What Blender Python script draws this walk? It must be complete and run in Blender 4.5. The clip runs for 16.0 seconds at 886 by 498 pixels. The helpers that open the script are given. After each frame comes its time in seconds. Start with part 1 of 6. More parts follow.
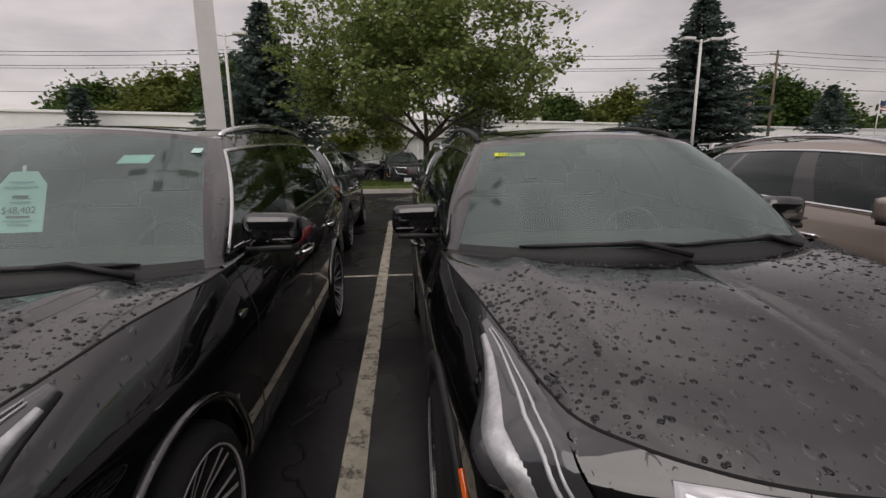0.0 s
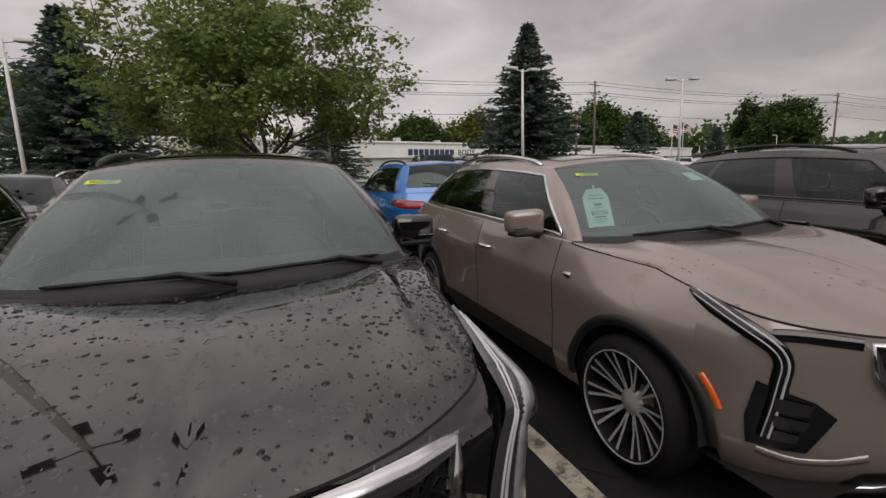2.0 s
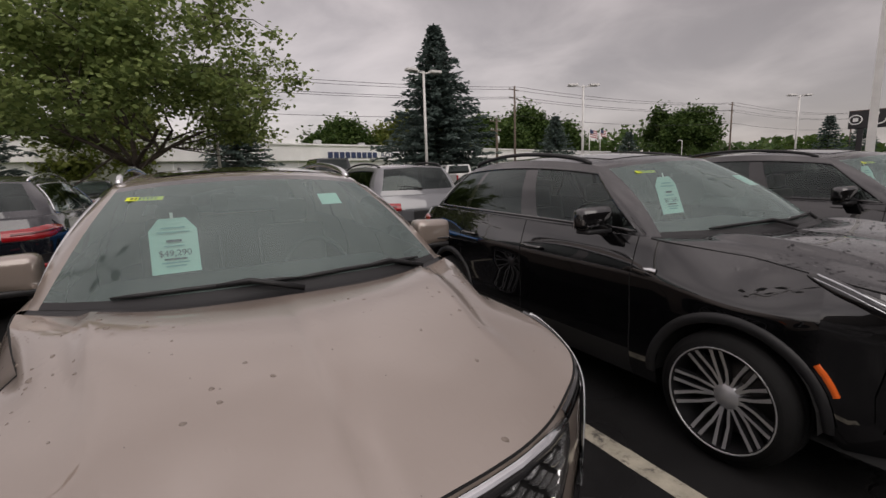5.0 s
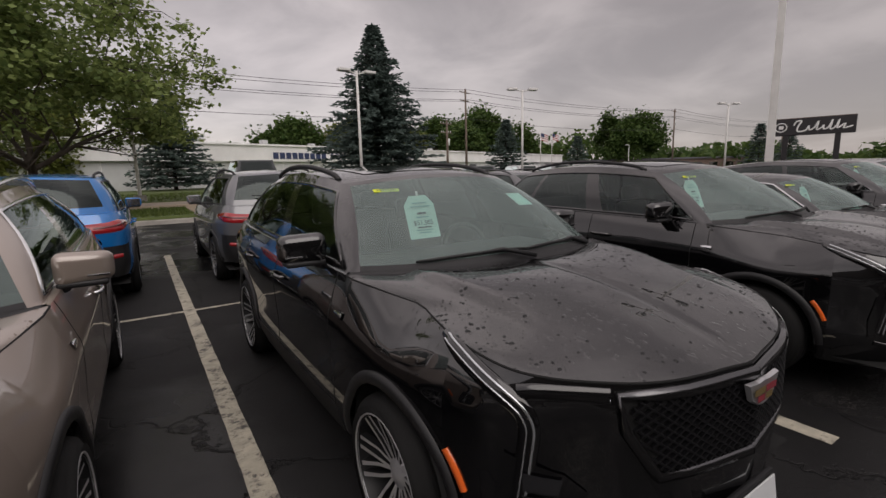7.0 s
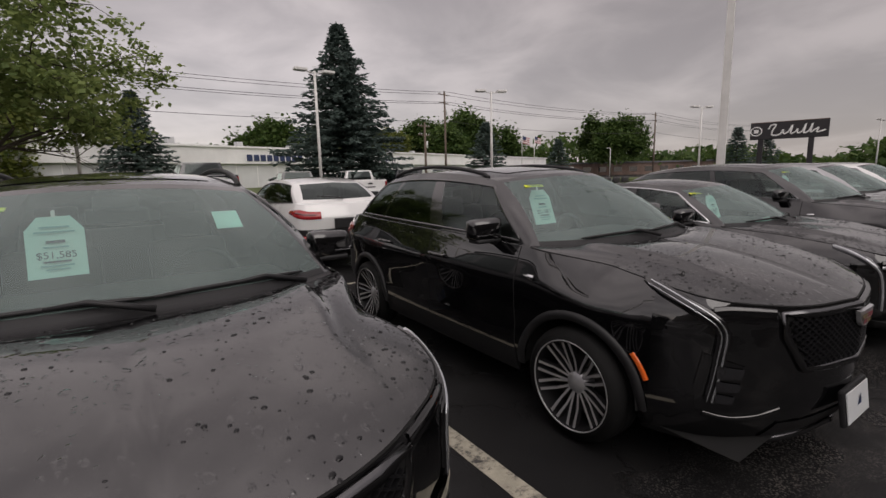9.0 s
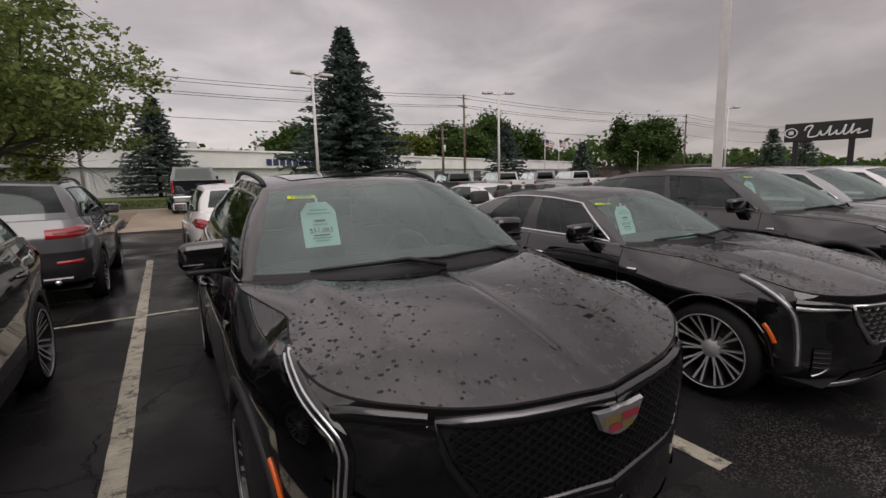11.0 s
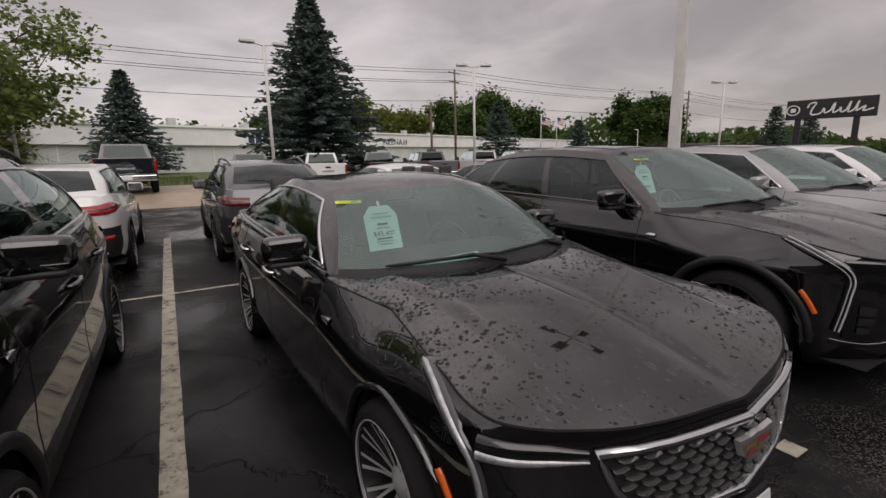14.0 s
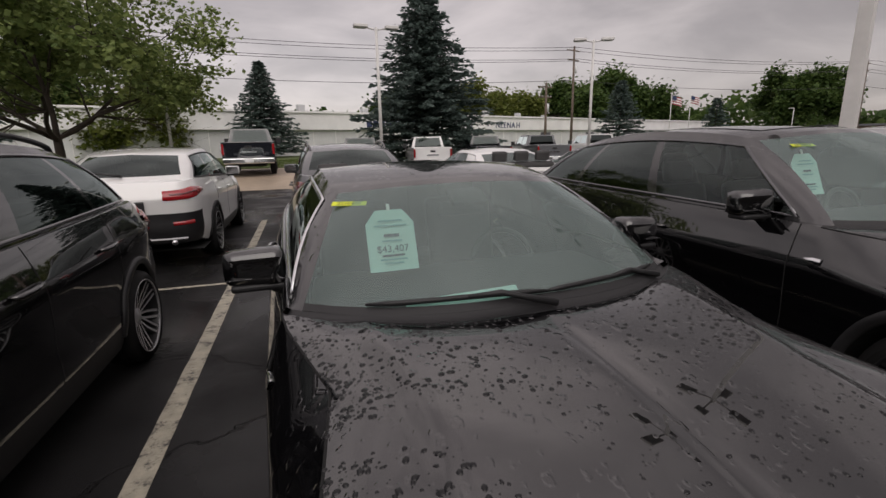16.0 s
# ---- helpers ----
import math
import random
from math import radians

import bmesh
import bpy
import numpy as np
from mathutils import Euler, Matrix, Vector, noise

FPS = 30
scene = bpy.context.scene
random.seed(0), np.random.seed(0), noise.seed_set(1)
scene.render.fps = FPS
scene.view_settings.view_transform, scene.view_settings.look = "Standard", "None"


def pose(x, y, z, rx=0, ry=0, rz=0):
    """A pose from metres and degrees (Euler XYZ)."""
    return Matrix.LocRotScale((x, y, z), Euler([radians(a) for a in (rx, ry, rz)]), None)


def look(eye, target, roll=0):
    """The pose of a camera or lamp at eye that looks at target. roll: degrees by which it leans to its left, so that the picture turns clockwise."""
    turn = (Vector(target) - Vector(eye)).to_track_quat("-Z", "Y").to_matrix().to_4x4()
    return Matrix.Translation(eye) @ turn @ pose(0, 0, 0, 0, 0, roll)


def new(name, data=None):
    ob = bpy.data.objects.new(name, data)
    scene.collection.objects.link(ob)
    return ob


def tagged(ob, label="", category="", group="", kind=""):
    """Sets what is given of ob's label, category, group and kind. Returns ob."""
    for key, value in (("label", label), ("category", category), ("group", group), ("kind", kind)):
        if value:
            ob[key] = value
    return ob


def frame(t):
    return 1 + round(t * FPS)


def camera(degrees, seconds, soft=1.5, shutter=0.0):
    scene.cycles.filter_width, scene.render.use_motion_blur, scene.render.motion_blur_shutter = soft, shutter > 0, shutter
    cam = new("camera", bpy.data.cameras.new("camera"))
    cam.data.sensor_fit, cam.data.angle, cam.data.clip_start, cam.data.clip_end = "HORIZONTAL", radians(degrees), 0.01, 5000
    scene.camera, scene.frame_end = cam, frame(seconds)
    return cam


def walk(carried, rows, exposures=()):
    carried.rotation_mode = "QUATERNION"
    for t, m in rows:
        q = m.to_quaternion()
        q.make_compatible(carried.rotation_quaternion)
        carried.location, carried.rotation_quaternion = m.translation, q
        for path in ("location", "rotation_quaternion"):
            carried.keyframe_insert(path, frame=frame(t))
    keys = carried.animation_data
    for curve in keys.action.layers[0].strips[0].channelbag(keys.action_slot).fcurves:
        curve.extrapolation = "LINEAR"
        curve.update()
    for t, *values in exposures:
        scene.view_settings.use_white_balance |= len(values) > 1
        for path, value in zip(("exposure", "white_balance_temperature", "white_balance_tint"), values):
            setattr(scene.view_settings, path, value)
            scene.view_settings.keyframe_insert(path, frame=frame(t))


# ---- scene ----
cam = camera(87.8, 16.0)
PATH = [
    (0, (0.273, 1.438, 1.464), (0.440, 3.390, 1.061), -0.7),
    (0.5, (0.415, 1.340, 1.464), (0.764, 3.270, 1.077), -1.0),
    (1, (0.735, 1.355, 1.460), (1.226, 3.259, 1.095), -1.3),
    (1.5, (1.120, 1.334, 1.440), (1.697, 3.216, 1.090), -1.6),
    (2, (1.505, 1.240, 1.460), (2.196, 3.087, 1.127), -1.8),
    (2.5, (1.860, 1.285, 1.441), (2.666, 3.088, 1.119), -1.7),
    (3, (2.221, 1.277, 1.442), (3.055, 3.067, 1.131), -1.7),
    (3.5, (2.600, 1.220, 1.459), (3.449, 3.004, 1.153), -1.7),
    (4, (2.915, 1.270, 1.436), (3.803, 3.036, 1.133), -1.7),
    (4.2, (3.063, 1.320, 1.444), (3.950, 3.084, 1.132), -1.9),
    (6.3, (4.626, 1.064, 1.520), (5.662, 2.743, 1.187), -1.5),
    (6.5, (4.786, 1.023, 1.507), (5.830, 2.697, 1.177), -1.5),
    (7, (5.129, 0.966, 1.538), (6.207, 2.618, 1.209), -1.5),
    (7.5, (5.519, 1.008, 1.522), (6.630, 2.640, 1.207), -1.5),
    (8, (5.923, 0.906, 1.503), (7.022, 2.548, 1.192), -1.6),
    (8.5, (6.325, 0.823, 1.537), (7.441, 2.454, 1.224), -1.6),
    (8.7, (6.504, 0.835, 1.540), (7.632, 2.458, 1.221), -1.4),
    (10.8, (8.403, 0.615, 1.540), (9.409, 2.317, 1.241), -1.5),
    (11, (8.584, 0.609, 1.523), (9.601, 2.305, 1.223), -1.4),
    (11.5, (9.006, 0.617, 1.534), (10.080, 2.275, 1.221), -1.4),
    (12, (9.472, 0.693, 1.548), (10.578, 2.328, 1.227), -1.4),
    (12.5, (9.942, 0.633, 1.523), (11.036, 2.274, 1.195), -1.4),
    (13, (10.331, 0.716, 1.536), (11.448, 2.339, 1.188), -1.3),
    (13.5, (10.718, 0.815, 1.540), (11.791, 2.461, 1.165), -1.3),
    (14, (11.103, 0.874, 1.507), (12.098, 2.565, 1.118), -1.2),
    (14.5, (11.343, 1.034, 1.513), (12.275, 2.757, 1.107), -1.3),
    (15, (11.513, 1.243, 1.525), (12.319, 3.023, 1.100), -1.3),
    (15.5, (11.654, 1.364, 1.524), (12.317, 3.199, 1.083), -1.2),
    (16, (11.806, 1.441, 1.510), (12.364, 3.309, 1.064), -1.2),
]
walk(cam, [(t, look(eye, target, roll)) for t, eye, target, roll in PATH], [(0, 0.30), (16, 0.30)])


# ---- world, sun ----
def make_world():
    w = bpy.data.worlds.new("overcast_sky")
    scene.world = w
    w.use_nodes = True
    nt = w.node_tree
    nt.nodes.clear()
    N, K = nt.nodes.new, nt.links.new
    out, bg = N("ShaderNodeOutputWorld"), N("ShaderNodeBackground")
    sky = N("ShaderNodeTexSky")
    sky.sky_type, sky.sun_disc = "NISHITA", False
    sky.sun_elevation, sky.sun_rotation = radians(38), radians(192)
    co = N("ShaderNodeTexCoord")
    # clouds lie on a flat layer: the direction is divided by its height
    sep, add = N("ShaderNodeSeparateXYZ"), N("ShaderNodeMath")
    add.operation, add.inputs[1].default_value = "ADD", 0.22
    absz = N("ShaderNodeMath")
    absz.operation = "ABSOLUTE"
    div = N("ShaderNodeVectorMath")
    div.operation = "DIVIDE"
    comb = N("ShaderNodeCombineXYZ")
    K(co.outputs["Generated"], sep.inputs[0])
    K(sep.outputs["Z"], absz.inputs[0])
    K(absz.outputs[0], add.inputs[0])
    for i in range(3):
        K(add.outputs[0], comb.inputs[i])
    K(co.outputs["Generated"], div.inputs[0])
    K(comb.outputs[0], div.inputs[1])
    n1 = N("ShaderNodeTexNoise")
    n1.inputs["Scale"].default_value, n1.inputs["Detail"].default_value, n1.inputs["Roughness"].default_value = 1.5, 6, 0.52
    n1.inputs["Distortion"].default_value = 0.35
    K(div.outputs[0], n1.inputs["Vector"])
    ramp = N("ShaderNodeValToRGB")
    ramp.color_ramp.interpolation = "EASE"
    ramp.color_ramp.elements[0].position, ramp.color_ramp.elements[1].position = 0.3, 0.72
    ramp.color_ramp.elements[0].color = (0.285, 0.248, 0.243, 1)
    ramp.color_ramp.elements[1].color = (0.535, 0.47, 0.458, 1)
    K(n1.outputs["Fac"], ramp.inputs[0])
    # brighter towards the horizon
    mr = N("ShaderNodeMapRange")
    mr.inputs["From Min"].default_value, mr.inputs["From Max"].default_value = 0.0, 0.45
    mr.inputs["To Min"].default_value, mr.inputs["To Max"].default_value = 0.45, 0.0
    K(absz.outputs[0], mr.inputs["Value"])
    hz = N("ShaderNodeMix")
    hz.data_type = "RGBA"
    K(mr.outputs[0], hz.inputs["Factor"])
    K(ramp.outputs[0], hz.inputs[6])
    hz.inputs[7].default_value = (0.535, 0.47, 0.452, 1)
    dim = N("ShaderNodeVectorMath")
    dim.operation = "SCALE"
    dim.inputs[3].default_value = 0.012
    K(sky.outputs[0], dim.inputs[0])
    mix = N("ShaderNodeVectorMath")
    mix.operation = "ADD"
    K(hz.outputs[2], mix.inputs[0])
    K(dim.outputs[0], mix.inputs[1])
    # an overcast sky is brighter overhead
    zen = N("ShaderNodeMapRange")
    zen.inputs["From Min"].default_value, zen.inputs["From Max"].default_value = 0.42, 0.95
    zen.inputs["To Min"].default_value, zen.inputs["To Max"].default_value = 1.0, 1.8
    K(absz.outputs[0], zen.inputs["Value"])
    lift = N("ShaderNodeVectorMath")
    lift.operation = "SCALE"
    K(mix.outputs[0], lift.inputs[0])
    # the cloud is thicker to the east
    east, both = N("ShaderNodeMapRange"), N("ShaderNodeMath")
    east.interpolation_type = "SMOOTHSTEP"
    east.inputs["From Min"].default_value, east.inputs["From Max"].default_value = 0.1, 1.0
    east.inputs["To Min"].default_value, east.inputs["To Max"].default_value = 1.06, 0.74
    K(sep.outputs["X"], east.inputs["Value"])
    both.operation = "MULTIPLY"
    K(zen.outputs[0], both.inputs[0])
    K(east.outputs[0], both.inputs[1])
    K(both.outputs[0], lift.inputs[3])
    K(lift.outputs[0], bg.inputs["Color"])
    bg.inputs["Strength"].default_value = 0.95
    K(bg.outputs[0], out.inputs["Surface"])


make_world()
sun_data = bpy.data.lights.new("sun", "SUN")
sun_data.energy, sun_data.angle, sun_data.color = 1.2, radians(70), (1.0, 0.93, 0.88)
sun = new("sun", sun_data)
sun.matrix_world = look((2, -26, 26), (9, 6, 0))


# ---- materials ----
def mat(name, color, rough=0.5, metal=0.0, coat=0.0, var=0.0, vscale=3.0, bump=0.0, bscale=60.0, spec=0.5, color2=None, emit=None):
    m = bpy.data.materials.new(name)
    m.use_nodes = True
    nt = m.node_tree
    b = nt.nodes["Principled BSDF"]
    b.inputs["Base Color"].default_value = (*color, 1)
    b.inputs["Roughness"].default_value, b.inputs["Metallic"].default_value = rough, metal
    b.inputs["Coat Weight"].default_value, b.inputs["Coat Roughness"].default_value = coat, 0.04
    b.inputs["Specular IOR Level"].default_value = spec
    N, K = nt.nodes.new, nt.links.new
    if var or color2 or bump:
        co = N("ShaderNodeTexCoord")
    if var or color2:
        n1 = N("ShaderNodeTexNoise")
        n1.inputs["Scale"].default_value, n1.inputs["Detail"].default_value, n1.inputs["Roughness"].default_value = vscale, 8, 0.65
        K(co.outputs["Object"], n1.inputs["Vector"])
        r = N("ShaderNodeValToRGB")
        r.color_ramp.elements[0].position, r.color_ramp.elements[1].position = 0.32, 0.68
        c2 = color2 or tuple(min(1, c * (1 + var)) for c in color)
        c1 = color if color2 else tuple(c * (1 - var) for c in color)
        r.color_ramp.elements[0].color, r.color_ramp.elements[1].color = (*c1, 1), (*c2, 1)
        K(n1.outputs["Fac"], r.inputs[0])
        K(r.outputs[0], b.inputs["Base Color"])
        rr = N("ShaderNodeMapRange")
        rr.inputs["To Min"].default_value, rr.inputs["To Max"].default_value = rough * 0.85, min(1, rough * 1.15)
        K(n1.outputs["Fac"], rr.inputs["Value"])
        K(rr.outputs[0], b.inputs["Roughness"])
    if bump:
        n2 = N("ShaderNodeTexNoise")
        n2.inputs["Scale"].default_value, n2.inputs["Detail"].default_value = bscale, 5
        K(co.outputs["Object"], n2.inputs["Vector"])
        bm_ = N("ShaderNodeBump")
        bm_.inputs["Strength"].default_value, bm_.inputs["Distance"].default_value = bump, 0.01
        K(n2.outputs["Fac"], bm_.inputs["Height"])
        K(bm_.outputs[0], b.inputs["Normal"])
    if emit:
        b.inputs["Emission Color"].default_value = (*emit[:3], 1)
        b.inputs["Emission Strength"].default_value = emit[3]
    return m


def paint(name, color, flake=0.0, wet=1.0, rough=0.28, seed=0.0):
    """Car paint under clear coat, with rain beads on the faces that look up."""
    m = bpy.data.materials.new(name)
    m.use_nodes = True
    nt = m.node_tree
    b = nt.nodes["Principled BSDF"]
    N, K = nt.nodes.new, nt.links.new
    b.inputs["Base Color"].default_value = (*color, 1)
    b.inputs["Metallic"].default_value, b.inputs["Roughness"].default_value = flake, rough
    b.inputs["Coat Weight"].default_value, b.inputs["Coat Roughness"].default_value = 1.0, 0.025
    b.inputs["Coat IOR"].default_value = 2.0
    b.inputs["Specular IOR Level"].default_value = 0.03
    co, geo = N("ShaderNodeTexCoord"), N("ShaderNodeNewGeometry")
    mp = N("ShaderNodeMapping")
    mp.inputs["Location"].default_value = (seed, seed * 0.7, 0)
    K(co.outputs["Object"], mp.inputs["Vector"])
    flat = N("ShaderNodeVectorMath")
    flat.operation = "MULTIPLY"
    flat.inputs[1].default_value = (1, 0.72, 0.1)
    K(mp.outputs[0], flat.inputs[0])
    wob = N("ShaderNodeTexNoise")
    wob.inputs["Scale"].default_value = 45
    K(flat.outputs[0], wob.inputs["Vector"])
    wsc = N("ShaderNodeVectorMath")
    wsc.operation = "SCALE"
    wsc.inputs[3].default_value = 0.022
    K(wob.outputs["Color"], wsc.inputs[0])
    wadd = N("ShaderNodeVectorMath")
    K(flat.outputs[0], wadd.inputs[0])
    K(wsc.outputs[0], wadd.inputs[1])
    heights = []
    for scale, lim in ((26, 0.24), (48, 0.24)):
        vo = N("ShaderNodeTexVoronoi")
        vo.inputs["Scale"].default_value = scale
        K(wadd.outputs[0], vo.inputs["Vector"])
        # each bead has its own size; many cells stay dry
        sepc = N("ShaderNodeSeparateColor")
        K(vo.outputs["Color"], sepc.inputs[0])
        size = N("ShaderNodeMapRange")
        size.inputs["From Min"].default_value, size.inputs["From Max"].default_value = 0.22, 1.0
        size.inputs["To Min"].default_value, size.inputs["To Max"].default_value = 0.0, lim * 1.7
        K(sepc.outputs[0], size.inputs["Value"])
        h = N("ShaderNodeMath")
        h.operation = "SUBTRACT"
        K(size.outputs[0], h.inputs[0])
        K(vo.outputs["Distance"], h.inputs[1])
        cl = N("ShaderNodeMapRange")
        cl.interpolation_type = "SMOOTHSTEP"
        cl.inputs["From Min"].default_value, cl.inputs["From Max"].default_value = 0.0, 0.16
        K(h.outputs[0], cl.inputs["Value"])
        heights.append(cl)
    mx = N("ShaderNodeMath")
    mx.operation = "MAXIMUM"
    K(heights[0].outputs[0], mx.inputs[0])
    K(heights[1].outputs[0], mx.inputs[1])
    sep = N("ShaderNodeSeparateXYZ")
    K(geo.outputs["True Normal"], sep.inputs[0])
    up = N("ShaderNodeMapRange")
    up.inputs["From Min"].default_value, up.inputs["From Max"].default_value = 0.45, 0.75
    K(sep.outputs["Z"], up.inputs["Value"])
    patch = N("ShaderNodeTexNoise")
    patch.inputs["Scale"].default_value, patch.inputs["Detail"].default_value = 3.0, 4
    K(mp.outputs[0], patch.inputs["Vector"])
    pm = N("ShaderNodeMapRange")
    pm.inputs["From Min"].default_value, pm.inputs["From Max"].default_value = 0.25, 0.50
    K(patch.outputs["Fac"], pm.inputs["Value"])
    f1, f2 = N("ShaderNodeMath"), N("ShaderNodeMath")
    f1.operation = f2.operation = "MULTIPLY"
    K(up.outputs[0], f1.inputs[0])
    K(pm.outputs[0], f1.inputs[1])
    K(f1.outputs[0], f2.inputs[0])
    K(mx.outputs[0], f2.inputs[1])
    bp = N("ShaderNodeBump")
    bp.inputs["Strength"].default_value, bp.inputs["Distance"].default_value = 0.35 * wet, 0.006
    K(f2.outputs[0], bp.inputs["Height"])
    K(bp.outputs[0], b.inputs["Coat Normal"])
    # thin film of water and dust: roughness varies
    ro = N("ShaderNodeMapRange")
    ro.inputs["To Min"].default_value, ro.inputs["To Max"].default_value = rough * 0.8, rough * 1.3
    K(patch.outputs["Fac"], ro.inputs["Value"])
    K(ro.outputs[0], b.inputs["Roughness"])
    return m


def glass_mat(name, tint, ior=1.65, sky_haze=0.0):
    m = bpy.data.materials.new(name)
    m.use_nodes = True
    nt = m.node_tree
    nt.nodes.clear()
    N, K = nt.nodes.new, nt.links.new
    out, mix, tr, gl, fr = (N(k) for k in ("ShaderNodeOutputMaterial", "ShaderNodeMixShader", "ShaderNodeBsdfTransparent", "ShaderNodeBsdfGlossy", "ShaderNodeFresnel"))
    tr.inputs["Color"].default_value = (*tint, 1)
    gl.inputs["Roughness"].default_value = 0.02
    gl.inputs["Color"].default_value = (0.88, 1.0, 0.975, 1)
    fr.inputs["IOR"].default_value = ior
    K(fr.outputs[0], mix.inputs[0])
    K(tr.outputs[0], mix.inputs[1])
    K(gl.outputs[0], mix.inputs[2])
    # pale diffuse haze mixed in, standing for sky reflected in the glass
    if sky_haze:
        df, m2 = N("ShaderNodeBsdfDiffuse"), N("ShaderNodeMixShader")
        df.inputs["Color"].default_value = (0.46, 0.58, 0.555, 1)
        co, no, mr = N("ShaderNodeTexCoord"), N("ShaderNodeTexNoise"), N("ShaderNodeMapRange")
        no.inputs["Scale"].default_value = 1.5
        K(co.outputs["Object"], no.inputs["Vector"])
        mr.inputs["To Min"].default_value, mr.inputs["To Max"].default_value = sky_haze * 0.6, sky_haze * 1.4
        K(no.outputs["Fac"], mr.inputs["Value"])
        K(mr.outputs[0], m2.inputs[0])
        K(mix.outputs[0], m2.inputs[1])
        K(df.outputs[0], m2.inputs[2])
        K(m2.outputs[0], out.inputs[0])
    else:
        K(mix.outputs[0], out.inputs[0])
    return m


def asphalt_mat():
    m = bpy.data.materials.new("wet_asphalt")
    m.use_nodes = True
    nt = m.node_tree
    b = nt.nodes["Principled BSDF"]
    N, K = nt.nodes.new, nt.links.new
    b.inputs["Specular IOR Level"].default_value = 0.17
    co = N("ShaderNodeTexCoord")

    def noise_tex(scale, detail=6, rough=0.6):
        n = N("ShaderNodeTexNoise")
        n.inputs["Scale"].default_value, n.inputs["Detail"].default_value, n.inputs["Roughness"].default_value = scale, detail, rough
        K(co.outputs["Object"], n.inputs["Vector"])
        return n

    grain, stain, pud = noise_tex(170, 3), noise_tex(1.1, 8), noise_tex(0.45, 5, 0.5)
    r = N("ShaderNodeValToRGB")
    r.color_ramp.elements[0].position, r.color_ramp.elements[1].position = 0.3, 0.75
    r.color_ramp.elements[0].color, r.color_ramp.elements[1].color = (0.006, 0.006, 0.0065, 1), (0.027, 0.0265, 0.0265, 1)
    mixf = N("ShaderNodeMix")
    mixf.inputs["Factor"].default_value = 0.45
    K(stain.outputs["Fac"], mixf.inputs[2])
    K(grain.outputs["Fac"], mixf.inputs[3])
    K(mixf.outputs[0], r.inputs[0])
    # cracks: distance to the edge of wobbly cells
    warp, sc, ad = noise_tex(1.8, 6), N("ShaderNodeVectorMath"), N("ShaderNodeVectorMath")
    sc.operation, sc.inputs[3].default_value = "SCALE", 0.9
    K(warp.outputs["Color"], sc.inputs[0])
    K(co.outputs["Object"], ad.inputs[0])
    K(sc.outputs[0], ad.inputs[1])
    vo = N("ShaderNodeTexVoronoi")
    vo.feature = "DISTANCE_TO_EDGE"
    vo.inputs["Scale"].default_value = 0.55
    K(ad.outputs[0], vo.inputs["Vector"])
    ck = N("ShaderNodeMapRange")
    ck.inputs["From Min"].default_value, ck.inputs["From Max"].default_value = 0.0, 0.012
    K(vo.outputs["Distance"], ck.inputs["Value"])
    dark = N("ShaderNodeMix")
    dark.data_type = "RGBA"
    dark.inputs[6].default_value = (0.008, 0.008, 0.008, 1)
    K(ck.outputs[0], dark.inputs["Factor"])
    K(r.outputs[0], dark.inputs[7])
    # broken aggregate in the driving aisle before the stalls
    sepx, aisle, brk, agg, stones = N("ShaderNodeSeparateXYZ"), N("ShaderNodeMapRange"), noise_tex(0.9, 7, 0.7), N("ShaderNodeMath"), N("ShaderNodeTexVoronoi")
    K(co.outputs["Object"], sepx.inputs[0])
    aisle.inputs["From Min"].default_value, aisle.inputs["From Max"].default_value = 2.3, 1.3
    K(sepx.outputs["Y"], aisle.inputs["Value"])
    bm_ = N("ShaderNodeMapRange")
    bm_.inputs["From Min"].default_value, bm_.inputs["From Max"].default_value = 0.50, 0.60
    K(brk.outputs["Fac"], bm_.inputs["Value"])
    agg.operation = "MULTIPLY"
    K(aisle.outputs[0], agg.inputs[0])
    K(bm_.outputs[0], agg.inputs[1])
    stones.inputs["Scale"].default_value = 75
    K(co.outputs["Object"], stones.inputs["Vector"])
    st = N("ShaderNodeMapRange")
    st.inputs["From Min"].default_value, st.inputs["From Max"].default_value = 0.45, 0.25
    K(stones.outputs["Distance"], st.inputs["Value"])
    ag2 = N("ShaderNodeMath")
    ag2.operation = "MULTIPLY"
    K(agg.outputs[0], ag2.inputs[0])
    K(st.outputs[0], ag2.inputs[1])
    mixs = N("ShaderNodeMix")
    mixs.data_type = "RGBA"
    mixs.inputs[7].default_value = (0.12, 0.11, 0.10, 1)
    K(ag2.outputs[0], mixs.inputs["Factor"])
    K(dark.outputs[2], mixs.inputs[6])
    K(mixs.outputs[2], b.inputs["Base Color"])
    pr = N("ShaderNodeMapRange")
    pr.interpolation_type = "SMOOTHSTEP"
    pr.inputs["From Min"].default_value, pr.inputs["From Max"].default_value = 0.42, 0.62
    pr.inputs["To Min"].default_value, pr.inputs["To Max"].default_value = 0.62, 0.12
    K(pud.outputs["Fac"], pr.inputs["Value"])
    K(pr.outputs[0], b.inputs["Roughness"])
    h = N("ShaderNodeMath")
    h.operation = "MULTIPLY"
    K(grain.outputs["Fac"], h.inputs[0])
    K(pr.outputs[0], h.inputs[1])
    h2 = N("ShaderNodeMath")
    h2.operation = "ADD"
    K(h.outputs[0], h2.inputs[0])
    K(ck.outputs[0], h2.inputs[1])
    bp = N("ShaderNodeBump")
    bp.inputs["Strength"].default_value, bp.inputs["Distance"].default_value = 0.7, 0.008
    K(h2.outputs[0], bp.inputs["Height"])
    K(bp.outputs[0], b.inputs["Normal"])
    return m


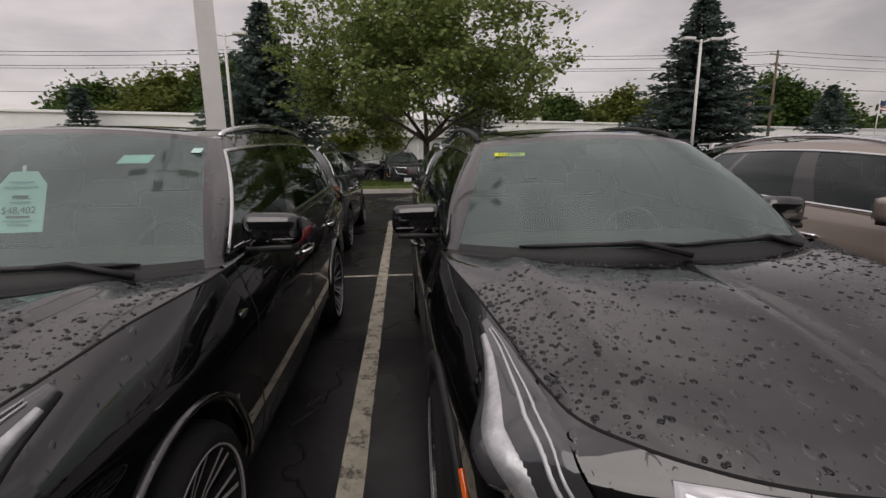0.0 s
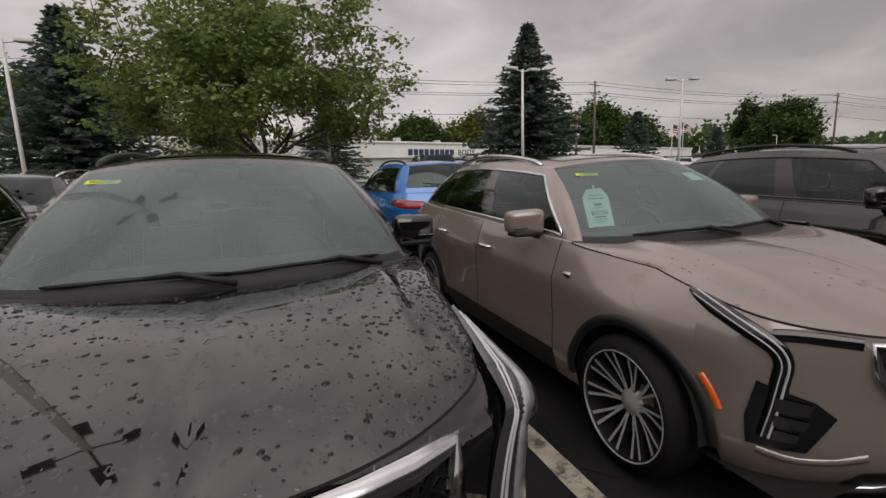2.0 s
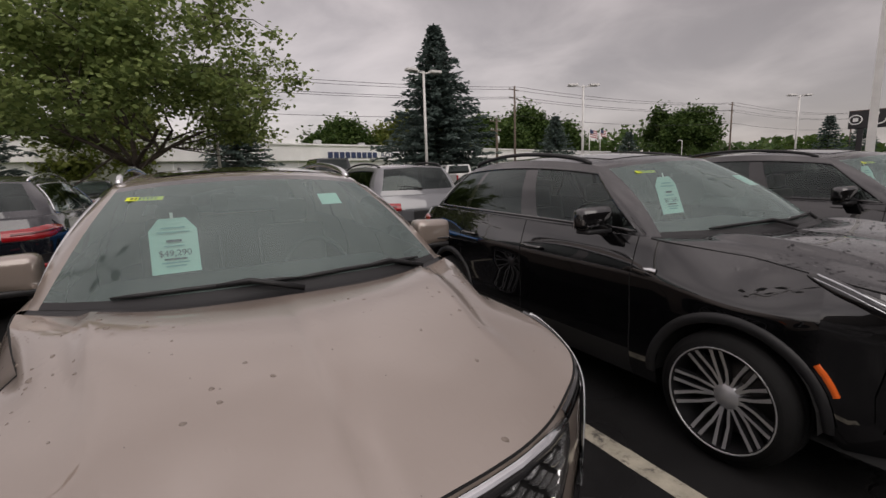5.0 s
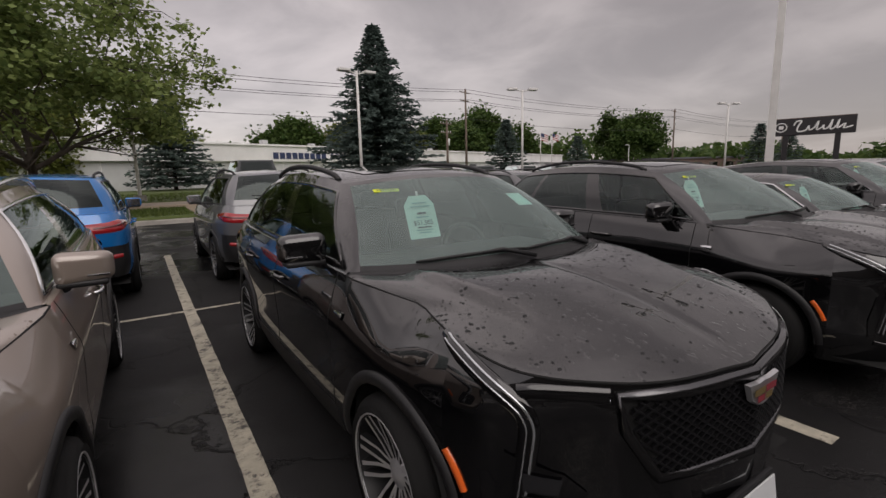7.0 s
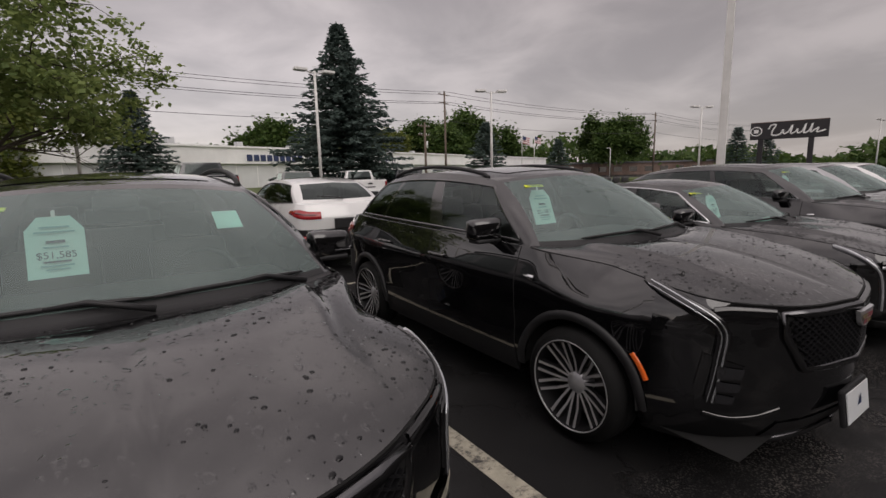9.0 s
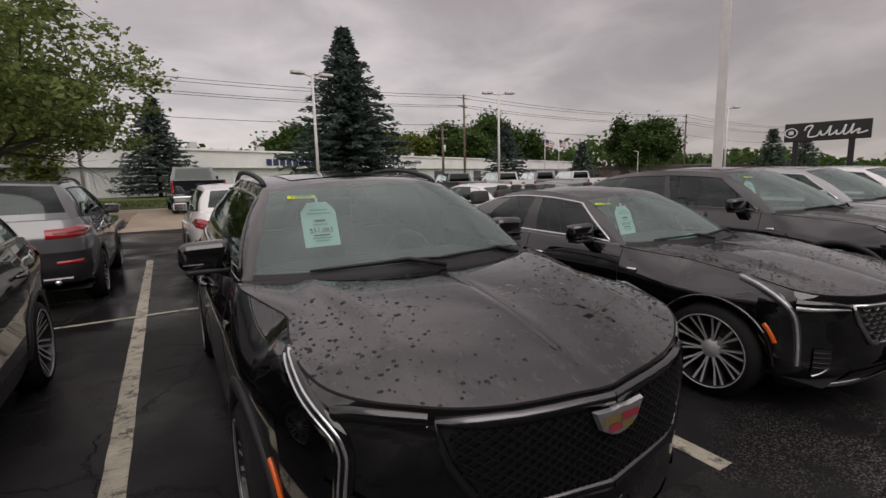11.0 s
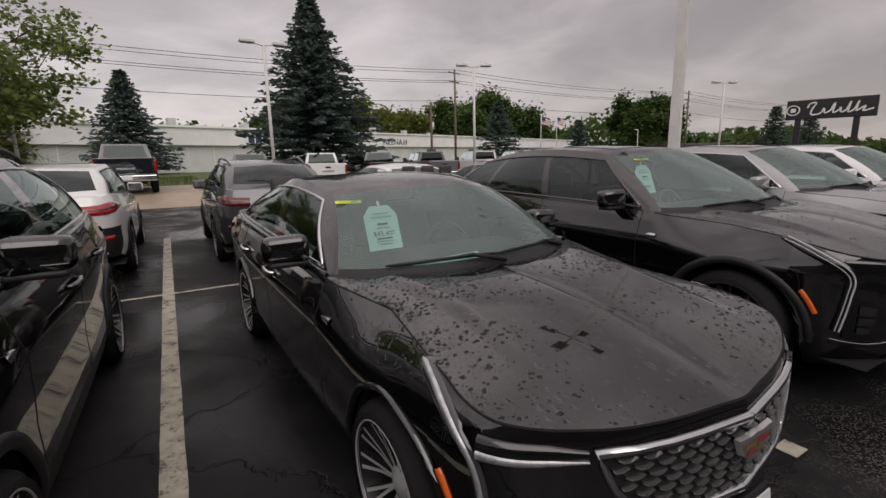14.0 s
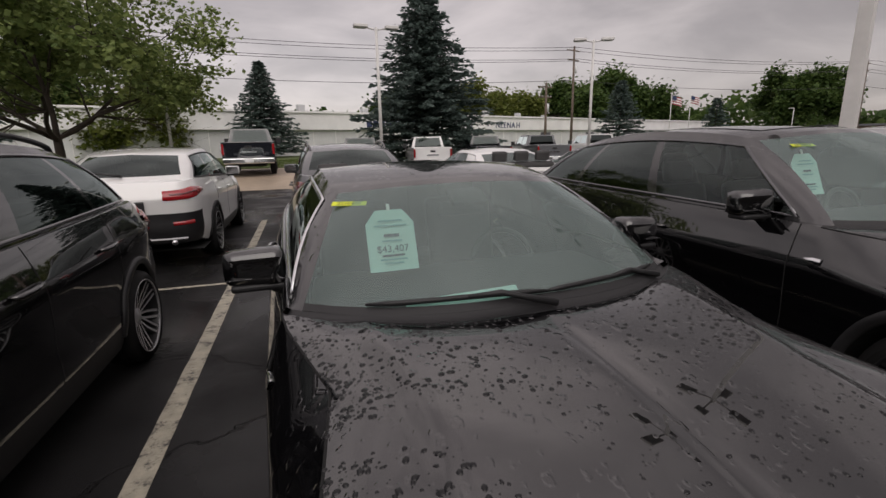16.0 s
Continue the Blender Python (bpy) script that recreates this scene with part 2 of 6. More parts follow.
def line_mat():
    m = mat("worn_line_paint", (0.42, 0.39, 0.31), 0.6, var=0.25, vscale=9, bump=0.5, bscale=170)
    nt = m.node_tree
    b = nt.nodes["Principled BSDF"]
    N, K = nt.nodes.new, nt.links.new
    co, n1, rp, mx = N("ShaderNodeTexCoord"), N("ShaderNodeTexNoise"), N("ShaderNodeValToRGB"), N("ShaderNodeMix")
    n1.inputs["Scale"].default_value, n1.inputs["Detail"].default_value, n1.inputs["Roughness"].default_value = 7, 10, 0.8
    K(co.outputs["Object"], n1.inputs["Vector"])
    rp.color_ramp.elements[0].position, rp.color_ramp.elements[1].position = 0.40, 0.49
    K(n1.outputs["Fac"], rp.inputs[0])
    mx.data_type = "RGBA"
    mx.inputs[6].default_value = (0.05, 0.048, 0.045, 1)
    K(rp.outputs[0], mx.inputs["Factor"])
    src = b.inputs["Base Color"].links[0].from_socket
    K(src, mx.inputs[7])
    K(mx.outputs[2], b.inputs["Base Color"])
    return m


M_ASPHALT, M_LINE = asphalt_mat(), line_mat()
M_CONC = mat("wet_tan_concrete", (0.36, 0.29, 0.22), 0.6, var=0.2, vscale=0.8, bump=0.2, bscale=40)
M_KERB = mat("kerb_concrete", (0.33, 0.31, 0.28), 0.75, var=0.25, vscale=2, bump=0.3, bscale=50)
M_GRASS = mat("lawn", (0.05, 0.075, 0.018), 0.9, color2=(0.10, 0.13, 0.035), vscale=2.5, bump=0.6, bscale=40)
M_BLACKTRIM = mat("black_plastic", (0.012, 0.012, 0.013), 0.5, var=0.2, vscale=5, bump=0.1, bscale=400)
M_GLOSSBLACK = mat("gloss_black", (0.004, 0.004, 0.0045), 0.12, coat=1.0)
M_LATTICE = mat("dark_grille_plastic", (0.007, 0.007, 0.008), 0.35)
M_GAP = mat("panel_gap_dark", (0.004, 0.004, 0.004), 0.9)
M_CHROME = mat("satin_chrome", (0.72, 0.73, 0.74), 0.14, metal=1.0, var=0.06, vscale=12)
M_DARKCHROME = mat("dark_chrome", (0.16, 0.16, 0.165), 0.22, metal=1.0)
M_ALLOY = mat("machined_alloy", (0.50, 0.50, 0.51), 0.3, metal=0.6, var=0.08, vscale=20)
M_SILVERWHEEL = mat("silver_wheel_paint", (0.52, 0.52, 0.53), 0.3, metal=0.35, coat=0.4, var=0.05, vscale=20)
M_WING = mat("bright_grille_chrome", (0.66, 0.665, 0.67), 0.22, metal=0.9)
M_BADGEFRAME = mat("badge_silver", (0.66, 0.66, 0.67), 0.3, metal=0.85)
M_ALLOYDARK = mat("dark_alloy", (0.015, 0.015, 0.016), 0.35)
M_TYRE = mat("tyre_rubber", (0.009, 0.009, 0.009), 0.75, var=0.25, vscale=12, bump=0.2, bscale=120, spec=0.2)
M_BRAKE = mat("brake_disc", (0.08, 0.075, 0.07), 0.5, metal=0.8, var=0.3, vscale=10)
# amber of unlit markers and the cone, lifted by a faint added glow
M_ORANGE = mat("amber_faint_glow", (0.75, 0.13, 0.02), 0.2, coat=1.0, emit=(0.9, 0.16, 0.02, 0.03))
M_RED = mat("red_tail_lens", (0.30, 0.008, 0.012), 0.1, coat=1.0)
M_LENS = mat("headlight_lens", (0.60, 0.62, 0.64), 0.14, metal=0.8, coat=1.0)
M_LENSDIM = mat("clear_lens_over_reflector", (0.50, 0.51, 0.53), 0.42, metal=0.6, coat=1.0, var=0.30, vscale=34)
M_LED = mat("led_strip_glass", (0.55, 0.56, 0.58), 0.18, coat=1.0, spec=0.8)
M_SEAT = mat("dark_seat_leather", (0.035, 0.034, 0.034), 0.55, bump=0.15, bscale=90)
M_SEATL = mat("beige_seat_leather", (0.32, 0.30, 0.26), 0.55, bump=0.15, bscale=90)
M_DASH = mat("dashboard_vinyl", (0.03, 0.031, 0.032), 0.6, bump=0.2, bscale=250)
M_WINDSHIELD = glass_mat("windshield_glass", (0.66, 0.84, 0.79), 1.75, sky_haze=0.15)
M_PRIVACY = glass_mat("privacy_glass", (0.10, 0.11, 0.11), 1.65)
M_SIDEGLASS = glass_mat("side_glass", (0.6, 0.66, 0.63), 1.6)
M_TAG = mat("pale_green_tag_paper", (0.52, 0.74, 0.69), 0.75, var=0.04, vscale=6)
M_INK = mat("dark_print", (0.03, 0.05, 0.07), 0.8)
M_INKPALE = mat("pale_print", (0.20, 0.40, 0.40), 0.8)
M_BEAD = mat("rain_bead", (0.006, 0.006, 0.007), 0.03, spec=0.35)
M_BEADTAN = mat("rain_bead_on_tan", (0.20, 0.165, 0.14), 0.04, spec=0.4)
M_YELLOW = mat("yellow_sticker", (0.72, 0.80, 0.04), 0.6, var=0.05, vscale=30)
M_WHITEPOLE = mat("white_pole_paint", (0.62, 0.61, 0.59), 0.45, var=0.12, vscale=1.5, bump=0.05, bscale=30)
M_LAMPLENS = mat("lamp_lens", (0.5, 0.5, 0.48), 0.3, coat=0.5)
M_WOODPOLE = mat("weathered_wood_pole", (0.13, 0.10, 0.08), 0.85, var=0.3, vscale=4, bump=0.4, bscale=60)
M_CABLE = mat("cable", (0.03, 0.03, 0.03), 0.7)
M_WALLWHITE = mat("white_metal_wall", (0.80, 0.80, 0.79), 0.5, var=0.08, vscale=0.4)
M_WALLGREY = mat("pale_grey_metal_wall", (0.62, 0.63, 0.63), 0.5, var=0.10, vscale=0.35)
M_NAVY = mat("navy_letters", (0.03, 0.045, 0.11), 0.5)
M_ROOFDARK = mat("dark_roof", (0.10, 0.10, 0.11), 0.7, var=0.2, vscale=0.5)
M_BROWNWALL = mat("brown_brick_wall", (0.16, 0.11, 0.09), 0.8, var=0.25, vscale=1.2)
M_SIGN = mat("dark_sign_face", (0.018, 0.016, 0.018), 0.4, var=0.2, vscale=1)
M_SIGNWHITE = mat("white_sign_lettering", (0.75, 0.75, 0.74), 0.5)
M_BARK = mat("bark", (0.055, 0.043, 0.034), 0.9, var=0.35, vscale=6, bump=0.8, bscale=25)


def leaf_mat(name, c1, c2):
    m = mat(name, c1, 0.6, spec=0.25)
    nt = m.node_tree
    b = nt.nodes["Principled BSDF"]
    g, r = nt.nodes.new("ShaderNodeNewGeometry"), nt.nodes.new("ShaderNodeValToRGB")
    r.color_ramp.elements[0].color, r.color_ramp.elements[1].color = (*c1, 1), (*c2, 1)
    nt.links.new(g.outputs["Random Per Island"], r.inputs[0])
    nt.links.new(r.outputs[0], b.inputs["Base Color"])
    b.inputs["Subsurface Weight"].default_value = 0.0
    tl, mx = nt.nodes.new("ShaderNodeBsdfTranslucent"), nt.nodes.new("ShaderNodeMixShader")
    nt.links.new(r.outputs[0], tl.inputs["Color"])
    mx.inputs[0].default_value = 0.45
    nt.links.new(b.outputs[0], mx.inputs[1])
    nt.links.new(tl.outputs[0], mx.inputs[2])
    nt.links.new(mx.outputs[0], nt.nodes["Material Output"].inputs[0])
    return m


M_LEAF = leaf_mat("locust_leaves", (0.11, 0.16, 0.05), (0.28, 0.34, 0.115))
M_LEAFFAR = leaf_mat("far_leaves", (0.04, 0.08, 0.02), (0.10, 0.15, 0.04))
M_LEAFYEL = leaf_mat("yellowish_leaves", (0.09, 0.12, 0.02), (0.17, 0.19, 0.05))
M_NEEDLE = leaf_mat("blue_spruce_needles", (0.05, 0.075, 0.065), (0.15, 0.195, 0.175))


# ---- mesh helpers ----
def mesh_ob(name, verts, faces, material, parent=None, smooth=True, mats=None):
    """One mesh object; equal places are welded and faces without area left out."""
    key, idx, vs = {}, [], []
    for v in verts:
        k = (round(v[0], 5), round(v[1], 5), round(v[2], 5))
        if k not in key:
            key[k] = len(vs)
            vs.append(k)
        idx.append(key[k])
    fs = []
    for f in faces:
        g = []
        for i in f:
            j = idx[i]
            if not g or (g[-1] != j):
                g.append(j)
        if len(g) > 1 and g[0] == g[-1]:
            g.pop()
        if len(set(g)) >= 3 and len(set(g)) == len(g):
            fs.append(g)
    me = bpy.data.meshes.new(name)
    me.from_pydata(vs, [], fs)
    me.materials.append(material)
    if smooth:
        me.polygons.foreach_set("use_smooth", [True] * len(me.polygons))
    me.update()
    ob = new(name, me)
    if parent is not None:
        ob.parent = parent
    return ob


def raw_mesh(name, verts, faces, material, parent=None, smooth=False):
    me = bpy.data.meshes.new(name)
    me.from_pydata(verts, [], faces)
    me.materials.append(material)
    if smooth:
        me.polygons.foreach_set("use_smooth", [True] * len(me.polygons))
    me.update()
    ob = new(name, me)
    if parent is not None:
        ob.parent = parent
    return ob


def part(name, bm, material, parent=None, label="", smooth=False):
    me = bpy.data.meshes.new(name)
    bm.to_mesh(me)
    bm.free()
    me.materials.append(material)
    if smooth:
        me.polygons.foreach_set("use_smooth", [True] * len(me.polygons))
    ob = new(name, me)
    if parent is not None:
        ob.parent = parent
    if label:
        ob["label"] = label
    return ob


def thing(name, label, category, group="", m=None):
    e = new(name)
    e.empty_display_size = 0.2
    tagged(e, label, category, group)
    if m is not None:
        e.matrix_world = m
    return e


def box_bm(bm, c, s, bevel=0.0, rot=None, segs=2):
    """A bevelled box round c with full sizes s, added to bm."""
    made = bmesh.ops.create_cube(bm, size=1)
    vs = made["verts"]
    bmesh.ops.scale(bm, vec=s, verts=vs)
    if bevel:
        es = list({e for v in vs for e in v.link_edges})
        r = bmesh.ops.bevel(bm, geom=es, offset=bevel, segments=segs, affect="EDGES", profile=0.6)
        vs = list({v for f in r["faces"] for v in f.verts} | {v for v in vs if v.is_valid})
    if rot is not None:
        bmesh.ops.rotate(bm, cent=(0, 0, 0), matrix=rot.to_3x3(), verts=vs)
    bmesh.ops.translate(bm, vec=c, verts=vs)
    return vs


def box_part(name, c, s, material, parent=None, bevel=0.0, rot=None, label=""):
    bm = bmesh.new()
    box_bm(bm, c, s, bevel, rot)
    return part(name, bm, material, parent, label)


def tube_data(pts, radii, n=6, cap=True):
    """Verts and faces of a tube through pts."""
    vs, fs = [], []
    pts = [Vector(p) for p in pts]
    ref = Vector((0.13, 0.27, 0.95))
    for i, p in enumerate(pts):
        d = (pts[min(i + 1, len(pts) - 1)] - pts[max(i - 1, 0)]).normalized()
        a = d.cross(ref)
        if a.length < 0.05:
            a = d.cross(Vector((1, 0, 0)))
        a.normalize()
        b = d.cross(a)
        r = radii[i] if hasattr(radii, "__len__") else radii
        for k in range(n):
            t = 2 * math.pi * k / n
            vs.append(tuple(p + a * (r * math.cos(t)) + b * (r * math.sin(t))))
    for i in range(len(pts) - 1):
        for k in range(n):
            k2 = (k + 1) % n
            fs.append((i * n + k, i * n + k2, (i + 1) * n + k2, (i + 1) * n + k))
    if cap:
        fs.append(tuple(range(n - 1, -1, -1)))
        fs.append(tuple(range((len(pts) - 1) * n, len(pts) * n)))
    return vs, fs


def tube(name, pts, r, material, parent=None, n=6, smooth=True):
    return raw_mesh(name, *tube_data(pts, r, n), material, parent, smooth)


def lathe_data(profile, n=40):
    """A profile of (x along the axle, radius), turned round the x axis."""
    vs, fs = [], []
    for x, r in profile:
        for k in range(n):
            t = 2 * math.pi * k / n
            vs.append((x, r * math.cos(t), r * math.sin(t)))
    for i in range(len(profile) - 1):
        for k in range(n):
            k2 = (k + 1) % n
            fs.append((i * n + k, (i + 1) * n + k, (i + 1) * n + k2, i * n + k2))
    return vs, fs


def merge(*datas):
    vs, fs = [], []
    for v, f in datas:
        o = len(vs)
        vs += [tuple(a) for a in v]
        fs += [tuple(i + o for i in g) for g in f]
    return vs, fs


def strip_data(pts, normals, width, height, closed=False, taper=None):
    """A raised band of that width and height along points of a surface."""
    vs, fs = [], []
    n = len(pts)
    for i in range(n):
        p, nn = Vector(pts[i]), Vector(normals[i]).normalized()
        a, b = Vector(pts[(i - 1) % n if closed else max(i - 1, 0)]), Vector(pts[(i + 1) % n if closed else min(i + 1, n - 1)])
        d = (b - a).normalized()
        s = d.cross(nn).normalized() * (width / 2 * (taper[i] if taper else 1))
        lo, hi = -0.004, height
        vs += [tuple(p - s + nn * lo), tuple(p - s * 0.8 + nn * hi), tuple(p + s * 0.8 + nn * hi), tuple(p + s + nn * lo)]
    for i in range(n if closed else n - 1):
        j = (i + 1) % n
        for k in range(3):
            fs.append((i * 4 + k, i * 4 + k + 1, j * 4 + k + 1, j * 4 + k))
    return vs, fs


def curve_pts(ctrl, n):
    """Catmull-Rom curve through ctrl, n points per span."""
    c = [np.array(p, float) for p in ctrl]
    c = [2 * c[0] - c[1]] + c + [2 * c[-1] - c[-2]]
    out = []
    for i in range(1, len(c) - 2):
        for k in range(n):
            t = k / n
            p0, p1, p2, p3 = c[i - 1:i + 3]
            out.append(0.5 * (2 * p1 + (p2 - p0) * t + (2 * p0 - 5 * p1 + 4 * p2 - p3) * t * t + (3 * p1 - p0 - 3 * p2 + p3) * t ** 3))
    out.append(c[-2])
    return np.array(out)


def grid_faces(nc, nl):
    return [(c * nl + l, (c + 1) * nl + l, (c + 1) * nl + l + 1, c * nl + l + 1) for c in range(nc - 1) for l in range(nl - 1)]


# ---- cars ----
class Car:
    """A car body lofted from its plan outline and its profile. The nose looks along -y; y is counted from the nose while building."""

    def __init__(self, **k):
        d = dict(L=4.6, W=0.94, H=1.60, axle_f=0.92, axle_r=3.70, wheel=0.355, arch=0.40, sill=0.25,
                 nose_z=0.88, k_y=0.55, k_z=0.965, cowl_z=1.055, belt_r=1.13, tail_z=1.10, so_f=0.17, so_d=0.07, so_r=0.10,
                 ya=1.42, yc=1.20, zc=1.07, ywt=2.12, zwt=1.55, xr=0.60, yd=4.15, yrb=4.42, ydt=3.75, yrt=3.98, zrt=1.53,
                 door1=1.45, door2=2.50, door3=3.42, crown=0.05, nose_full=1.0, deck=0.0, rear_sill=0.36, sweep=1.0, so_n=(0.012, 0.022, 0.071))
        d.update(k)
        self.L, self.W, self.H, self.axle_f, self.axle_r, self.wheel = d["L"], d["W"], d["H"], d["axle_f"], d["axle_r"], d["wheel"]
        self.arch, self.sill, self.nose_z, self.k_y, self.k_z, self.cowl_z = d["arch"], d["sill"], d["nose_z"], d["k_y"], d["k_z"], d["cowl_z"]
        self.belt_r, self.tail_z, self.so_f, self.so_d, self.so_r, self.ya = d["belt_r"], d["tail_z"], d["so_f"], d["so_d"], d["so_r"], d["ya"]
        self.yc, self.zc, self.ywt, self.zwt, self.xr, self.yd = d["yc"], d["zc"], d["ywt"], d["zwt"], d["xr"], d["yd"]
        self.yrb, self.ydt, self.yrt, self.zrt, self.door1, self.door2 = d["yrb"], d["ydt"], d["yrt"], d["zrt"], d["door1"], d["door2"]
        self.door3, self.crown, self.nose_full, self.deck, self.rear_sill, self.sweep, self.so_n = d["door3"], d["crown"], d["nose_full"], d["deck"], d["rear_sill"], d["sweep"], d["so_n"]
        self.build_columns()

    # outline of the plan: x over arc length
    def build_columns(self):
        L, W, nf, sw = self.L, self.W, self.nose_full, self.sweep
        ctrl = [(0, 0), (0.36 * W, 0.055 * sw), (0.60 * W * nf, 0.145 * sw), (0.82 * W * nf, 0.30 * sw), (0.925 * W * (1 + (nf - 1) * 0.4), 0.54 * sw), (0.972 * W, 0.95), (0.99 * W, 1.5),
                (W, 2.3), (W, L - 1.5), (0.985 * W, L - 0.9), (0.95 * W, L - 0.42), (0.86 * W, L - 0.13), (0.66 * W, L - 0.03), (0.35 * W, L - 0.008), (0, L)]
        P = curve_pts(ctrl, 24)
        self.P = P
        d = np.linalg.norm(np.diff(P, axis=0), axis=1)
        self.S = np.concatenate([[0], np.cumsum(d)])
        T = np.gradient(P, self.S, axis=0)
        self.NX, self.NY = T[:, 1], -T[:, 0]
        side = (P[:, 1] > 0.12) & (P[:, 1] < L - 0.10)
        self.side_y, self.side_s = P[side, 1], self.S[side]
        fr = P[:, 1] < 0.4
        self.fr_x, self.fr_s = P[fr, 0], self.S[fr]
        re = P[:, 1] > L - 0.3
        self.re_x, self.re_s = P[re, 0][::-1], self.S[re][::-1]
        sK, sA, sD = (self.s_y(v) for v in (self.k_y, self.ya, self.yd))
        NF = 9
        ys = set()
        for c in (self.axle_f, self.axle_r):
            for i in range(17):
                ys.add(round(c - self.arch * 1.0 * math.cos(math.pi * i / 16), 4))
        ys |= {round(v, 4) for v in (self.door1, self.door2, self.door3)}
        for v in np.arange(self.k_y, self.yd, 0.10):
            if min(abs(v - y) for y in ys) > 0.045:
                ys.add(round(float(v), 4))
        ys = sorted(y for y in ys if self.k_y + 0.02 < y < self.yd - 0.02 and abs(y - self.ya) > 0.02)
        h = [self.k_y] + [y for y in ys if y < self.ya] + [self.ya]
        s = [y for y in ys if y > self.ya] + [self.yd]
        extra = {"nf": NF, "nh": len(h) - 1, "ns": len(s)}
        self.cols = [sK * i / NF for i in range(NF)] + [self.s_y(y) for y in h] + [self.s_y(y) for y in s] + [sD + (self.S[-1] - sD) * i / NF for i in range(1, NF + 1)]
        self.iK, self.iA = NF, NF + extra["nh"]
        self.iD = self.iA + extra["ns"]
        self.iE = self.iD + NF
        self.NF = NF

    def s_y(self, y):
        return float(np.interp(y, self.side_y, self.side_s))

    def s_x(self, x):
        return float(np.interp(x, self.fr_x, self.fr_s))

    def s_xr(self, x):
        return float(np.interp(x, self.re_x, self.re_s))

    def base(self, s):
        return (np.interp(s, self.S, self.P[:, 0]), np.interp(s, self.S, self.P[:, 1]), np.interp(s, self.S, self.NX), np.interp(s, self.S, self.NY))

    def top_z(self, s):
        x, y, _, _ = self.base(s)
        L = self.L
        return float(np.interp(y, [0, 0.10, self.k_y, self.ya, self.yd, L - 0.05, L], [self.nose_z, self.nose_z + 0.015, self.k_z, self.cowl_z, self.belt_r, self.tail_z, self.tail_z]))

    def sill_z(self, s):
        y = self.base(s)[1]
        return float(np.interp(y, [0, 0.4, 1.3, self.L - 0.9, self.L - 0.3, self.L], [self.sill - 0.04, self.sill - 0.04, self.sill, self.sill, self.rear_sill, self.rear_sill]))

    def surf(self, s, q, out=0.0):
        """A point of the flank, nose or tail: s along the outline, q from sill (0) to shoulder (1)."""
        x, y, nx, ny = self.base(s)
        so = float(np.interp(y, [0, 0.3, self.k_y, self.ya - 0.5, self.ya - 0.08, self.yd - 0.3, self.L], [*self.so_n, self.so_f, self.so_d, self.so_d, self.so_r]))
        z0, z1 = self.sill_z(s), self.top_z(s)
        fr = float(np.interp(y, [0, 0.32, 0.85], [1, 0.82, 0]))
        qs = 0.60 + 0.29 * fr
        off = 0.0
        if q < 0.34:
            off += (0.055 + 0.05 * fr) * ((0.34 - q) / 0.34) ** 2
        if q > qs:
            off += so * ((q - qs) / (1 - qs)) ** 2.1
        off += (1 - fr) * 0.010 * math.exp(-((q - 0.40) / 0.12) ** 2)
        off -= (1 - fr) * 0.010 * math.exp(-((q - 0.74) / 0.07) ** 2)
        off -= out
        return np.array([x - nx * off, y - ny * off, z0 + (z1 - z0) * q])

    def normal(self, s, q):
        a, b = self.surf(s + 0.01, q), self.surf(s - 0.01, q)
        c, d = self.surf(s, min(1, q + 0.02)), self.surf(s, max(0, q - 0.02))
        n = np.cross(a - b, c - d)
        return n / (np.linalg.norm(n) + 1e-9)

    def q_z(self, s, z):
        z0, z1 = self.sill_z(s), self.top_z(s)
        return (z - z0) / (z1 - z0)

    QS = [0, 0.06, 0.13, 0.2, 0.27, 0.34, 0.42, 0.5, 0.57, 0.63, 0.68, 0.72, 0.76, 0.80, 0.84, 0.88, 0.92, 0.96, 1.0]

    def flank(self):
        G = np.zeros((len(self.cols), len(self.QS), 3))
        for i, s in enumerate(self.cols):
            y = self.base(s)[1]
            zb = -1
            for c in (self.axle_f, self.axle_r):
                if abs(y - c) < self.arch:
                    zb = max(zb, self.wheel + math.sqrt(max(0, self.arch ** 2 - (y - c) ** 2)))
            qb = self.q_z(s, zb) if zb > 0 else 0
            for j, q in enumerate(self.QS):
                G[i, j] = self.surf(s, max(q, min(qb, 0.97)))
        return G


def coons(c0, c1, d0, d1):
    """Patch between c0 (at b=0), c1 (b=1) over a and d0 (a=0), d1 (a=1) over b. Index [a, b]."""
    na, nb = len(c0), len(d0)
    G = np.zeros((na, nb, 3))
    for i in range(na):
        a = i / (na - 1)
        for j in range(nb):
            b = j / (nb - 1)
            G[i, j] = (1 - b) * c0[i] + b * c1[i] + (1 - a) * d0[j] + a * d1[j] - ((1 - a) * (1 - b) * c0[0] + a * (1 - b) * c0[-1] + (1 - a) * b * c1[0] + a * b * c1[-1])
    return G


def refine(G, k):
    """The grid G with k steps for each of its own along the first axis, by a smooth curve."""
    n = len(G)
    out = []
    for i in range(n - 1):
        p0 = G[i - 1] if i else G[1] * np.array([-1, 1, 1])
        p1, p2 = G[i], G[i + 1]
        p3 = G[i + 2] if i + 2 < n else 2 * G[i + 1] - G[i]
        for q in range(k):
            t = q / k
            out.append(0.5 * (2 * p1 + (p2 - p0) * t + (2 * p0 - 5 * p1 + 4 * p2 - p3) * t * t + (3 * p1 - p0 - 3 * p2 + p3) * t ** 3))
    out.append(G[-1])
    return np.array(out)


def mirrored(G):
    M = G.copy()
    M[..., 0] *= -1
    return M


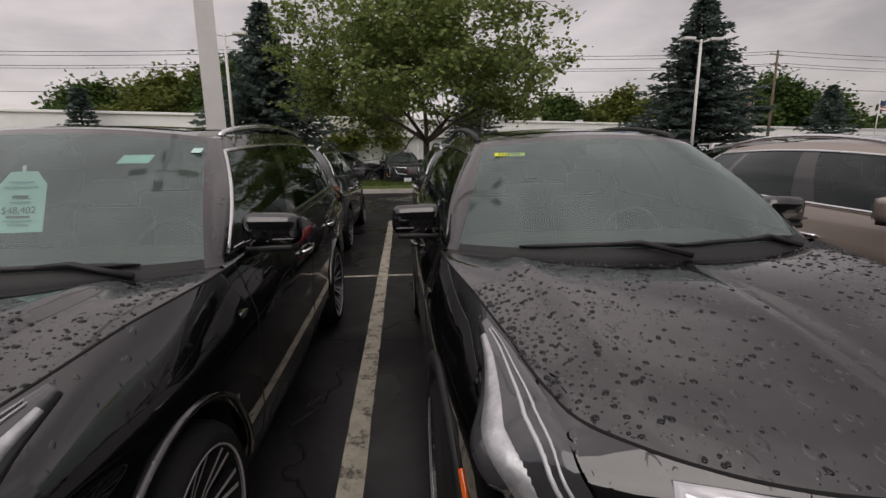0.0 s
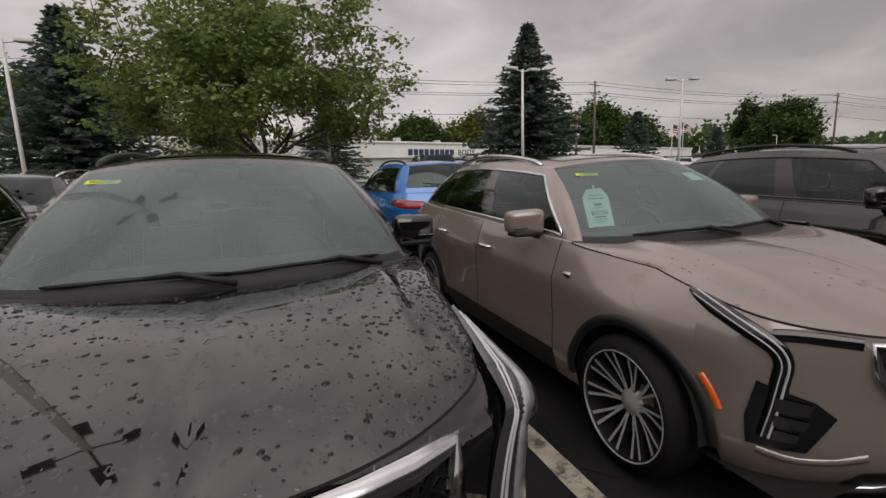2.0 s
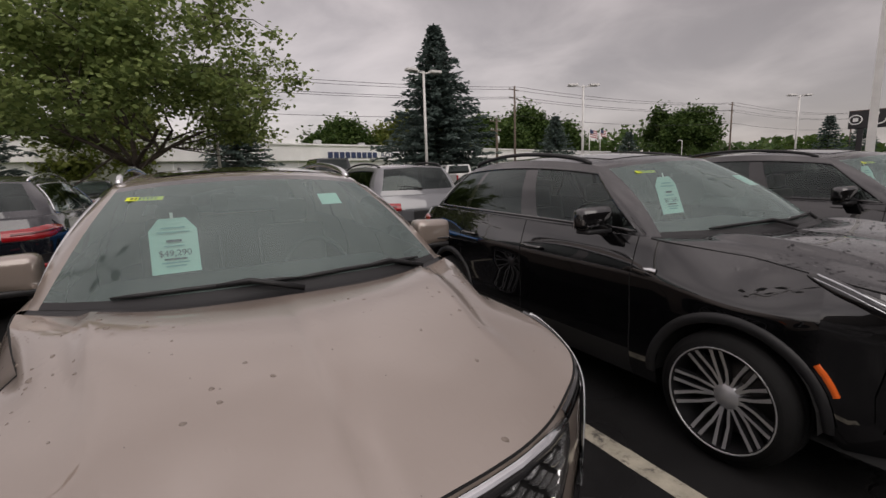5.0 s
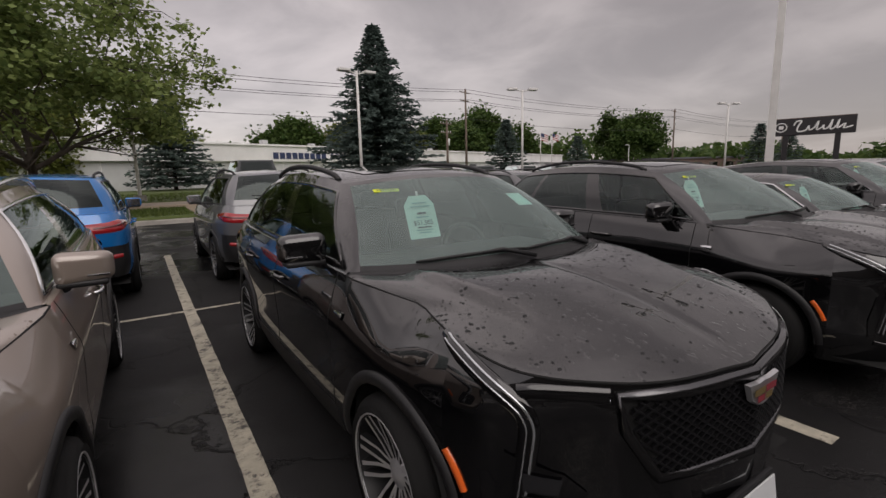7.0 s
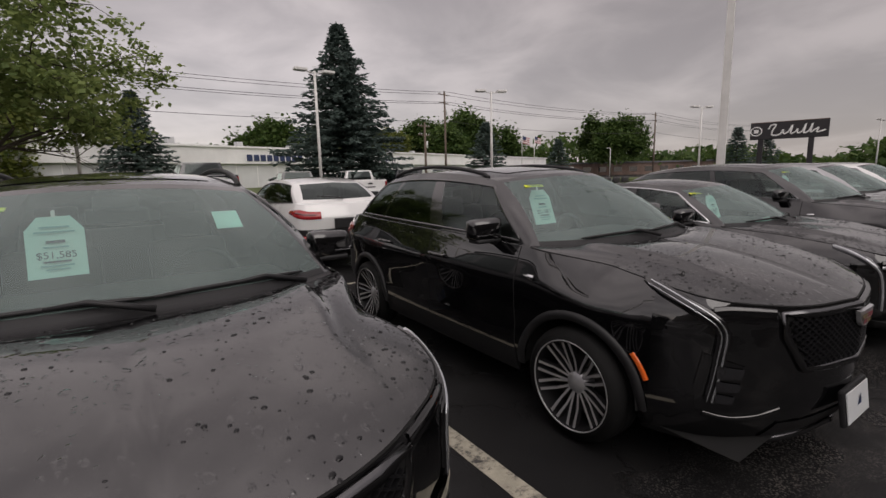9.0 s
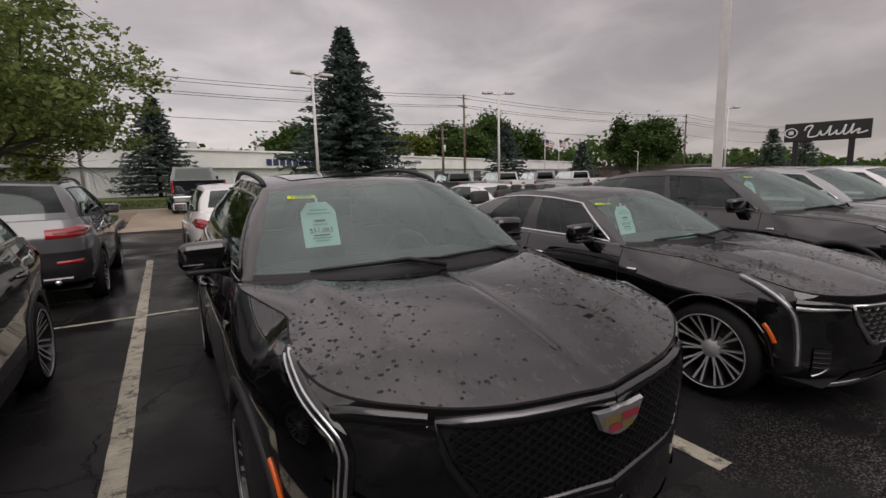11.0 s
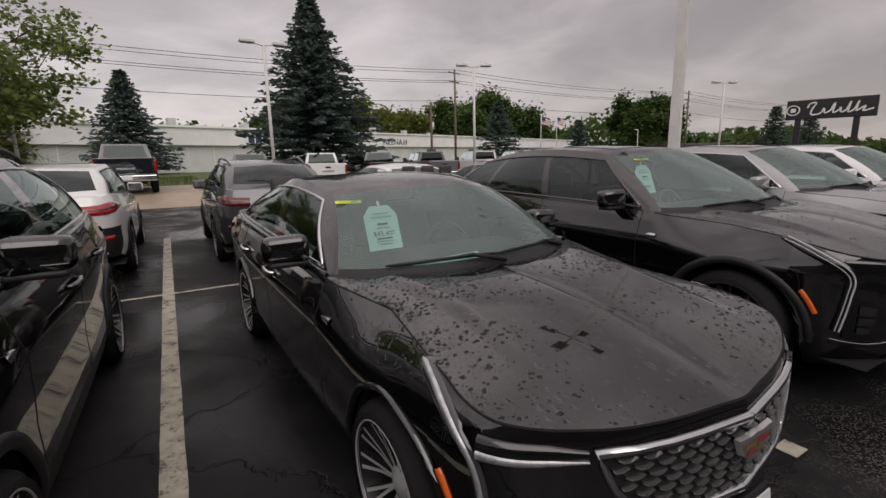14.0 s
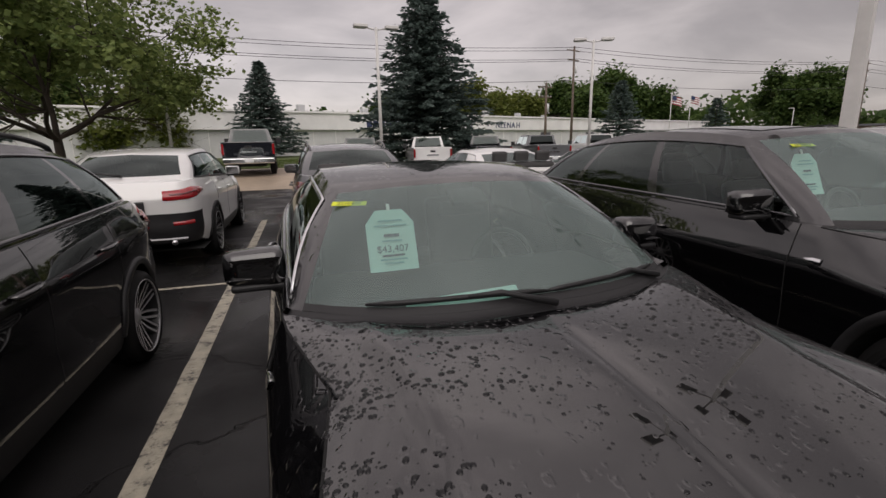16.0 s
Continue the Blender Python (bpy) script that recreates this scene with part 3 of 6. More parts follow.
def panel_data(G, flip=False):
    nc, nl = G.shape[:2]
    fs = grid_faces(nc, nl)
    if flip:
        fs = [f[::-1] for f in fs]
    return [tuple(v) for v in G.reshape(-1, 3)], fs


def centre_panel(name, G, material, car, label=""):
    ob = mesh_ob(name, *merge(panel_data(G), panel_data(mirrored(G), True)), material, car)
    if label:
        ob["label"] = label
    return ob


def side_panels(name, G, material, car, label=""):
    for M, flip in ((G, False), (mirrored(G), True)):
        ob = mesh_ob(name, *panel_data(M, flip), material, car)
        if label:
            ob["label"] = label


def both_sides(name, data, material, car, label=""):
    vs, fs = data
    for sgn in (1, -1):
        ob = raw_mesh(name, [(v[0] * sgn, v[1], v[2]) for v in vs], [f if sgn > 0 else f[::-1] for f in fs], material, car, True)
        if label:
            ob["label"] = label


def rain_beads(Hd, count, material, car):
    """Domed beads of rain of uneven size, scattered over the bonnet."""
    rnd = random.Random(count)
    na, nb = Hd.shape[:2]
    vs, fs = [], []
    for _ in range(count):
        a, b, sg = rnd.random() ** 0.6 * (na - 1.02), rnd.random() * (nb - 1.02), rnd.choice((-1, 1))
        i, j = int(a), int(b)
        u, v = a - i, b - j
        p = (Hd[i, j] * (1 - u) + Hd[i + 1, j] * u) * (1 - v) + (Hd[i, j + 1] * (1 - u) + Hd[i + 1, j + 1] * u) * v
        if noise.noise((p[0] * sg * 2.2 + count, p[1] * 2.2, 0)) < -0.22:
            continue
        e1, e2 = Vector(Hd[i + 1, j] - Hd[i, j]).normalized(), Vector(Hd[i, j + 1] - Hd[i, j]).normalized()
        n = e1.cross(e2).normalized()
        e2 = n.cross(e1)
        r = 0.0020 + 0.0068 * rnd.random() ** 2.8
        st, tw, c = rnd.uniform(0.9, 1.5), rnd.uniform(0, 3.14), Vector(p)
        o, m = len(vs), 8
        ring = [rnd.uniform(0.8, 1.2) for _ in range(m)]
        for rad, h in ((1.0, -0.0006), (0.72, 0.30), (0.3, 0.42)):
            for k in range(m):
                t = 2 * math.pi * k / m
                x, y = math.cos(t) * rad * r * ring[k] * st, math.sin(t) * rad * r * ring[k]
                q = c + e1 * (x * math.cos(tw) - y * math.sin(tw)) + e2 * (x * math.sin(tw) + y * math.cos(tw)) + n * (h * r if h > 0 else h)
                vs.append((q.x * sg, q.y, q.z))
        for g in range(2):
            for k in range(m):
                f = (o + g * m + k, o + g * m + (k + 1) % m, o + (g + 1) * m + (k + 1) % m, o + (g + 1) * m + k)
                fs.append(f if sg > 0 else f[::-1])
        f = tuple(range(o + 2 * m, o + 3 * m))
        fs.append(f if sg > 0 else f[::-1])
    ob = raw_mesh("rain_water", vs, fs, material, car, True)
    tagged(ob, "scattered beads of rain water", kind="stuff")


def make_wheel(car, x, y, r, rim_mat, style, parent_name="wheel"):
    """A wheel with its tyre, rim, spokes, hub and brake disc, the face towards +x or -x by the sign of x."""
    sg = 1 if x > 0 else -1
    w = new(parent_name)
    w.empty_display_size = 0.1
    w.parent = car
    w.location = (x, y, r)
    if sg < 0:
        w.rotation_euler = (0, 0, math.pi)
    rr = r * (0.785 if style != "truck" else 0.66)
    hw = 0.118
    tyre = [(-hw, rr - 0.01), (-hw - 0.004, rr + 0.03), (-hw, r - 0.05), (-hw + 0.02, r - 0.014), (-hw + 0.05, r - 0.002), (-0.03, r), (-0.025, r - 0.008), (-0.018, r), (0.018, r), (0.025, r - 0.008), (0.03, r), (hw - 0.05, r - 0.002),
            (hw - 0.02, r - 0.014), (hw, r - 0.05), (hw + 0.004, rr + 0.03), (hw - 0.006, rr - 0.012)]
    mesh_ob("tyre", *lathe_data(tyre), M_TYRE, w)
    lip = [(hw - 0.008, rr + 0.003), (hw + 0.001, rr), (hw - 0.003, rr - 0.006), (hw - 0.010, rr - 0.008)]
    mesh_ob("rim", *lathe_data(lip), rim_mat, w)
    barrel = [(hw - 0.010, rr - 0.008), (-0.06, rr - 0.035), (-hw, rr - 0.03)]
    mesh_ob("rim_barrel", *lathe_data(barrel), M_ALLOYDARK, w)
    disc = [(-0.02, 0.02), (-0.02, rr * 0.78), (-0.035, rr * 0.78), (-0.035, 0.02)]
    mesh_ob("brake_disc", *lathe_data(disc, 28), M_BRAKE, w)
    back = [(-0.07, 0.0), (-0.07, rr - 0.03)]
    mesh_ob("wheel_back", *lathe_data(back, 24), M_GAP, w)
    hub = [(0.062, 0.0), (0.062, 0.026), (0.055, 0.034), (0.05, 0.06), (0.03, 0.075), (-0.02, 0.08)]
    mesh_ob("hub", *lathe_data(hub, 20), rim_mat, w)
    n, spread, wd = {"multi": (10, 0.115, 0.019), "sport": (5, 0.28, 0.022), "split": (8, 0.15, 0.02), "plain": (5, 0.0, 0.05), "truck": (6, 0.0, 0.055)}[style]
    datas = []
    for i in range(n):
        a0 = 2 * math.pi * i / n + 0.1
        arms = [(a0 - spread * 0.35, a0 - spread), (a0 + spread * 0.35, a0 + spread)] if spread else [(a0, a0)]
        if style == "sport":
            arms += [(a0 + math.pi / n - 0.02, a0 + math.pi / n - 0.16), (a0 + math.pi / n + 0.02, a0 + math.pi / n + 0.16)]
        for ai, ao in arms:
            vs = []
            for rad, ang, xx, ww in ((0.055, ai, 0.048, wd * 0.8), (rr * 0.55, (ai * 0.45 + ao * 0.55), 0.066, wd * 0.75), (rr - 0.012, ao, hw - 0.018, wd)):
                dr, dt = (math.cos(ang), math.sin(ang)), (-math.sin(ang), math.cos(ang))
                for o, dx in ((-1, -0.03), (-0.75, 0), (0.75, 0), (1, -0.03)):
                    vs.append((xx + dx, dr[0] * rad + dt[0] * o * ww * 0.6, dr[1] * rad + dt[1] * o * ww * 0.6))
            fs = [(i2 * 4 + k, i2 * 4 + k + 1, i2 * 4 + k + 5, i2 * 4 + k + 4) for i2 in range(2) for k in range(3)]
            datas.append((vs, fs))
    for d in datas:
        sp = raw_mesh("spoke", *d, rim_mat, w)
        # dark spoke flanks: two-tone on sport rims, recess shade painted in on multi
        if style in ("sport", "multi"):
            sp.data.materials.append(M_ALLOYDARK)
            for k, f in enumerate(sp.data.polygons):
                f.material_index = 0 if k % 3 == 1 else 1
    return w


def make_seat(car, x, y, z, material, rear=False):
    bm = bmesh.new()
    wd = 0.5
    box_bm(bm, (0, 0, 0.10), (wd, 0.52, 0.16), 0.05)
    box_bm(bm, (0, 0.28, 0.42), (wd * 0.96, 0.14, 0.62), 0.06, Matrix.Rotation(radians(-14), 4, "X"))
    box_bm(bm, (0, 0.37, 0.82), (0.26, 0.10, 0.17), 0.04, Matrix.Rotation(radians(-10), 4, "X"))
    ob = part("seat", bm, material, car, smooth=True)
    ob.location = (x, y, z)
    return ob


def build_car(name, label, m, body, spec, group="front row cars", rims=M_ALLOY, style="multi", trim=M_CHROME, cladding=True, face="v", seat=M_SEAT, rails=True,
              grille="mesh", grille_trim=M_CHROME, detail=True, privacy=True, tail="wide", arch_mat=None, plate=True, badge=True, category="car", led=M_LED, tail_mat=M_RED, mirror_mat=None, drops=0, bead=None):
    car = thing(name, label, category, group)
    c = Car(**spec)
    G = c.flank()
    L, W, NF, iK, iA, iD, iE = c.L, c.W, c.NF, c.iK, c.iA, c.iD, c.iE
    y0 = L / 2
    col_y = [c.base(s)[1] for s in c.cols]

    def near(y):
        return min(range(iK, iD + 1), key=lambda i: abs(col_y[i] - y))

    i1, i2, i3 = near(c.door1), near(c.door2), near(c.door3)
    # panels of the flank
    lowq = 3 if cladding else 1
    centre_panel("front_bumper", G[:iK + 1], body, car)
    side_panels("fender", G[iK:i1 + 1], body, car)
    side_panels("front_door", G[i1:i2 + 1, lowq:], body, car)
    side_panels("rear_door", G[i2:i3 + 1, lowq:], body, car)
    side_panels("sill_trim", G[i1:i3 + 1, :lowq + 1], M_BLACKTRIM if cladding else body, car)
    side_panels("quarter_panel", G[i3:iD + 1], body, car)
    nlow = 7
    centre_panel("tailgate", G[iD:iE + 1, nlow:], body, car)
    centre_panel("rear_bumper", G[iD:iE + 1, :nlow + 1], M_BLACKTRIM if cladding else body, car)
    top = G[:, -1]
    # bonnet
    cowl_c = np.array([0, c.yc - 0.05, c.zc - 0.015])
    Cf, Cs = top[:iK + 1], top[iK:iA + 1]
    na, nb = NF + 1, iA - iK + 1
    Cc = np.array([[top[iA][0] * f, cowl_c[1] + (top[iA][1] - cowl_c[1]) * f ** 2.8, cowl_c[2] + (top[iA][2] - cowl_c[2]) * f ** 2] for f in np.linspace(0, 1, na)])
    zmid = [top[0][2] + (cowl_c[2] - top[0][2]) * (1 - (1 - t) ** 1.35) + c.crown * 0.55 * math.sin(math.pi * min(1, t * 1.05)) for t in np.linspace(0, 1, nb)]
    Cm = np.array([[0, top[0][1] + (cowl_c[1] - top[0][1]) * t, z] for t, z in zip(np.linspace(0, 1, nb), zmid)])
    Cm[-1] = Cc[0]
    Hd = coons(Cf, Cc, Cm, Cs)
    if detail:
        Hd = refine(Hd, 4)
        na = len(Hd)
    for i in range(na):
        for j in range(nb):
            a, b = i / (na - 1), j / (nb - 1)
            line = 0.50 + 0.20 * b
            ridge = math.exp((a - line) / 0.22) if a < line else math.exp(-((a - line) / 0.042) ** 2)
            fade = min(1, max(0, (b - 0.04) / 0.5)) ** 1.2 * (1 - 0.6 * max(0, (b - 0.9) / 0.1))
            Hd[i, j, 2] += c.crown * 1.08 * (1 - a ** 2.2) * a ** 0.5 * math.sin(math.pi * b) ** 0.6 + 0.026 * ridge * fade
    centre_panel("hood", Hd, body, car)
    if drops:
        rain_beads(Hd, drops, bead, car)
    # greenhouse
    nl = 11
    A = top[iA] + np.array([-0.03, 0.02, 0.004])
    base_pts, top_pts = [], []
    xt, At = c.xr, np.array([c.xr, c.ywt + 0.16, c.zwt - 0.045])
    for i in range(NF):
        f = 0.955 * i / (NF - 1)
        base_pts.append(np.array([A[0] * f, c.yc + (A[1] - c.yc) * f ** 2.8, c.zc + (A[2] - c.zc) * f ** 2]))
        top_pts.append(np.array([At[0] * f, c.ywt + (At[1] - c.ywt) * f ** 3.0, c.zwt + (At[2] - c.zwt) * f ** 2.2]))
    Dt = np.array([c.xr * 0.95, c.ydt, c.zrt - 0.03])
    for i in range(iA, iD + 1):
        t = (col_y[i] - col_y[iA]) / (col_y[iD] - col_y[iA])
        p = top[i] + np.array([-0.03, 0.02 * (1 - t), 0.004])
        base_pts.append(p)
        zz = (At[2] + (Dt[2] - At[2]) * t) + (c.H - 0.035 - max(At[2], Dt[2])) * math.sin(math.pi * min(1, t * 1.0)) ** 0.8
        top_pts.append(np.array([At[0] + (Dt[0] - At[0]) * t + 0.03 * math.sin(math.pi * t), At[1] + (Dt[1] - At[1]) * t, zz]))
    Db, Dt2 = base_pts[-1], top_pts[-1]
    for i in range(1, NF + 1):
        f = 1 - i / NF
        base_pts.append(np.array([Db[0] * f, c.yrb + (Db[1] - c.yrb) * f ** 2.4, c.tail_z + 0.01 + (Db[2] - c.tail_z - 0.01) * f]))
        top_pts.append(np.array([Dt2[0] * f, c.yrt + (Dt2[1] - c.yrt) * f ** 2.4, c.zrt + (Dt2[2] - c.zrt) * f]))
    base_pts, top_pts = np.array(base_pts), np.array(top_pts)
    nC = len(base_pts)
    gA, gD, gE = NF, NF + (iD - iA), nC - 1
    S = np.concatenate([[0, 0.045], np.linspace(0.15, 0.85, nl - 4), [0.945, 1]])
    GH = np.zeros((nC, nl, 3))
    for i in range(nC):
        b, t = base_pts[i], top_pts[i]
        n = np.array([0.0, -1.0, 0.5]) if i < gA else (np.array([1.0, 0, 0.3]) if i <= gD else np.array([0, 1.0, 0.5]))
        for j, s in enumerate(S):
            GH[i, j] = b + (t - b) * s + n * 0.035 * math.sin(math.pi * s)
    # glass of the front with its black frit border
    centre_panel("windshield", GH[:gA, :][:, 1:nl - 1], M_WINDSHIELD, car).visible_shadow = False
    side_panels("a_pillar", GH[gA - 1:gA + 2], body, car)
    centre_panel("windshield_border", GH[:gA, :2] + np.array([0, 0, 0.001]), M_BLACKTRIM, car)
    centre_panel("windshield_border", GH[:gA, nl - 2:], M_GLOSSBLACK, car)
    # side windows between pillars
    gi = lambda i: i - iA + NF
    b1, b2 = gi(i2) - 1, gi(i2) + 1
    r1 = gi(i3) + (1 if not c.deck else 0)
    rend = gD - 2
    side_panels("front_side_window", GH[gA + 1:b1 + 1, 1:nl - 2], M_SIDEGLASS, car)
    side_panels("b_pillar", GH[b1:b2 + 1, 1:nl - 2], M_GLOSSBLACK, car)
    side_panels("rear_side_window", GH[b2:r1 + 1, 1:nl - 2], M_PRIVACY if privacy else M_SIDEGLASS, car)
    if rend > r1 + 1:
        side_panels("c_pillar", GH[r1:r1 + 2, 1:nl - 2], M_GLOSSBLACK if not c.deck else body, car)
        if c.deck:
            side_panels("quarter_pillar", GH[r1 + 1:rend + 1, 1:nl - 2], body, car)
        else:
            side_panels("quarter_window", GH[r1 + 1:rend + 1, 1:nl - 2], M_PRIVACY, car)
    side_panels("belt_rail", GH[gA + 1:rend + 1, :2], body, car)
    side_panels("roof_side", GH[gA + 1:rend + 1, nl - 3:], body, car)
    side_panels("d_pillar", GH[rend:gD + 2], body, car)
    centre_panel("rear_window", GH[gD + 1:, 2:nl - 1], M_PRIVACY if privacy else M_SIDEGLASS, car)
    centre_panel("rear_window_border", GH[gD + 1:, :3], body, car)
    centre_panel("spoiler", GH[gD + 1:, nl - 2:], body, car)
    # roof
    T = GH[:, -1]
    Rf, Rs, Rr = T[:gA + 1], T[gA:gD + 1], T[gD:][::-1]
    tt = np.linspace(0, 1, len(Rs))
    Rm = np.array([[0, Rf[0][1] + (Rr[0][1] - Rf[0][1]) * t, Rf[0][2] + (Rr[0][2] - Rf[0][2]) * t + (c.H - max(Rf[0][2], Rr[0][2])) * math.sin(math.pi * t) ** 0.75] for t in tt])
    RF = coons(Rf, Rr, Rm, Rs)
    centre_panel("roof", RF, body, car)
    sun = RF[:NF - 2, 3:int(len(tt) * 0.55)] + np.array([0, 0, 0.004])
    if detail and not c.deck:
        centre_panel("sunroof_glass", sun, M_GLOSSBLACK, car)
    # cowl and shoulder
    Cw = np.stack([Cc, Cc * 0.5 + GH[:gA + 1, 0] * 0.5 - np.array([0, 0, 0.012]), GH[:gA + 1, 0]], axis=1)
    centre_panel("cowl_cover", Cw, M_BLACKTRIM, car)
    Sh = np.stack([top[iA:], top[iA:] * 0.5 + GH[gA:, 0] * 0.5 + np.array([0, 0, 0.004 + 0.012 * c.deck]), GH[gA:, 0]], axis=1)
    side_panels("shoulder", Sh[:iD - iA + 1], body, car)
    centre_panel("trunk_lid" if c.deck else "tailgate_ledge", Sh[iD - iA:], body, car)
    # underside, wheel wells
    raw_mesh("underbody", [(x * sx, y, 0.26) for y in (0.15, L - 0.15) for x, sx in ((0.80, -1), (0.80, 1))], [(0, 1, 3, 2)], M_GAP, car)
    for sgn in (-1, 1):
        for ax in (c.axle_f, c.axle_r):
            vs, fs = [], []
            for k in range(13):
                a = math.pi * k / 12
                for xx in (W - 0.05, W - 0.36):
                    vs.append((sgn * xx, ax + math.cos(a) * (c.arch + 0.005), c.wheel + math.sin(a) * (c.arch + 0.005)))
            fs = [(2 * k, 2 * k + 1, 2 * k + 3, 2 * k + 2) for k in range(12)]
            o = len(vs)
            vs += [(sgn * (W - 0.36), ax + y_, z_) for y_, z_ in ((-c.arch, 0.2), (c.arch, 0.2), (c.arch, 0.85), (-c.arch, 0.85))]
            fs.append((o, o + 1, o + 2, o + 3))
            raw_mesh("wheel_well", vs, fs, M_GAP, car)
            # arch trim follows the body
            pts, nn = [], []
            for k in range(25):
                a = math.pi * k / 24
                yy, z = ax + math.cos(a) * (c.arch + 0.018), c.wheel + math.sin(a) * (c.arch + 0.018)
                s = c.s_y(yy)
                p = c.surf(s, min(0.95, max(0.0, c.q_z(s, z))), 0.004)
                pts.append((sgn * p[0], p[1], p[2]))
                nn.append((sgn, 0, 0))
            raw_mesh("arch_trim", *strip_data(pts, nn, 0.055 if cladding else 0.016, 0.012), arch_mat or (M_BLACKTRIM if cladding else body), car, True)
            make_wheel(car, sgn * (W - 0.118), ax, c.wheel, rims, style)
    # panel gaps
    def seam(idx, lo, hi):
        return strip_data([G[idx, j] for j in range(lo, hi)], [c.normal(c.cols[idx], c.QS[j]) for j in range(lo, hi)], 0.007, 0.0015)

    if detail:
        for idx in (i1, i2, i3):
            both_sides("panel_gap", seam(idx, lowq, len(c.QS)), M_GAP, car)
        hp = [Hd[-1, j] for j in range(nb)]
        both_sides("hood_gap", strip_data(hp, [(0.35, 0, 1)] * nb, 0.008, 0.0012), M_GAP, car)
        fp = [Hd[i, 0] for i in range(na)]
        fp = [np.array([-p[0], p[1], p[2]]) for p in fp[:0:-1]] + fp
        raw_mesh("hood_gap", *strip_data(fp, [(0, -0.7, 0.7)] * len(fp), 0.008, 0.0012), M_GAP, car)
        # window trim
        ring = [GH[i, 1] for i in range(gA + 1, rend + 1)] + [GH[rend, j] for j in range(2, nl - 2)] + [GH[i, nl - 3] for i in range(rend - 1, gA, -1)] + [GH[gA + 1, j] for j in range(nl - 4, 1, -1)]
        both_sides("window_trim", strip_data([p + np.array([0.002, 0, 0]) for p in ring], [(1, 0, 0.35)] * len(ring), 0.022, 0.006, True), trim, car)
        # wipers
        for x0, x1, yy in ((0.08, -0.56, 0.0), (0.66, 0.06, 0.01)):
            ps = []
            for t in np.linspace(0, 1, 9):
                x = x0 + (x1 - x0) * t
                f = min(1, abs(x) / A[0])
                y = c.yc + (A[1] - c.yc) * f ** 2.8
                z = c.zc + (A[2] - c.zc) * f ** 2
                up = 0.024 + 0.012 * math.sin(math.pi * t)
                ps.append((x, y + up * 1.0, z + up * 0.62 + 0.016))
            tube("wiper_blade", ps, [0.005] + [0.010] * 7 + [0.005], M_BLACKTRIM, car, 5)
            tube("wiper_arm", [(x0, ps[0][1] - 0.05, ps[0][2] - 0.03), (x0 * 0.7 + x1 * 0.3, ps[2][1] - 0.015, ps[2][2] + 0.012), ps[4]], [0.013, 0.011, 0.007], M_BLACKTRIM, car, 5)
        # sensor housing behind the glass
        p = GH[0, nl - 2]
        box_part("sensor_housing", (0, p[1] - 0.03, p[2] - 0.065), (0.17, 0.11, 0.03), M_BLACKTRIM, car, 0.012, Matrix.Rotation(radians(30), 4, "X"))
        box_part("inside_mirror", (0, p[1] + 0.02, p[2] - 0.12), (0.24, 0.03, 0.07), M_BLACKTRIM, car, 0.014)
    # mirrors
    for sgn in (-1, 1):
        mi = new("side_mirror")
        mi.empty_display_size = 0.05
        mi.parent = car
        p = GH[gA + 2, 0]
        mi.location = (sgn * (p[0] + 0.125), p[1] + 0.14, p[2] + 0.085)
        bm = bmesh.new()
        vs = box_bm(bm, (0, 0, 0), (0.235, 0.13, 0.155), 0.045, None, 3)
        for v in bm.verts:
            k = (v.co.x * sgn) / 0.12
            v.co.y += 0.035 * max(0, k) ** 2 if v.co.y < 0 else 0
            v.co.z *= 1 - 0.15 * max(0, k)
        part("mirror_shell", bm, mirror_mat or body, mi, smooth=True)
        box_part("mirror_glass", (0, 0.0655, 0.0), (0.19, 0.004, 0.115), M_CHROME, mi, 0.0)
        bm = bmesh.new()
        box_bm(bm, (-sgn * 0.01, 0.0, -0.074), (0.20, 0.11, 0.03), 0.012)
        box_bm(bm, (-sgn * 0.115, 0.0, -0.105), (0.12, 0.075, 0.035), 0.014, Matrix.Rotation(sgn * radians(-22), 4, "Y"))
        part("mirror_foot", bm, M_BLACKTRIM, mi, smooth=True)
        box_part("turn_lamp", (sgn * 0.055, -0.055, -0.035), (0.09, 0.016, 0.008), M_DARKCHROME, mi, 0.003)
    # handles, side badge
    for ya_, nm in ((c.door2 - 0.14, "front"), (c.door3 - 0.16, "rear")):
        s = c.s_y(ya_)
        ps = [c.surf(c.s_y(ya_ + d), 0.80, o) for d, o in ((-0.11, 0.006), (-0.085, 0.032), (0.0, 0.038), (0.085, 0.032), (0.11, 0.006))]
        both_sides("door_handle", tube_data(ps, [0.012, 0.015, 0.015, 0.015, 0.012], 6), trim if trim is M_CHROME else body, car)
    if badge:
        ps = [c.surf(c.s_y(y), 0.80, 0.003) for y in (c.door1 - 0.16, c.door1 - 0.12, c.door1 - 0.08)]
        both_sides("fender_badge", strip_data(ps, [c.normal(c.s_y(c.door1 - 0.12), 0.8)] * 3, 0.035, 0.006, taper=[1, 0.9, 0.3]), M_CHROME, car)
    # amber side marker
    rm = c.arch + (0.072 if cladding else 0.05)
    ps = []
    for a in (140, 146, 152, 158):
        yy, zz = c.axle_f + rm * math.cos(radians(a)), c.wheel + rm * math.sin(radians(a))
        ps.append(c.surf(c.s_y(yy), c.q_z(c.s_y(yy), zz), 0.002))
    if badge:
        both_sides("side_marker", strip_data(ps, [c.normal(c.s_y(c.axle_f - c.arch), 0.5)] * 4, 0.027, 0.006), M_ORANGE, car)
    # roof rails
    if rails:
        ps = [T[i] * np.array([0.965, 1, 1]) + np.array([0, 0, 0.045 * math.sin(math.pi * (i - gA - 2) / (gD - gA - 3)) ** 0.35 + 0.004]) for i in range(gA + 2, gD)]
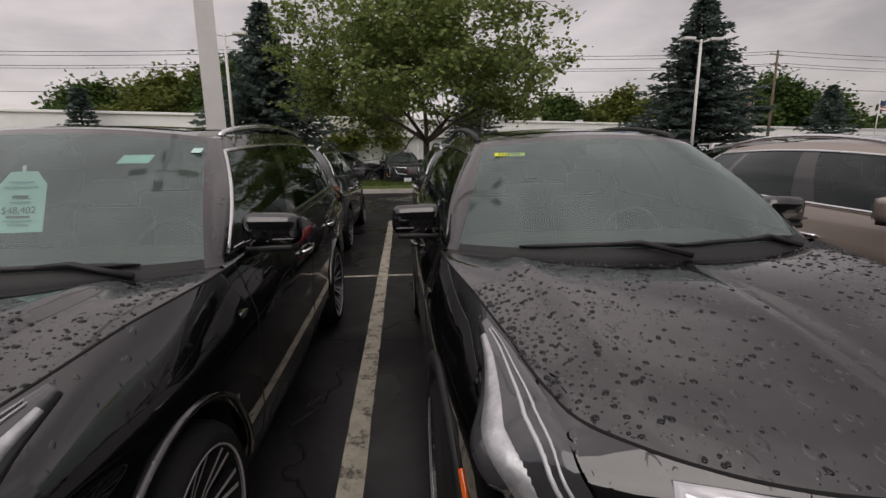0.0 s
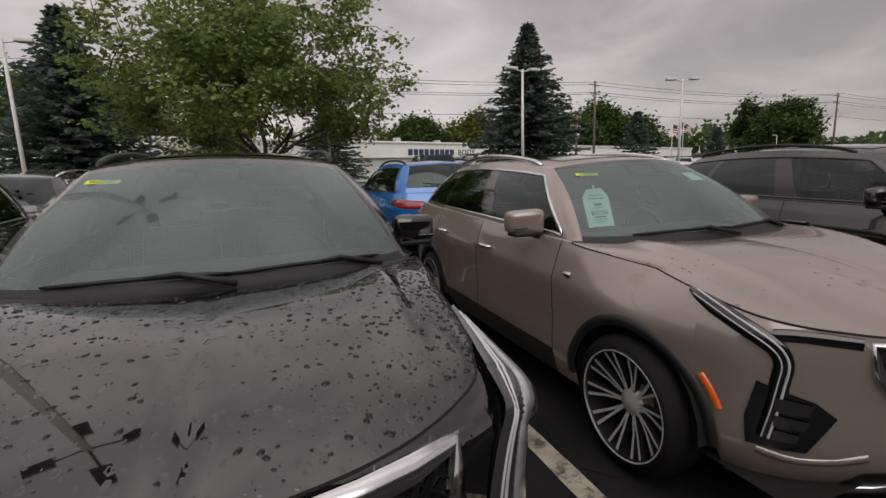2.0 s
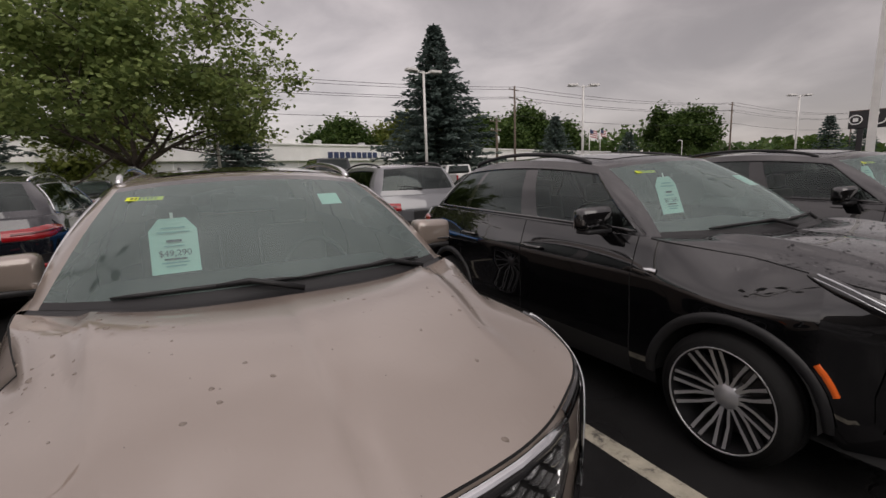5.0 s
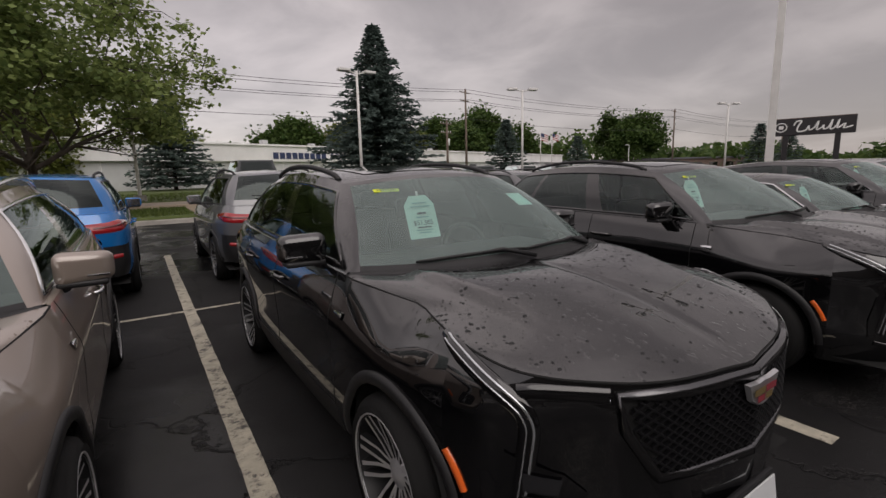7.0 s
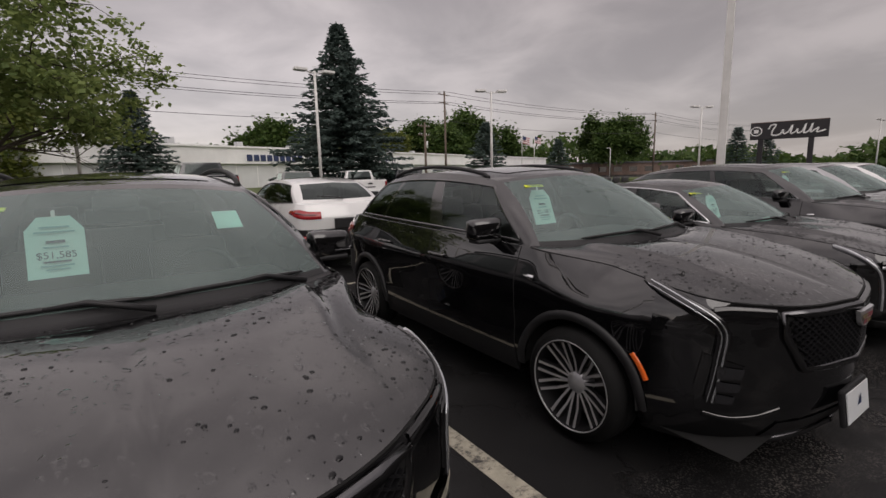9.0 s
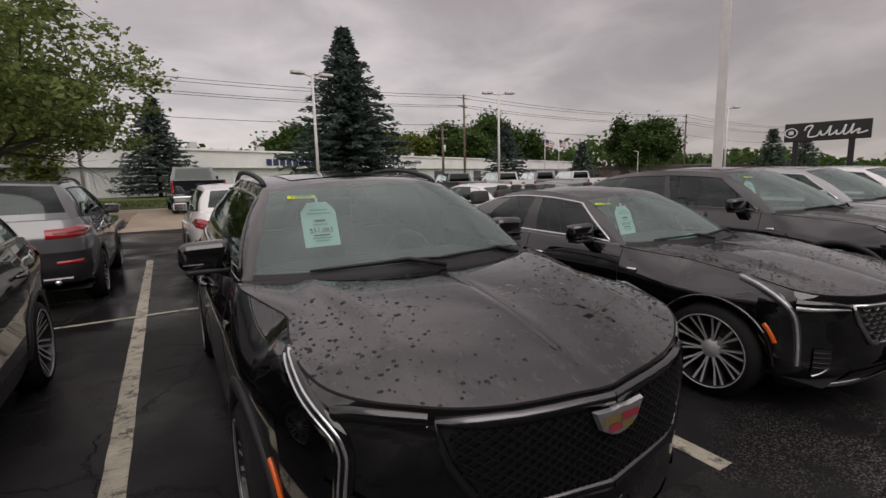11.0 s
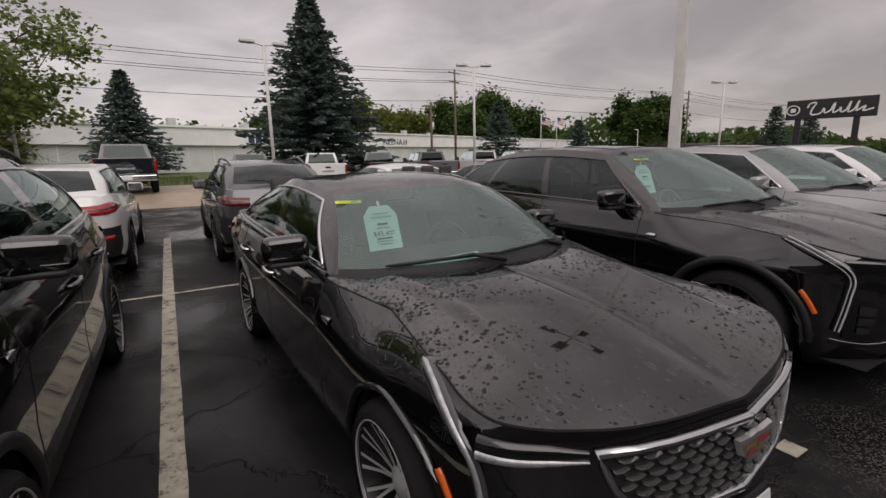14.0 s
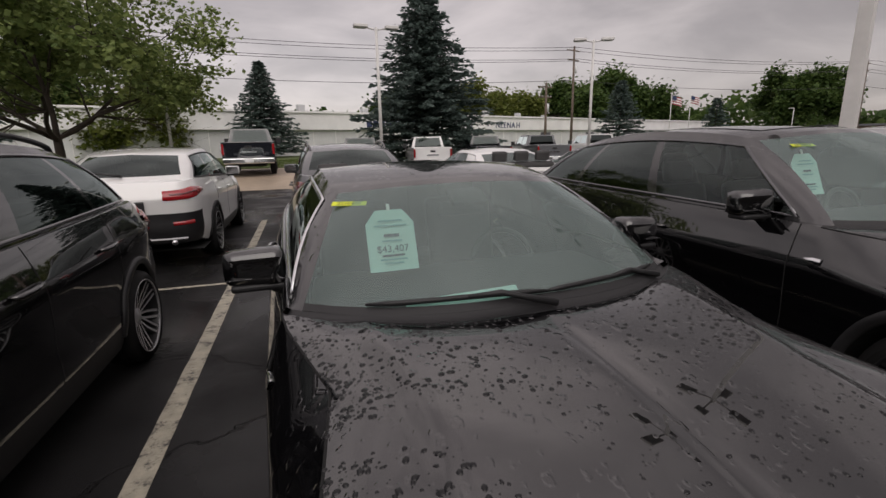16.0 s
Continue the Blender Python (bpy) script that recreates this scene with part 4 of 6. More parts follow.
        both_sides("roof_rail", tube_data(ps, 0.017, 6), trim if rails is True else rails, car)

    # ---- nose ----
    def path(ctrl, n=8):
        """Points of the nose and flank from (kind, value, q): kind x by the width, y by the distance from the nose."""
        cc = [(c.s_x(v) if kd == "x" else c.s_y(v), q) for kd, v, q in ctrl]
        d = curve_pts(cc, n)
        return [c.surf(s, min(1, q)) for s, q in d], [c.normal(s, min(0.98, q)) for s, q in d]

    def patch(poly, out, n=7):
        """A filled patch of the nose between a left and a right path of (x, q)."""
        (a0, a1) = poly
        rows_ = []
        for t in np.linspace(0, 1, n):
            la = np.array([np.interp(t, np.linspace(0, 1, len(a0)), [p[k] for p in a0]) for k in (0, 1)])
            rb = np.array([np.interp(t, np.linspace(0, 1, len(a1)), [p[k] for p in a1]) for k in (0, 1)])
            rows_.append([c.surf(c.s_x(la[0] + (rb[0] - la[0]) * u), la[1] + (rb[1] - la[1]) * u, out) for u in np.linspace(0, 1, 6)])
        return np.array(rows_).transpose(1, 0, 2)

    if face in ("v", "old", "sedan"):
        w1, w2, w3 = {"v": (0.53, 0.505, 0.41), "old": (0.55, 0.51, 0.32), "sedan": (0.56, 0.51, 0.40)}[face]
        q1, q2, q3 = {"v": (0.955, 0.79, 0.58), "old": (0.95, 0.62, 0.28), "sedan": (0.905, 0.72, 0.50)}[face]
        Gp = patch((((0, q1), (0, q2), (0, q3)), ((w1, q1), (w2, q2), (w3, q3))), 0.004)
        Gp = Gp[:, ::-1]
        centre_panel("grille_back", Gp, M_GAP, car)
        fr = [(w3 * t, q3 - 0.02 * (1 - t)) for t in np.linspace(0, 1, 5)] + [(w2 + (w3 - w2) * t, q2 + (q3 - q2) * t) for t in (0.66, 0.33, 0)] + [(w1 + (w2 - w1) * t, q1 + (q2 - q1) * t) for t in (0.5, 0)]
        tw = [1] * 8 + [0.6, 0.5] + [1.15] * 5
        topb = [(w1 * t, q1) for t in np.linspace(1, 0, 6)[1:]]
        pts, nn = [c.surf(c.s_x(x), q, 0.006) for x, q in fr + topb], [c.normal(c.s_x(x), q) for x, q in fr + topb]
        both_sides("grille_frame", strip_data(pts, nn, {"v": 0.034, "sedan": 0.022, "old": 0.06}[face], 0.014, taper=tw if face == "v" else None), grille_trim, car)
        # lattice
        datas = []

        def half_w(q):
            return np.interp(q, [q3, q2, q1], [w3, w2, w1]) - 0.015
        nrow = 8
        for r_ in range(nrow):
            q = q3 + 0.03 + (q1 - q3 - 0.07) * r_ / (nrow - 1)
            hw_ = half_w(q)
            if grille == "wings":
                n_ = int(2 * hw_ / 0.072)
                for k in range(n_):
                    xc = -hw_ + 0.036 + (2 * hw_ - 0.072) * (k / max(1, n_ - 1)) + (0.018 if r_ % 2 else -0.018)
                    xs = [xc - 0.029, xc - 0.010, xc + 0.010, xc + 0.029]
                    xs = [max(-hw_, min(hw_, x)) for x in xs]
                    ps, ns_ = [], []
                    for x, dq in zip(xs, (0.012, -0.006, -0.006, 0.012)):
                        s = c.s_x(abs(x))
                        p, nr = c.surf(s, q + dq, 0.008), c.normal(s, q)
                        sg = 1 if x >= 0 else -1
                        ps.append((p[0] * sg, p[1], p[2]))
                        ns_.append((nr[0] * sg, nr[1], nr[2]))
                    datas.append(strip_data(ps, ns_, 0.0045, 0.010))
        if grille == "mesh":
            for dirn in (1, -1):
                for k in range(-24, 25):
                    ps, ns_ = [], []
                    for t in np.linspace(0, 1, 14):
                        q = q3 + 0.02 + (q1 - q3 - 0.04) * t
                        x = k * 0.044 + dirn * (t - 0.5) * (0.46 if face == "old" else 0.34)
                        if abs(x) > half_w(q):
                            if len(ps) > 1:
                                datas.append(strip_data(ps, ns_, 0.007, 0.010))
                            ps, ns_ = [], []
                            continue
                        s = c.s_x(abs(x))
                        p, nr = c.surf(s, q, 0.006), c.normal(s, q)
                        sg = 1 if x >= 0 else -1
                        ps.append((p[0] * sg, p[1], p[2]))
                        ns_.append((nr[0] * sg, nr[1], nr[2]))
                    if len(ps) > 1:
                        datas.append(strip_data(ps, ns_, 0.007, 0.010))
        raw_mesh("grille_lattice", *merge(*datas), M_WING if grille == "wings" else M_LATTICE, car)
        # shield-shaped badge in plain colours
        s0, qb = c.s_x(0.0), q1 - (0.15 if face == "sedan" else 0.085)
        pb, nb_ = c.surf(s0, qb), c.normal(s0, qb)
        be = new("front_badge")
        be.empty_display_size = 0.02
        be.parent = car
        be.location = tuple(pb + nb_ * 0.020)
        be.rotation_euler = (math.atan2(nb_[2], -nb_[1]) * -1, 0, 0)

        def shield(sx, sz, d, nm, mt, dy):
            out_ = [(-1, 1), (-0.35, 0.86), (0, 0.95), (0.35, 0.86), (1, 1), (0.72, -0.35), (0.35, -0.85), (0, -1), (-0.35, -0.85), (-0.72, -0.35)]
            vs = [(x * sx, dy - d, z * sz) for x, z in out_] + [(x * sx * 1.06, dy + 0.006, z * sz * 1.08) for x, z in out_]
            n_ = len(out_)
            fs = [tuple(range(n_))] + [(i, i + n_, (i + 1) % n_ + n_, (i + 1) % n_) for i in range(n_)]
            raw_mesh(nm, vs, fs, mt, be)
        shield(0.100, 0.043, 0.010, "badge_frame", M_BADGEFRAME, 0)
        for k, (mt, x0, x1, z0, z1) in enumerate(((M_BADGERED, -0.050, -0.002, -0.026, -0.003), (M_BADGEGOLD, -0.074, -0.002, 0.0, 0.024), (M_BADGERED, 0.002, 0.074, 0.0, 0.024), (M_BADGEGOLD, 0.002, 0.050, -0.026, -0.003))):
            raw_mesh("badge_field", [(x0, -0.015, z0), (x1, -0.015, z0), (x1, -0.015, z1), (x0, -0.015, z1)], [(0, 1, 2, 3)], mt, be)
    # lamps
    if face == "v":
        ps, nn = path([("y", c.k_y + 0.07, 0.992), ("y", 0.45, 0.95), ("y", 0.325, 0.885), ("y", 0.282, 0.80), ("y", 0.286, 0.66), ("y", 0.297, 0.50), ("y", 0.312, 0.35)], 6)
        both_sides("lamp_housing", strip_data(ps, nn, 0.078, 0.008, taper=[0.3, 0.5, 0.65, 0.75] + [0.85] * (len(ps) - 5) + [0.7]), M_GLOSSBLACK, car)
        for off_, wd_ in ((0.014, 0.009), (-0.008, 0.005)):
            side_ = [np.cross(n, b - a) for n, a, b in zip(nn, ps[:-1], ps[1:])]
            side_ = [v / (np.linalg.norm(v) + 1e-9) for v in side_ + side_[-1:]]
            both_sides("led_strip", strip_data([p + n * 0.007 - v * off_ for p, n, v in zip(ps, nn, side_)][1:], nn[1:], wd_, 0.006), led, car)
        ps, nn = path([("y", 0.31, 0.925), ("x", 0.72, 0.945), ("x", 0.64, 0.952), ("x", w1 + 0.02, 0.95)], 5)
        both_sides("headlight", strip_data(ps, nn, 0.046, 0.004), M_GLOSSBLACK, car)
        ps2 = [p + n * 0.004 - np.array([0, 0, 0.015]) for p, n in zip(ps, nn)]
        both_sides("headlight_line", strip_data(ps2[2:], nn[2:], 0.006, 0.003), led, car)
        Gp = patch((((0.66, 0.60), (0.60, 0.52), (0.67, 0.30)), ((0.785, 0.66), (0.80, 0.44), (0.795, 0.29))), 0.006)
        both_sides("lower_lamp", panel_data(Gp[:, ::-1]), M_GLOSSBLACK, car)
        for qa, qb_, xa in ((0.585, 0.515, 0.665), (0.485, 0.43, 0.67), (0.40, 0.35, 0.69)):
            Gp = patch((((xa, qa), (xa + 0.01, qb_)), ((0.75, qa + 0.01), (0.75, qb_))), 0.014)
            both_sides("lamp_projector", panel_data(Gp[:, ::-1]), M_SMOKE, car)
        # crease of the bumper corner below the lamp
        ps, nn = path([("y", 0.33, 0.26), ("x", 0.70, 0.235), ("x", 0.60, 0.25), ("x", 0.50, 0.30)], 5)
        both_sides("bumper_crease", strip_data(ps, nn, 0.03, 0.004), body, car)
    elif face == "old":
        ps, nn = path([("y", c.k_y + 0.16, 0.97), ("y", 0.47, 0.95), ("y", 0.34, 0.925), ("y", 0.25, 0.87), ("y", 0.205, 0.70), ("y", 0.195, 0.40)])
        tp = [0.22 + 0.78 * min(1, i / 16) for i in range(len(ps))]
        both_sides("headlight", strip_data(ps, nn, 0.20, 0.010, taper=tp), M_LENSDARK, car)
        inn = [p + n * 0.009 for p, n in zip(ps, nn)]
        sh = [np.cross(n, b - a) for n, a, b in zip(nn, inn[:-1], inn[1:])]
        sh = [v / (np.linalg.norm(v) + 1e-9) for v in sh] + [np.zeros(3)]
        n_ = len(ps) - 3
        for off_, wd_, lm in ((0.034, 0.062, M_LENSDIM), (-0.045, 0.010, led), (-0.070, 0.006, led)):
            both_sides("led_strip", strip_data([p + v * off_ * t_ for p, v, t_ in zip(inn, sh, tp)][2:n_], nn[2:n_], wd_, 0.006, taper=tp[2:n_]), lm, car)
    elif face == "sedan":
        ps, nn = path([("y", c.k_y + 0.14, 0.985), ("y", c.k_y, 0.945), ("y", 0.385, 0.88), ("y", 0.315, 0.76), ("y", 0.29, 0.52), ("y", 0.285, 0.28)])
        both_sides("lamp_housing", strip_data(ps, nn, 0.05, 0.006, taper=[0.4] + [1.2] * 16 + [0.8] * (len(ps) - 17)), M_LENSDARK, car)
        both_sides("led_strip", strip_data([p + n * 0.005 for p, n in zip(ps, nn)], nn, 0.024, 0.007, taper=[0.3] + [1] * 20 + [0.7] * (len(ps) - 21)), M_LENSDIM, car)
        ps, nn = path([("y", 0.31, 0.86), ("x", 0.70, 0.885), ("x", 0.64, 0.89), ("x", w1 + 0.02, 0.89)], 5)
        both_sides("headlight", strip_data(ps, nn, 0.075, 0.008, taper=[1.1 - 0.7 * i / (len(ps) - 1) for i in range(len(ps))]), M_GLOSSBLACK, car)
        both_sides("headlight_line", strip_data([p + n * 0.008 - np.array([0, 0, 0.015]) for p, n in zip(ps, nn)], nn, 0.018, 0.005, taper=[1.5 - 1.2 * i / (len(ps) - 1) for i in range(len(ps))]), M_LENSDIM, car)
        Gp = patch((((0.66, 0.46), (0.66, 0.34), (0.70, 0.20)), ((0.75, 0.47), (0.75, 0.34), (0.75, 0.20))), 0.005)
        both_sides("air_vent", panel_data(Gp[:, ::-1]), M_BLACKTRIM, car)
        for q_ in (0.42, 0.37, 0.32, 0.27):
            ps, nn = path([("x", 0.67, q_), ("x", 0.71, q_ + 0.004), ("x", 0.75, q_ + 0.01)], 3)
            both_sides("vent_fin", strip_data(ps, nn, 0.007, 0.010), M_LATTICE, car)
        ps, nn = path([("x", 0.735, 0.17), ("x", 0.69, 0.22), ("x", 0.665, 0.27)], 3)
        both_sides("vent_trim", strip_data(ps, nn, 0.014, 0.010), M_CHROME, car)
    # lower intake and chrome lip
    if face in ("v", "old", "sedan"):
        Gp = patch((((0, 0.20), (0, 0.04)), ((0.50, 0.20), (0.56, 0.04))), 0.005)
        centre_panel("lower_intake", Gp[:, ::-1], M_BLACKTRIM, car)
        ps = [c.surf(c.s_x(x), 0.045, 0.012) for x in np.linspace(0, 0.70, 9)]
        both_sides("lower_lip", strip_data(ps, [(0, -1, 0.1)] * 9, 0.032, 0.014), M_DARKCHROME if trim is not M_CHROME else M_CHROME, car)
        if plate:
            p = c.surf(c.s_x(0), 0.24, 0.03)
            box_part("plate_holder", (0, p[1], p[2]), (0.34, 0.025, 0.18), M_BLACKTRIM, car, 0.01, Matrix.Rotation(radians(-8), 4, "X"))
            pl = box_part("dealer_plate", (0, p[1] - 0.018, p[2] + 0.002), (0.305, 0.006, 0.152), M_PLATE, car, 0.002, Matrix.Rotation(radians(-8), 4, "X"), "white dealer plate")
            raw_mesh("plate_mark", [(-0.03, p[1] - 0.0235, p[2] - 0.03), (0.05, p[1] - 0.0235, p[2] - 0.03), (0.02, p[1] - 0.0215, p[2] + 0.045)], [(0, 1, 2)], M_NAVY, car)
    # ---- tail ----
    def rpath(ctrl, n=6):
        cc = [(c.s_xr(v) if kd == "x" else c.s_y(v), q) for kd, v, q in ctrl]
        d = curve_pts(cc, n)
        return [c.surf(s, q) for s, q in d], [c.normal(s, min(0.98, q)) for s, q in d]

    if tail == "wide":
        ps, nn = rpath([("y", L - 0.42, 0.83), ("y", L - 0.16, 0.82), ("x", 0.66, 0.80), ("x", 0.44, 0.79)])
        both_sides("tail_lamp", strip_data(ps, nn, 0.14, 0.014, taper=[0.35 + 0.65 * min(1, i / 5) * (1 - 0.35 * max(0, i / len(ps) - 0.5)) for i in range(len(ps))]), tail_mat, car)
        both_sides("tail_lamp_inner", strip_data([p + n * 0.012 for p, n in zip(ps, nn)][4:-2], nn[4:-2], 0.03, 0.004), M_REDDARK, car)
    elif tail == "tall":
        ps, nn = rpath([("y", L - 0.36, 0.95), ("y", L - 0.24, 0.80), ("y", L - 0.18, 0.62), ("y", L - 0.17, 0.42)])
        both_sides("tail_lamp", strip_data(ps, nn, 0.085, 0.012), tail_mat, car)
    ps, nn = rpath([("y", L - 0.12, 0.34), ("x", 0.66, 0.335), ("x", 0.52, 0.33)], 4)
    both_sides("rear_reflector", strip_data(ps, nn, 0.05, 0.008), tail_mat, car)
    ps = [c.surf(c.s_xr(x), 0.60, 0.012) for x in np.linspace(0, 0.24, 5)]
    centre = [(-p[0], p[1], p[2]) for p in ps[:0:-1]] + [tuple(p) for p in ps]
    raw_mesh("rear_plate_recess", *strip_data(centre, [(0, 1, 0)] * len(centre), 0.17, 0.003), M_BLACKTRIM, car)
    ps = [c.surf(c.s_xr(x), 0.06, 0.012) for x in np.linspace(0, 0.66, 7)]
    both_sides("rear_skid_trim", strip_data(ps, [(0, 1, 0)] * 7, 0.07, 0.012), M_DARKCHROME, car)
    both_sides("exhaust_tip", tube_data([(0.5, L - 0.25, 0.375), (0.5, L - 0.02, 0.375)], 0.035, 10), M_CHROME, car)
    if not c.deck:
        b_, t_ = GH[gE, 2], GH[gE, 6]
        tube("rear_wiper", [tuple(b_ + np.array([0, 0.03, 0.01])), tuple(b_ + np.array([0.22, 0.025, 0.05])), tuple(b_ + np.array([0.42, 0.015, 0.06]))], [0.016, 0.01, 0.007], M_BLACKTRIM, car, 5)
    # ---- inside ----
    if detail:
        bm = bmesh.new()
        box_bm(bm, (0, c.yc + 0.52, c.zc - 0.14), (1.42, 0.62, 0.22), 0.07)
        box_bm(bm, (0.0, c.yc + 0.75, c.zc - 0.30), (1.40, 0.25, 0.3), 0.05)
        part("dashboard", bm, M_DASH, car, smooth=True)
        ring = [(0.36 + 0.185 * math.cos(a), c.yc + 0.98 + 0.06 * math.sin(a), c.zc - 0.12 + 0.175 * math.sin(a)) for a in np.linspace(0, 2 * math.pi, 25)]
        raw_mesh("steering_wheel", *merge(tube_data(ring, 0.016, 6, False), tube_data([(0.20, c.yc + 0.97, c.zc - 0.12), (0.52, c.yc + 0.97, c.zc - 0.12)], 0.022, 6)), M_DASH, car, True)
        for x in (-0.37, 0.37):
            make_seat(car, x, c.yc + 1.45, 0.42, seat)
        for x in (-0.40, 0.0, 0.40):
            make_seat(car, x, c.yc + 2.30, 0.46, seat)
    raw_mesh("cabin_floor", [(-0.78, c.yc + 0.3, 0.36), (0.78, c.yc + 0.3, 0.36), (0.78, L - 0.3, 0.36), (-0.78, L - 0.3, 0.36)], [(0, 1, 2, 3)], M_DASH, car)
    # nose to origin at the middle of the car
    for o in car.children:
        o.location = Vector(o.location) + Vector((0, -y0, 0))
    car.matrix_world = m
    return car, c, GH


M_BADGERED = mat("badge_red", (0.30, 0.035, 0.05), 0.3, coat=1.0)
M_BADGEGOLD = mat("badge_gold", (0.42, 0.30, 0.11), 0.3, metal=0.6, coat=1.0)
M_LENSDARK = mat("smoked_lens", (0.07, 0.072, 0.078), 0.1, coat=1.0, metal=0.4)
M_SMOKE = mat("dark_lamp_glass", (0.018, 0.018, 0.02), 0.12, coat=1.0)
M_PLATE = mat("white_plate", (0.68, 0.70, 0.71), 0.4, var=0.05, vscale=10)
M_REDDARK = mat("dark_red_lens", (0.10, 0.004, 0.006), 0.15, coat=1.0)


# ---- ground ----
ground = raw_mesh("ground", [(-900, -300, 0), (900, -300, 0), (900, 1500, 0), (-900, 1500, 0)], [(0, 1, 2, 3)], M_ASPHALT)
tagged(ground, "wet dark asphalt parking lot with cracks and puddles", "parking lot", kind="structure")


def slab(name, x0, x1, y0, y1, z0, z1, material, label, category="pavement", bevel=0.03):
    ob = box_part(name, ((x0 + x1) / 2, (y0 + y1) / 2, (z0 + z1) / 2), (x1 - x0, y1 - y0, z1 - z0), material, None, bevel)
    return tagged(ob, label, category, kind="structure")


def painted_line(x0, x1, y0, y1, seed):
    """A worn painted line with uneven edges, 4 mm above the asphalt."""
    rnd = random.Random(seed)
    along_y = (y1 - y0) > (x1 - x0)
    n = max(2, int(max(x1 - x0, y1 - y0) / 0.11))
    vs, fs = [], []
    for i in range(n + 1):
        t = i / n
        e0, e1 = rnd.uniform(-0.0025, 0.0025), rnd.uniform(-0.0025, 0.0025)
        if along_y:
            vs += [(x0 + e0, y0 + (y1 - y0) * t, 0.004), (x1 + e1, y0 + (y1 - y0) * t, 0.004)]
        else:
            vs += [(x0 + (x1 - x0) * t, y1 + e0, 0.0045), (x0 + (x1 - x0) * t, y0 + e1, 0.0045)]
    for i in range(n):
        fs.append((2 * i, 2 * i + 1, 2 * i + 3, 2 * i + 2))
    ob = raw_mesh("parking_line", vs, fs, M_LINE)
    return tagged(ob, "worn pale yellow painted parking line on asphalt", "parking line", "parking lines", kind="structure")


LINES = [2.74 * k for k in range(-3, 10)]
for k, x in enumerate(LINES):
    painted_line(x - 0.06, x + 0.06, 1.75, 11.85, k)
painted_line(-9, 25, 6.965, 7.035, 77)

# far side: kerbed islands, drive of tan concrete, pavement, lawn
slab("lawn", -120, 13, 28.5, 120, -0.05, 0.44, M_GRASS, "mown green lawn before the white building", "lawn")
slab("lawn", 13.0, 75, 38, 90, -0.05, 0.40, M_GRASS, "mown green lawn behind parked pickups", "lawn")
slab("pavement", -120, 13, 25.2, 28.4, -0.05, 0.40, M_CONC, "tan wet concrete pavement", "pavement")


def apron():
    """Drive of tan concrete that climbs from the lot."""
    ys = ((19.4, 0.01), (20.2, 0.10), (21.6, 0.36), (23.0, 0.41), (25.2, 0.41))
    vs = []
    for i, (y, z) in enumerate(ys):
        w = 0.5 * (1 - i / 4) ** 2
        vs += [(7.6 - w, y, z), (12.2 + w, y, z), (12.2 + w, y, -0.1), (7.6 - w, y, -0.1)]
    fs = []
    for i in range(4):
        for k in range(4):
            fs.append((i * 4 + k, i * 4 + (k + 1) % 4, i * 4 + 4 + (k + 1) % 4, i * 4 + 4 + k))
    fs += [(3, 2, 1, 0), (16, 17, 18, 19)]
    tagged(raw_mesh("pavement", vs, fs, M_CONC), "tan wet concrete drive ramp", "pavement", kind="structure")


apron()
for x0, x1 in ((-40, 7.0), (12.8, 15.5)):
    slab("kerb", x0, x1, 19.6, 25.1, -0.05, 0.16, M_KERB, "worn concrete kerb round a planted island", "kerb", 0.04)
    slab("lawn", x0 + 0.18, x1 - 0.18, 19.8, 25.1, 0.10, 0.26, M_GRASS, "grass on a kerbed parking island", "lawn", 0.06)
rnd = random.Random(5)
vs, fs = [], []
for x0, x1, y0, y1, z, n in ((-4, 6.8, 19.9, 25.0, 0.26, 6000), (13.0, 15.3, 19.9, 25.0, 0.26, 2000), (-10, 12.9, 28.6, 44, 0.44, 9000)):
    for _ in range(n):
        x, y, a, h = rnd.uniform(x0, x1), rnd.uniform(y0, y1), rnd.uniform(0, 6.28), rnd.uniform(0.05, 0.13)
        o = len(vs)
        vs += [(x - 0.03 * math.cos(a), y - 0.03 * math.sin(a), z - 0.01), (x + 0.03 * math.cos(a), y + 0.03 * math.sin(a), z - 0.01), (x + rnd.uniform(-0.05, 0.05), y + rnd.uniform(-0.05, 0.05), z + h)]
        fs.append((o, o + 1, o + 2))
M_BLADE = leaf_mat("grass_blades", (0.06, 0.09, 0.02), (0.13, 0.17, 0.045))
tagged(raw_mesh("grass", vs, fs, M_BLADE), "short uneven green grass blades", "grass", kind="stuff")


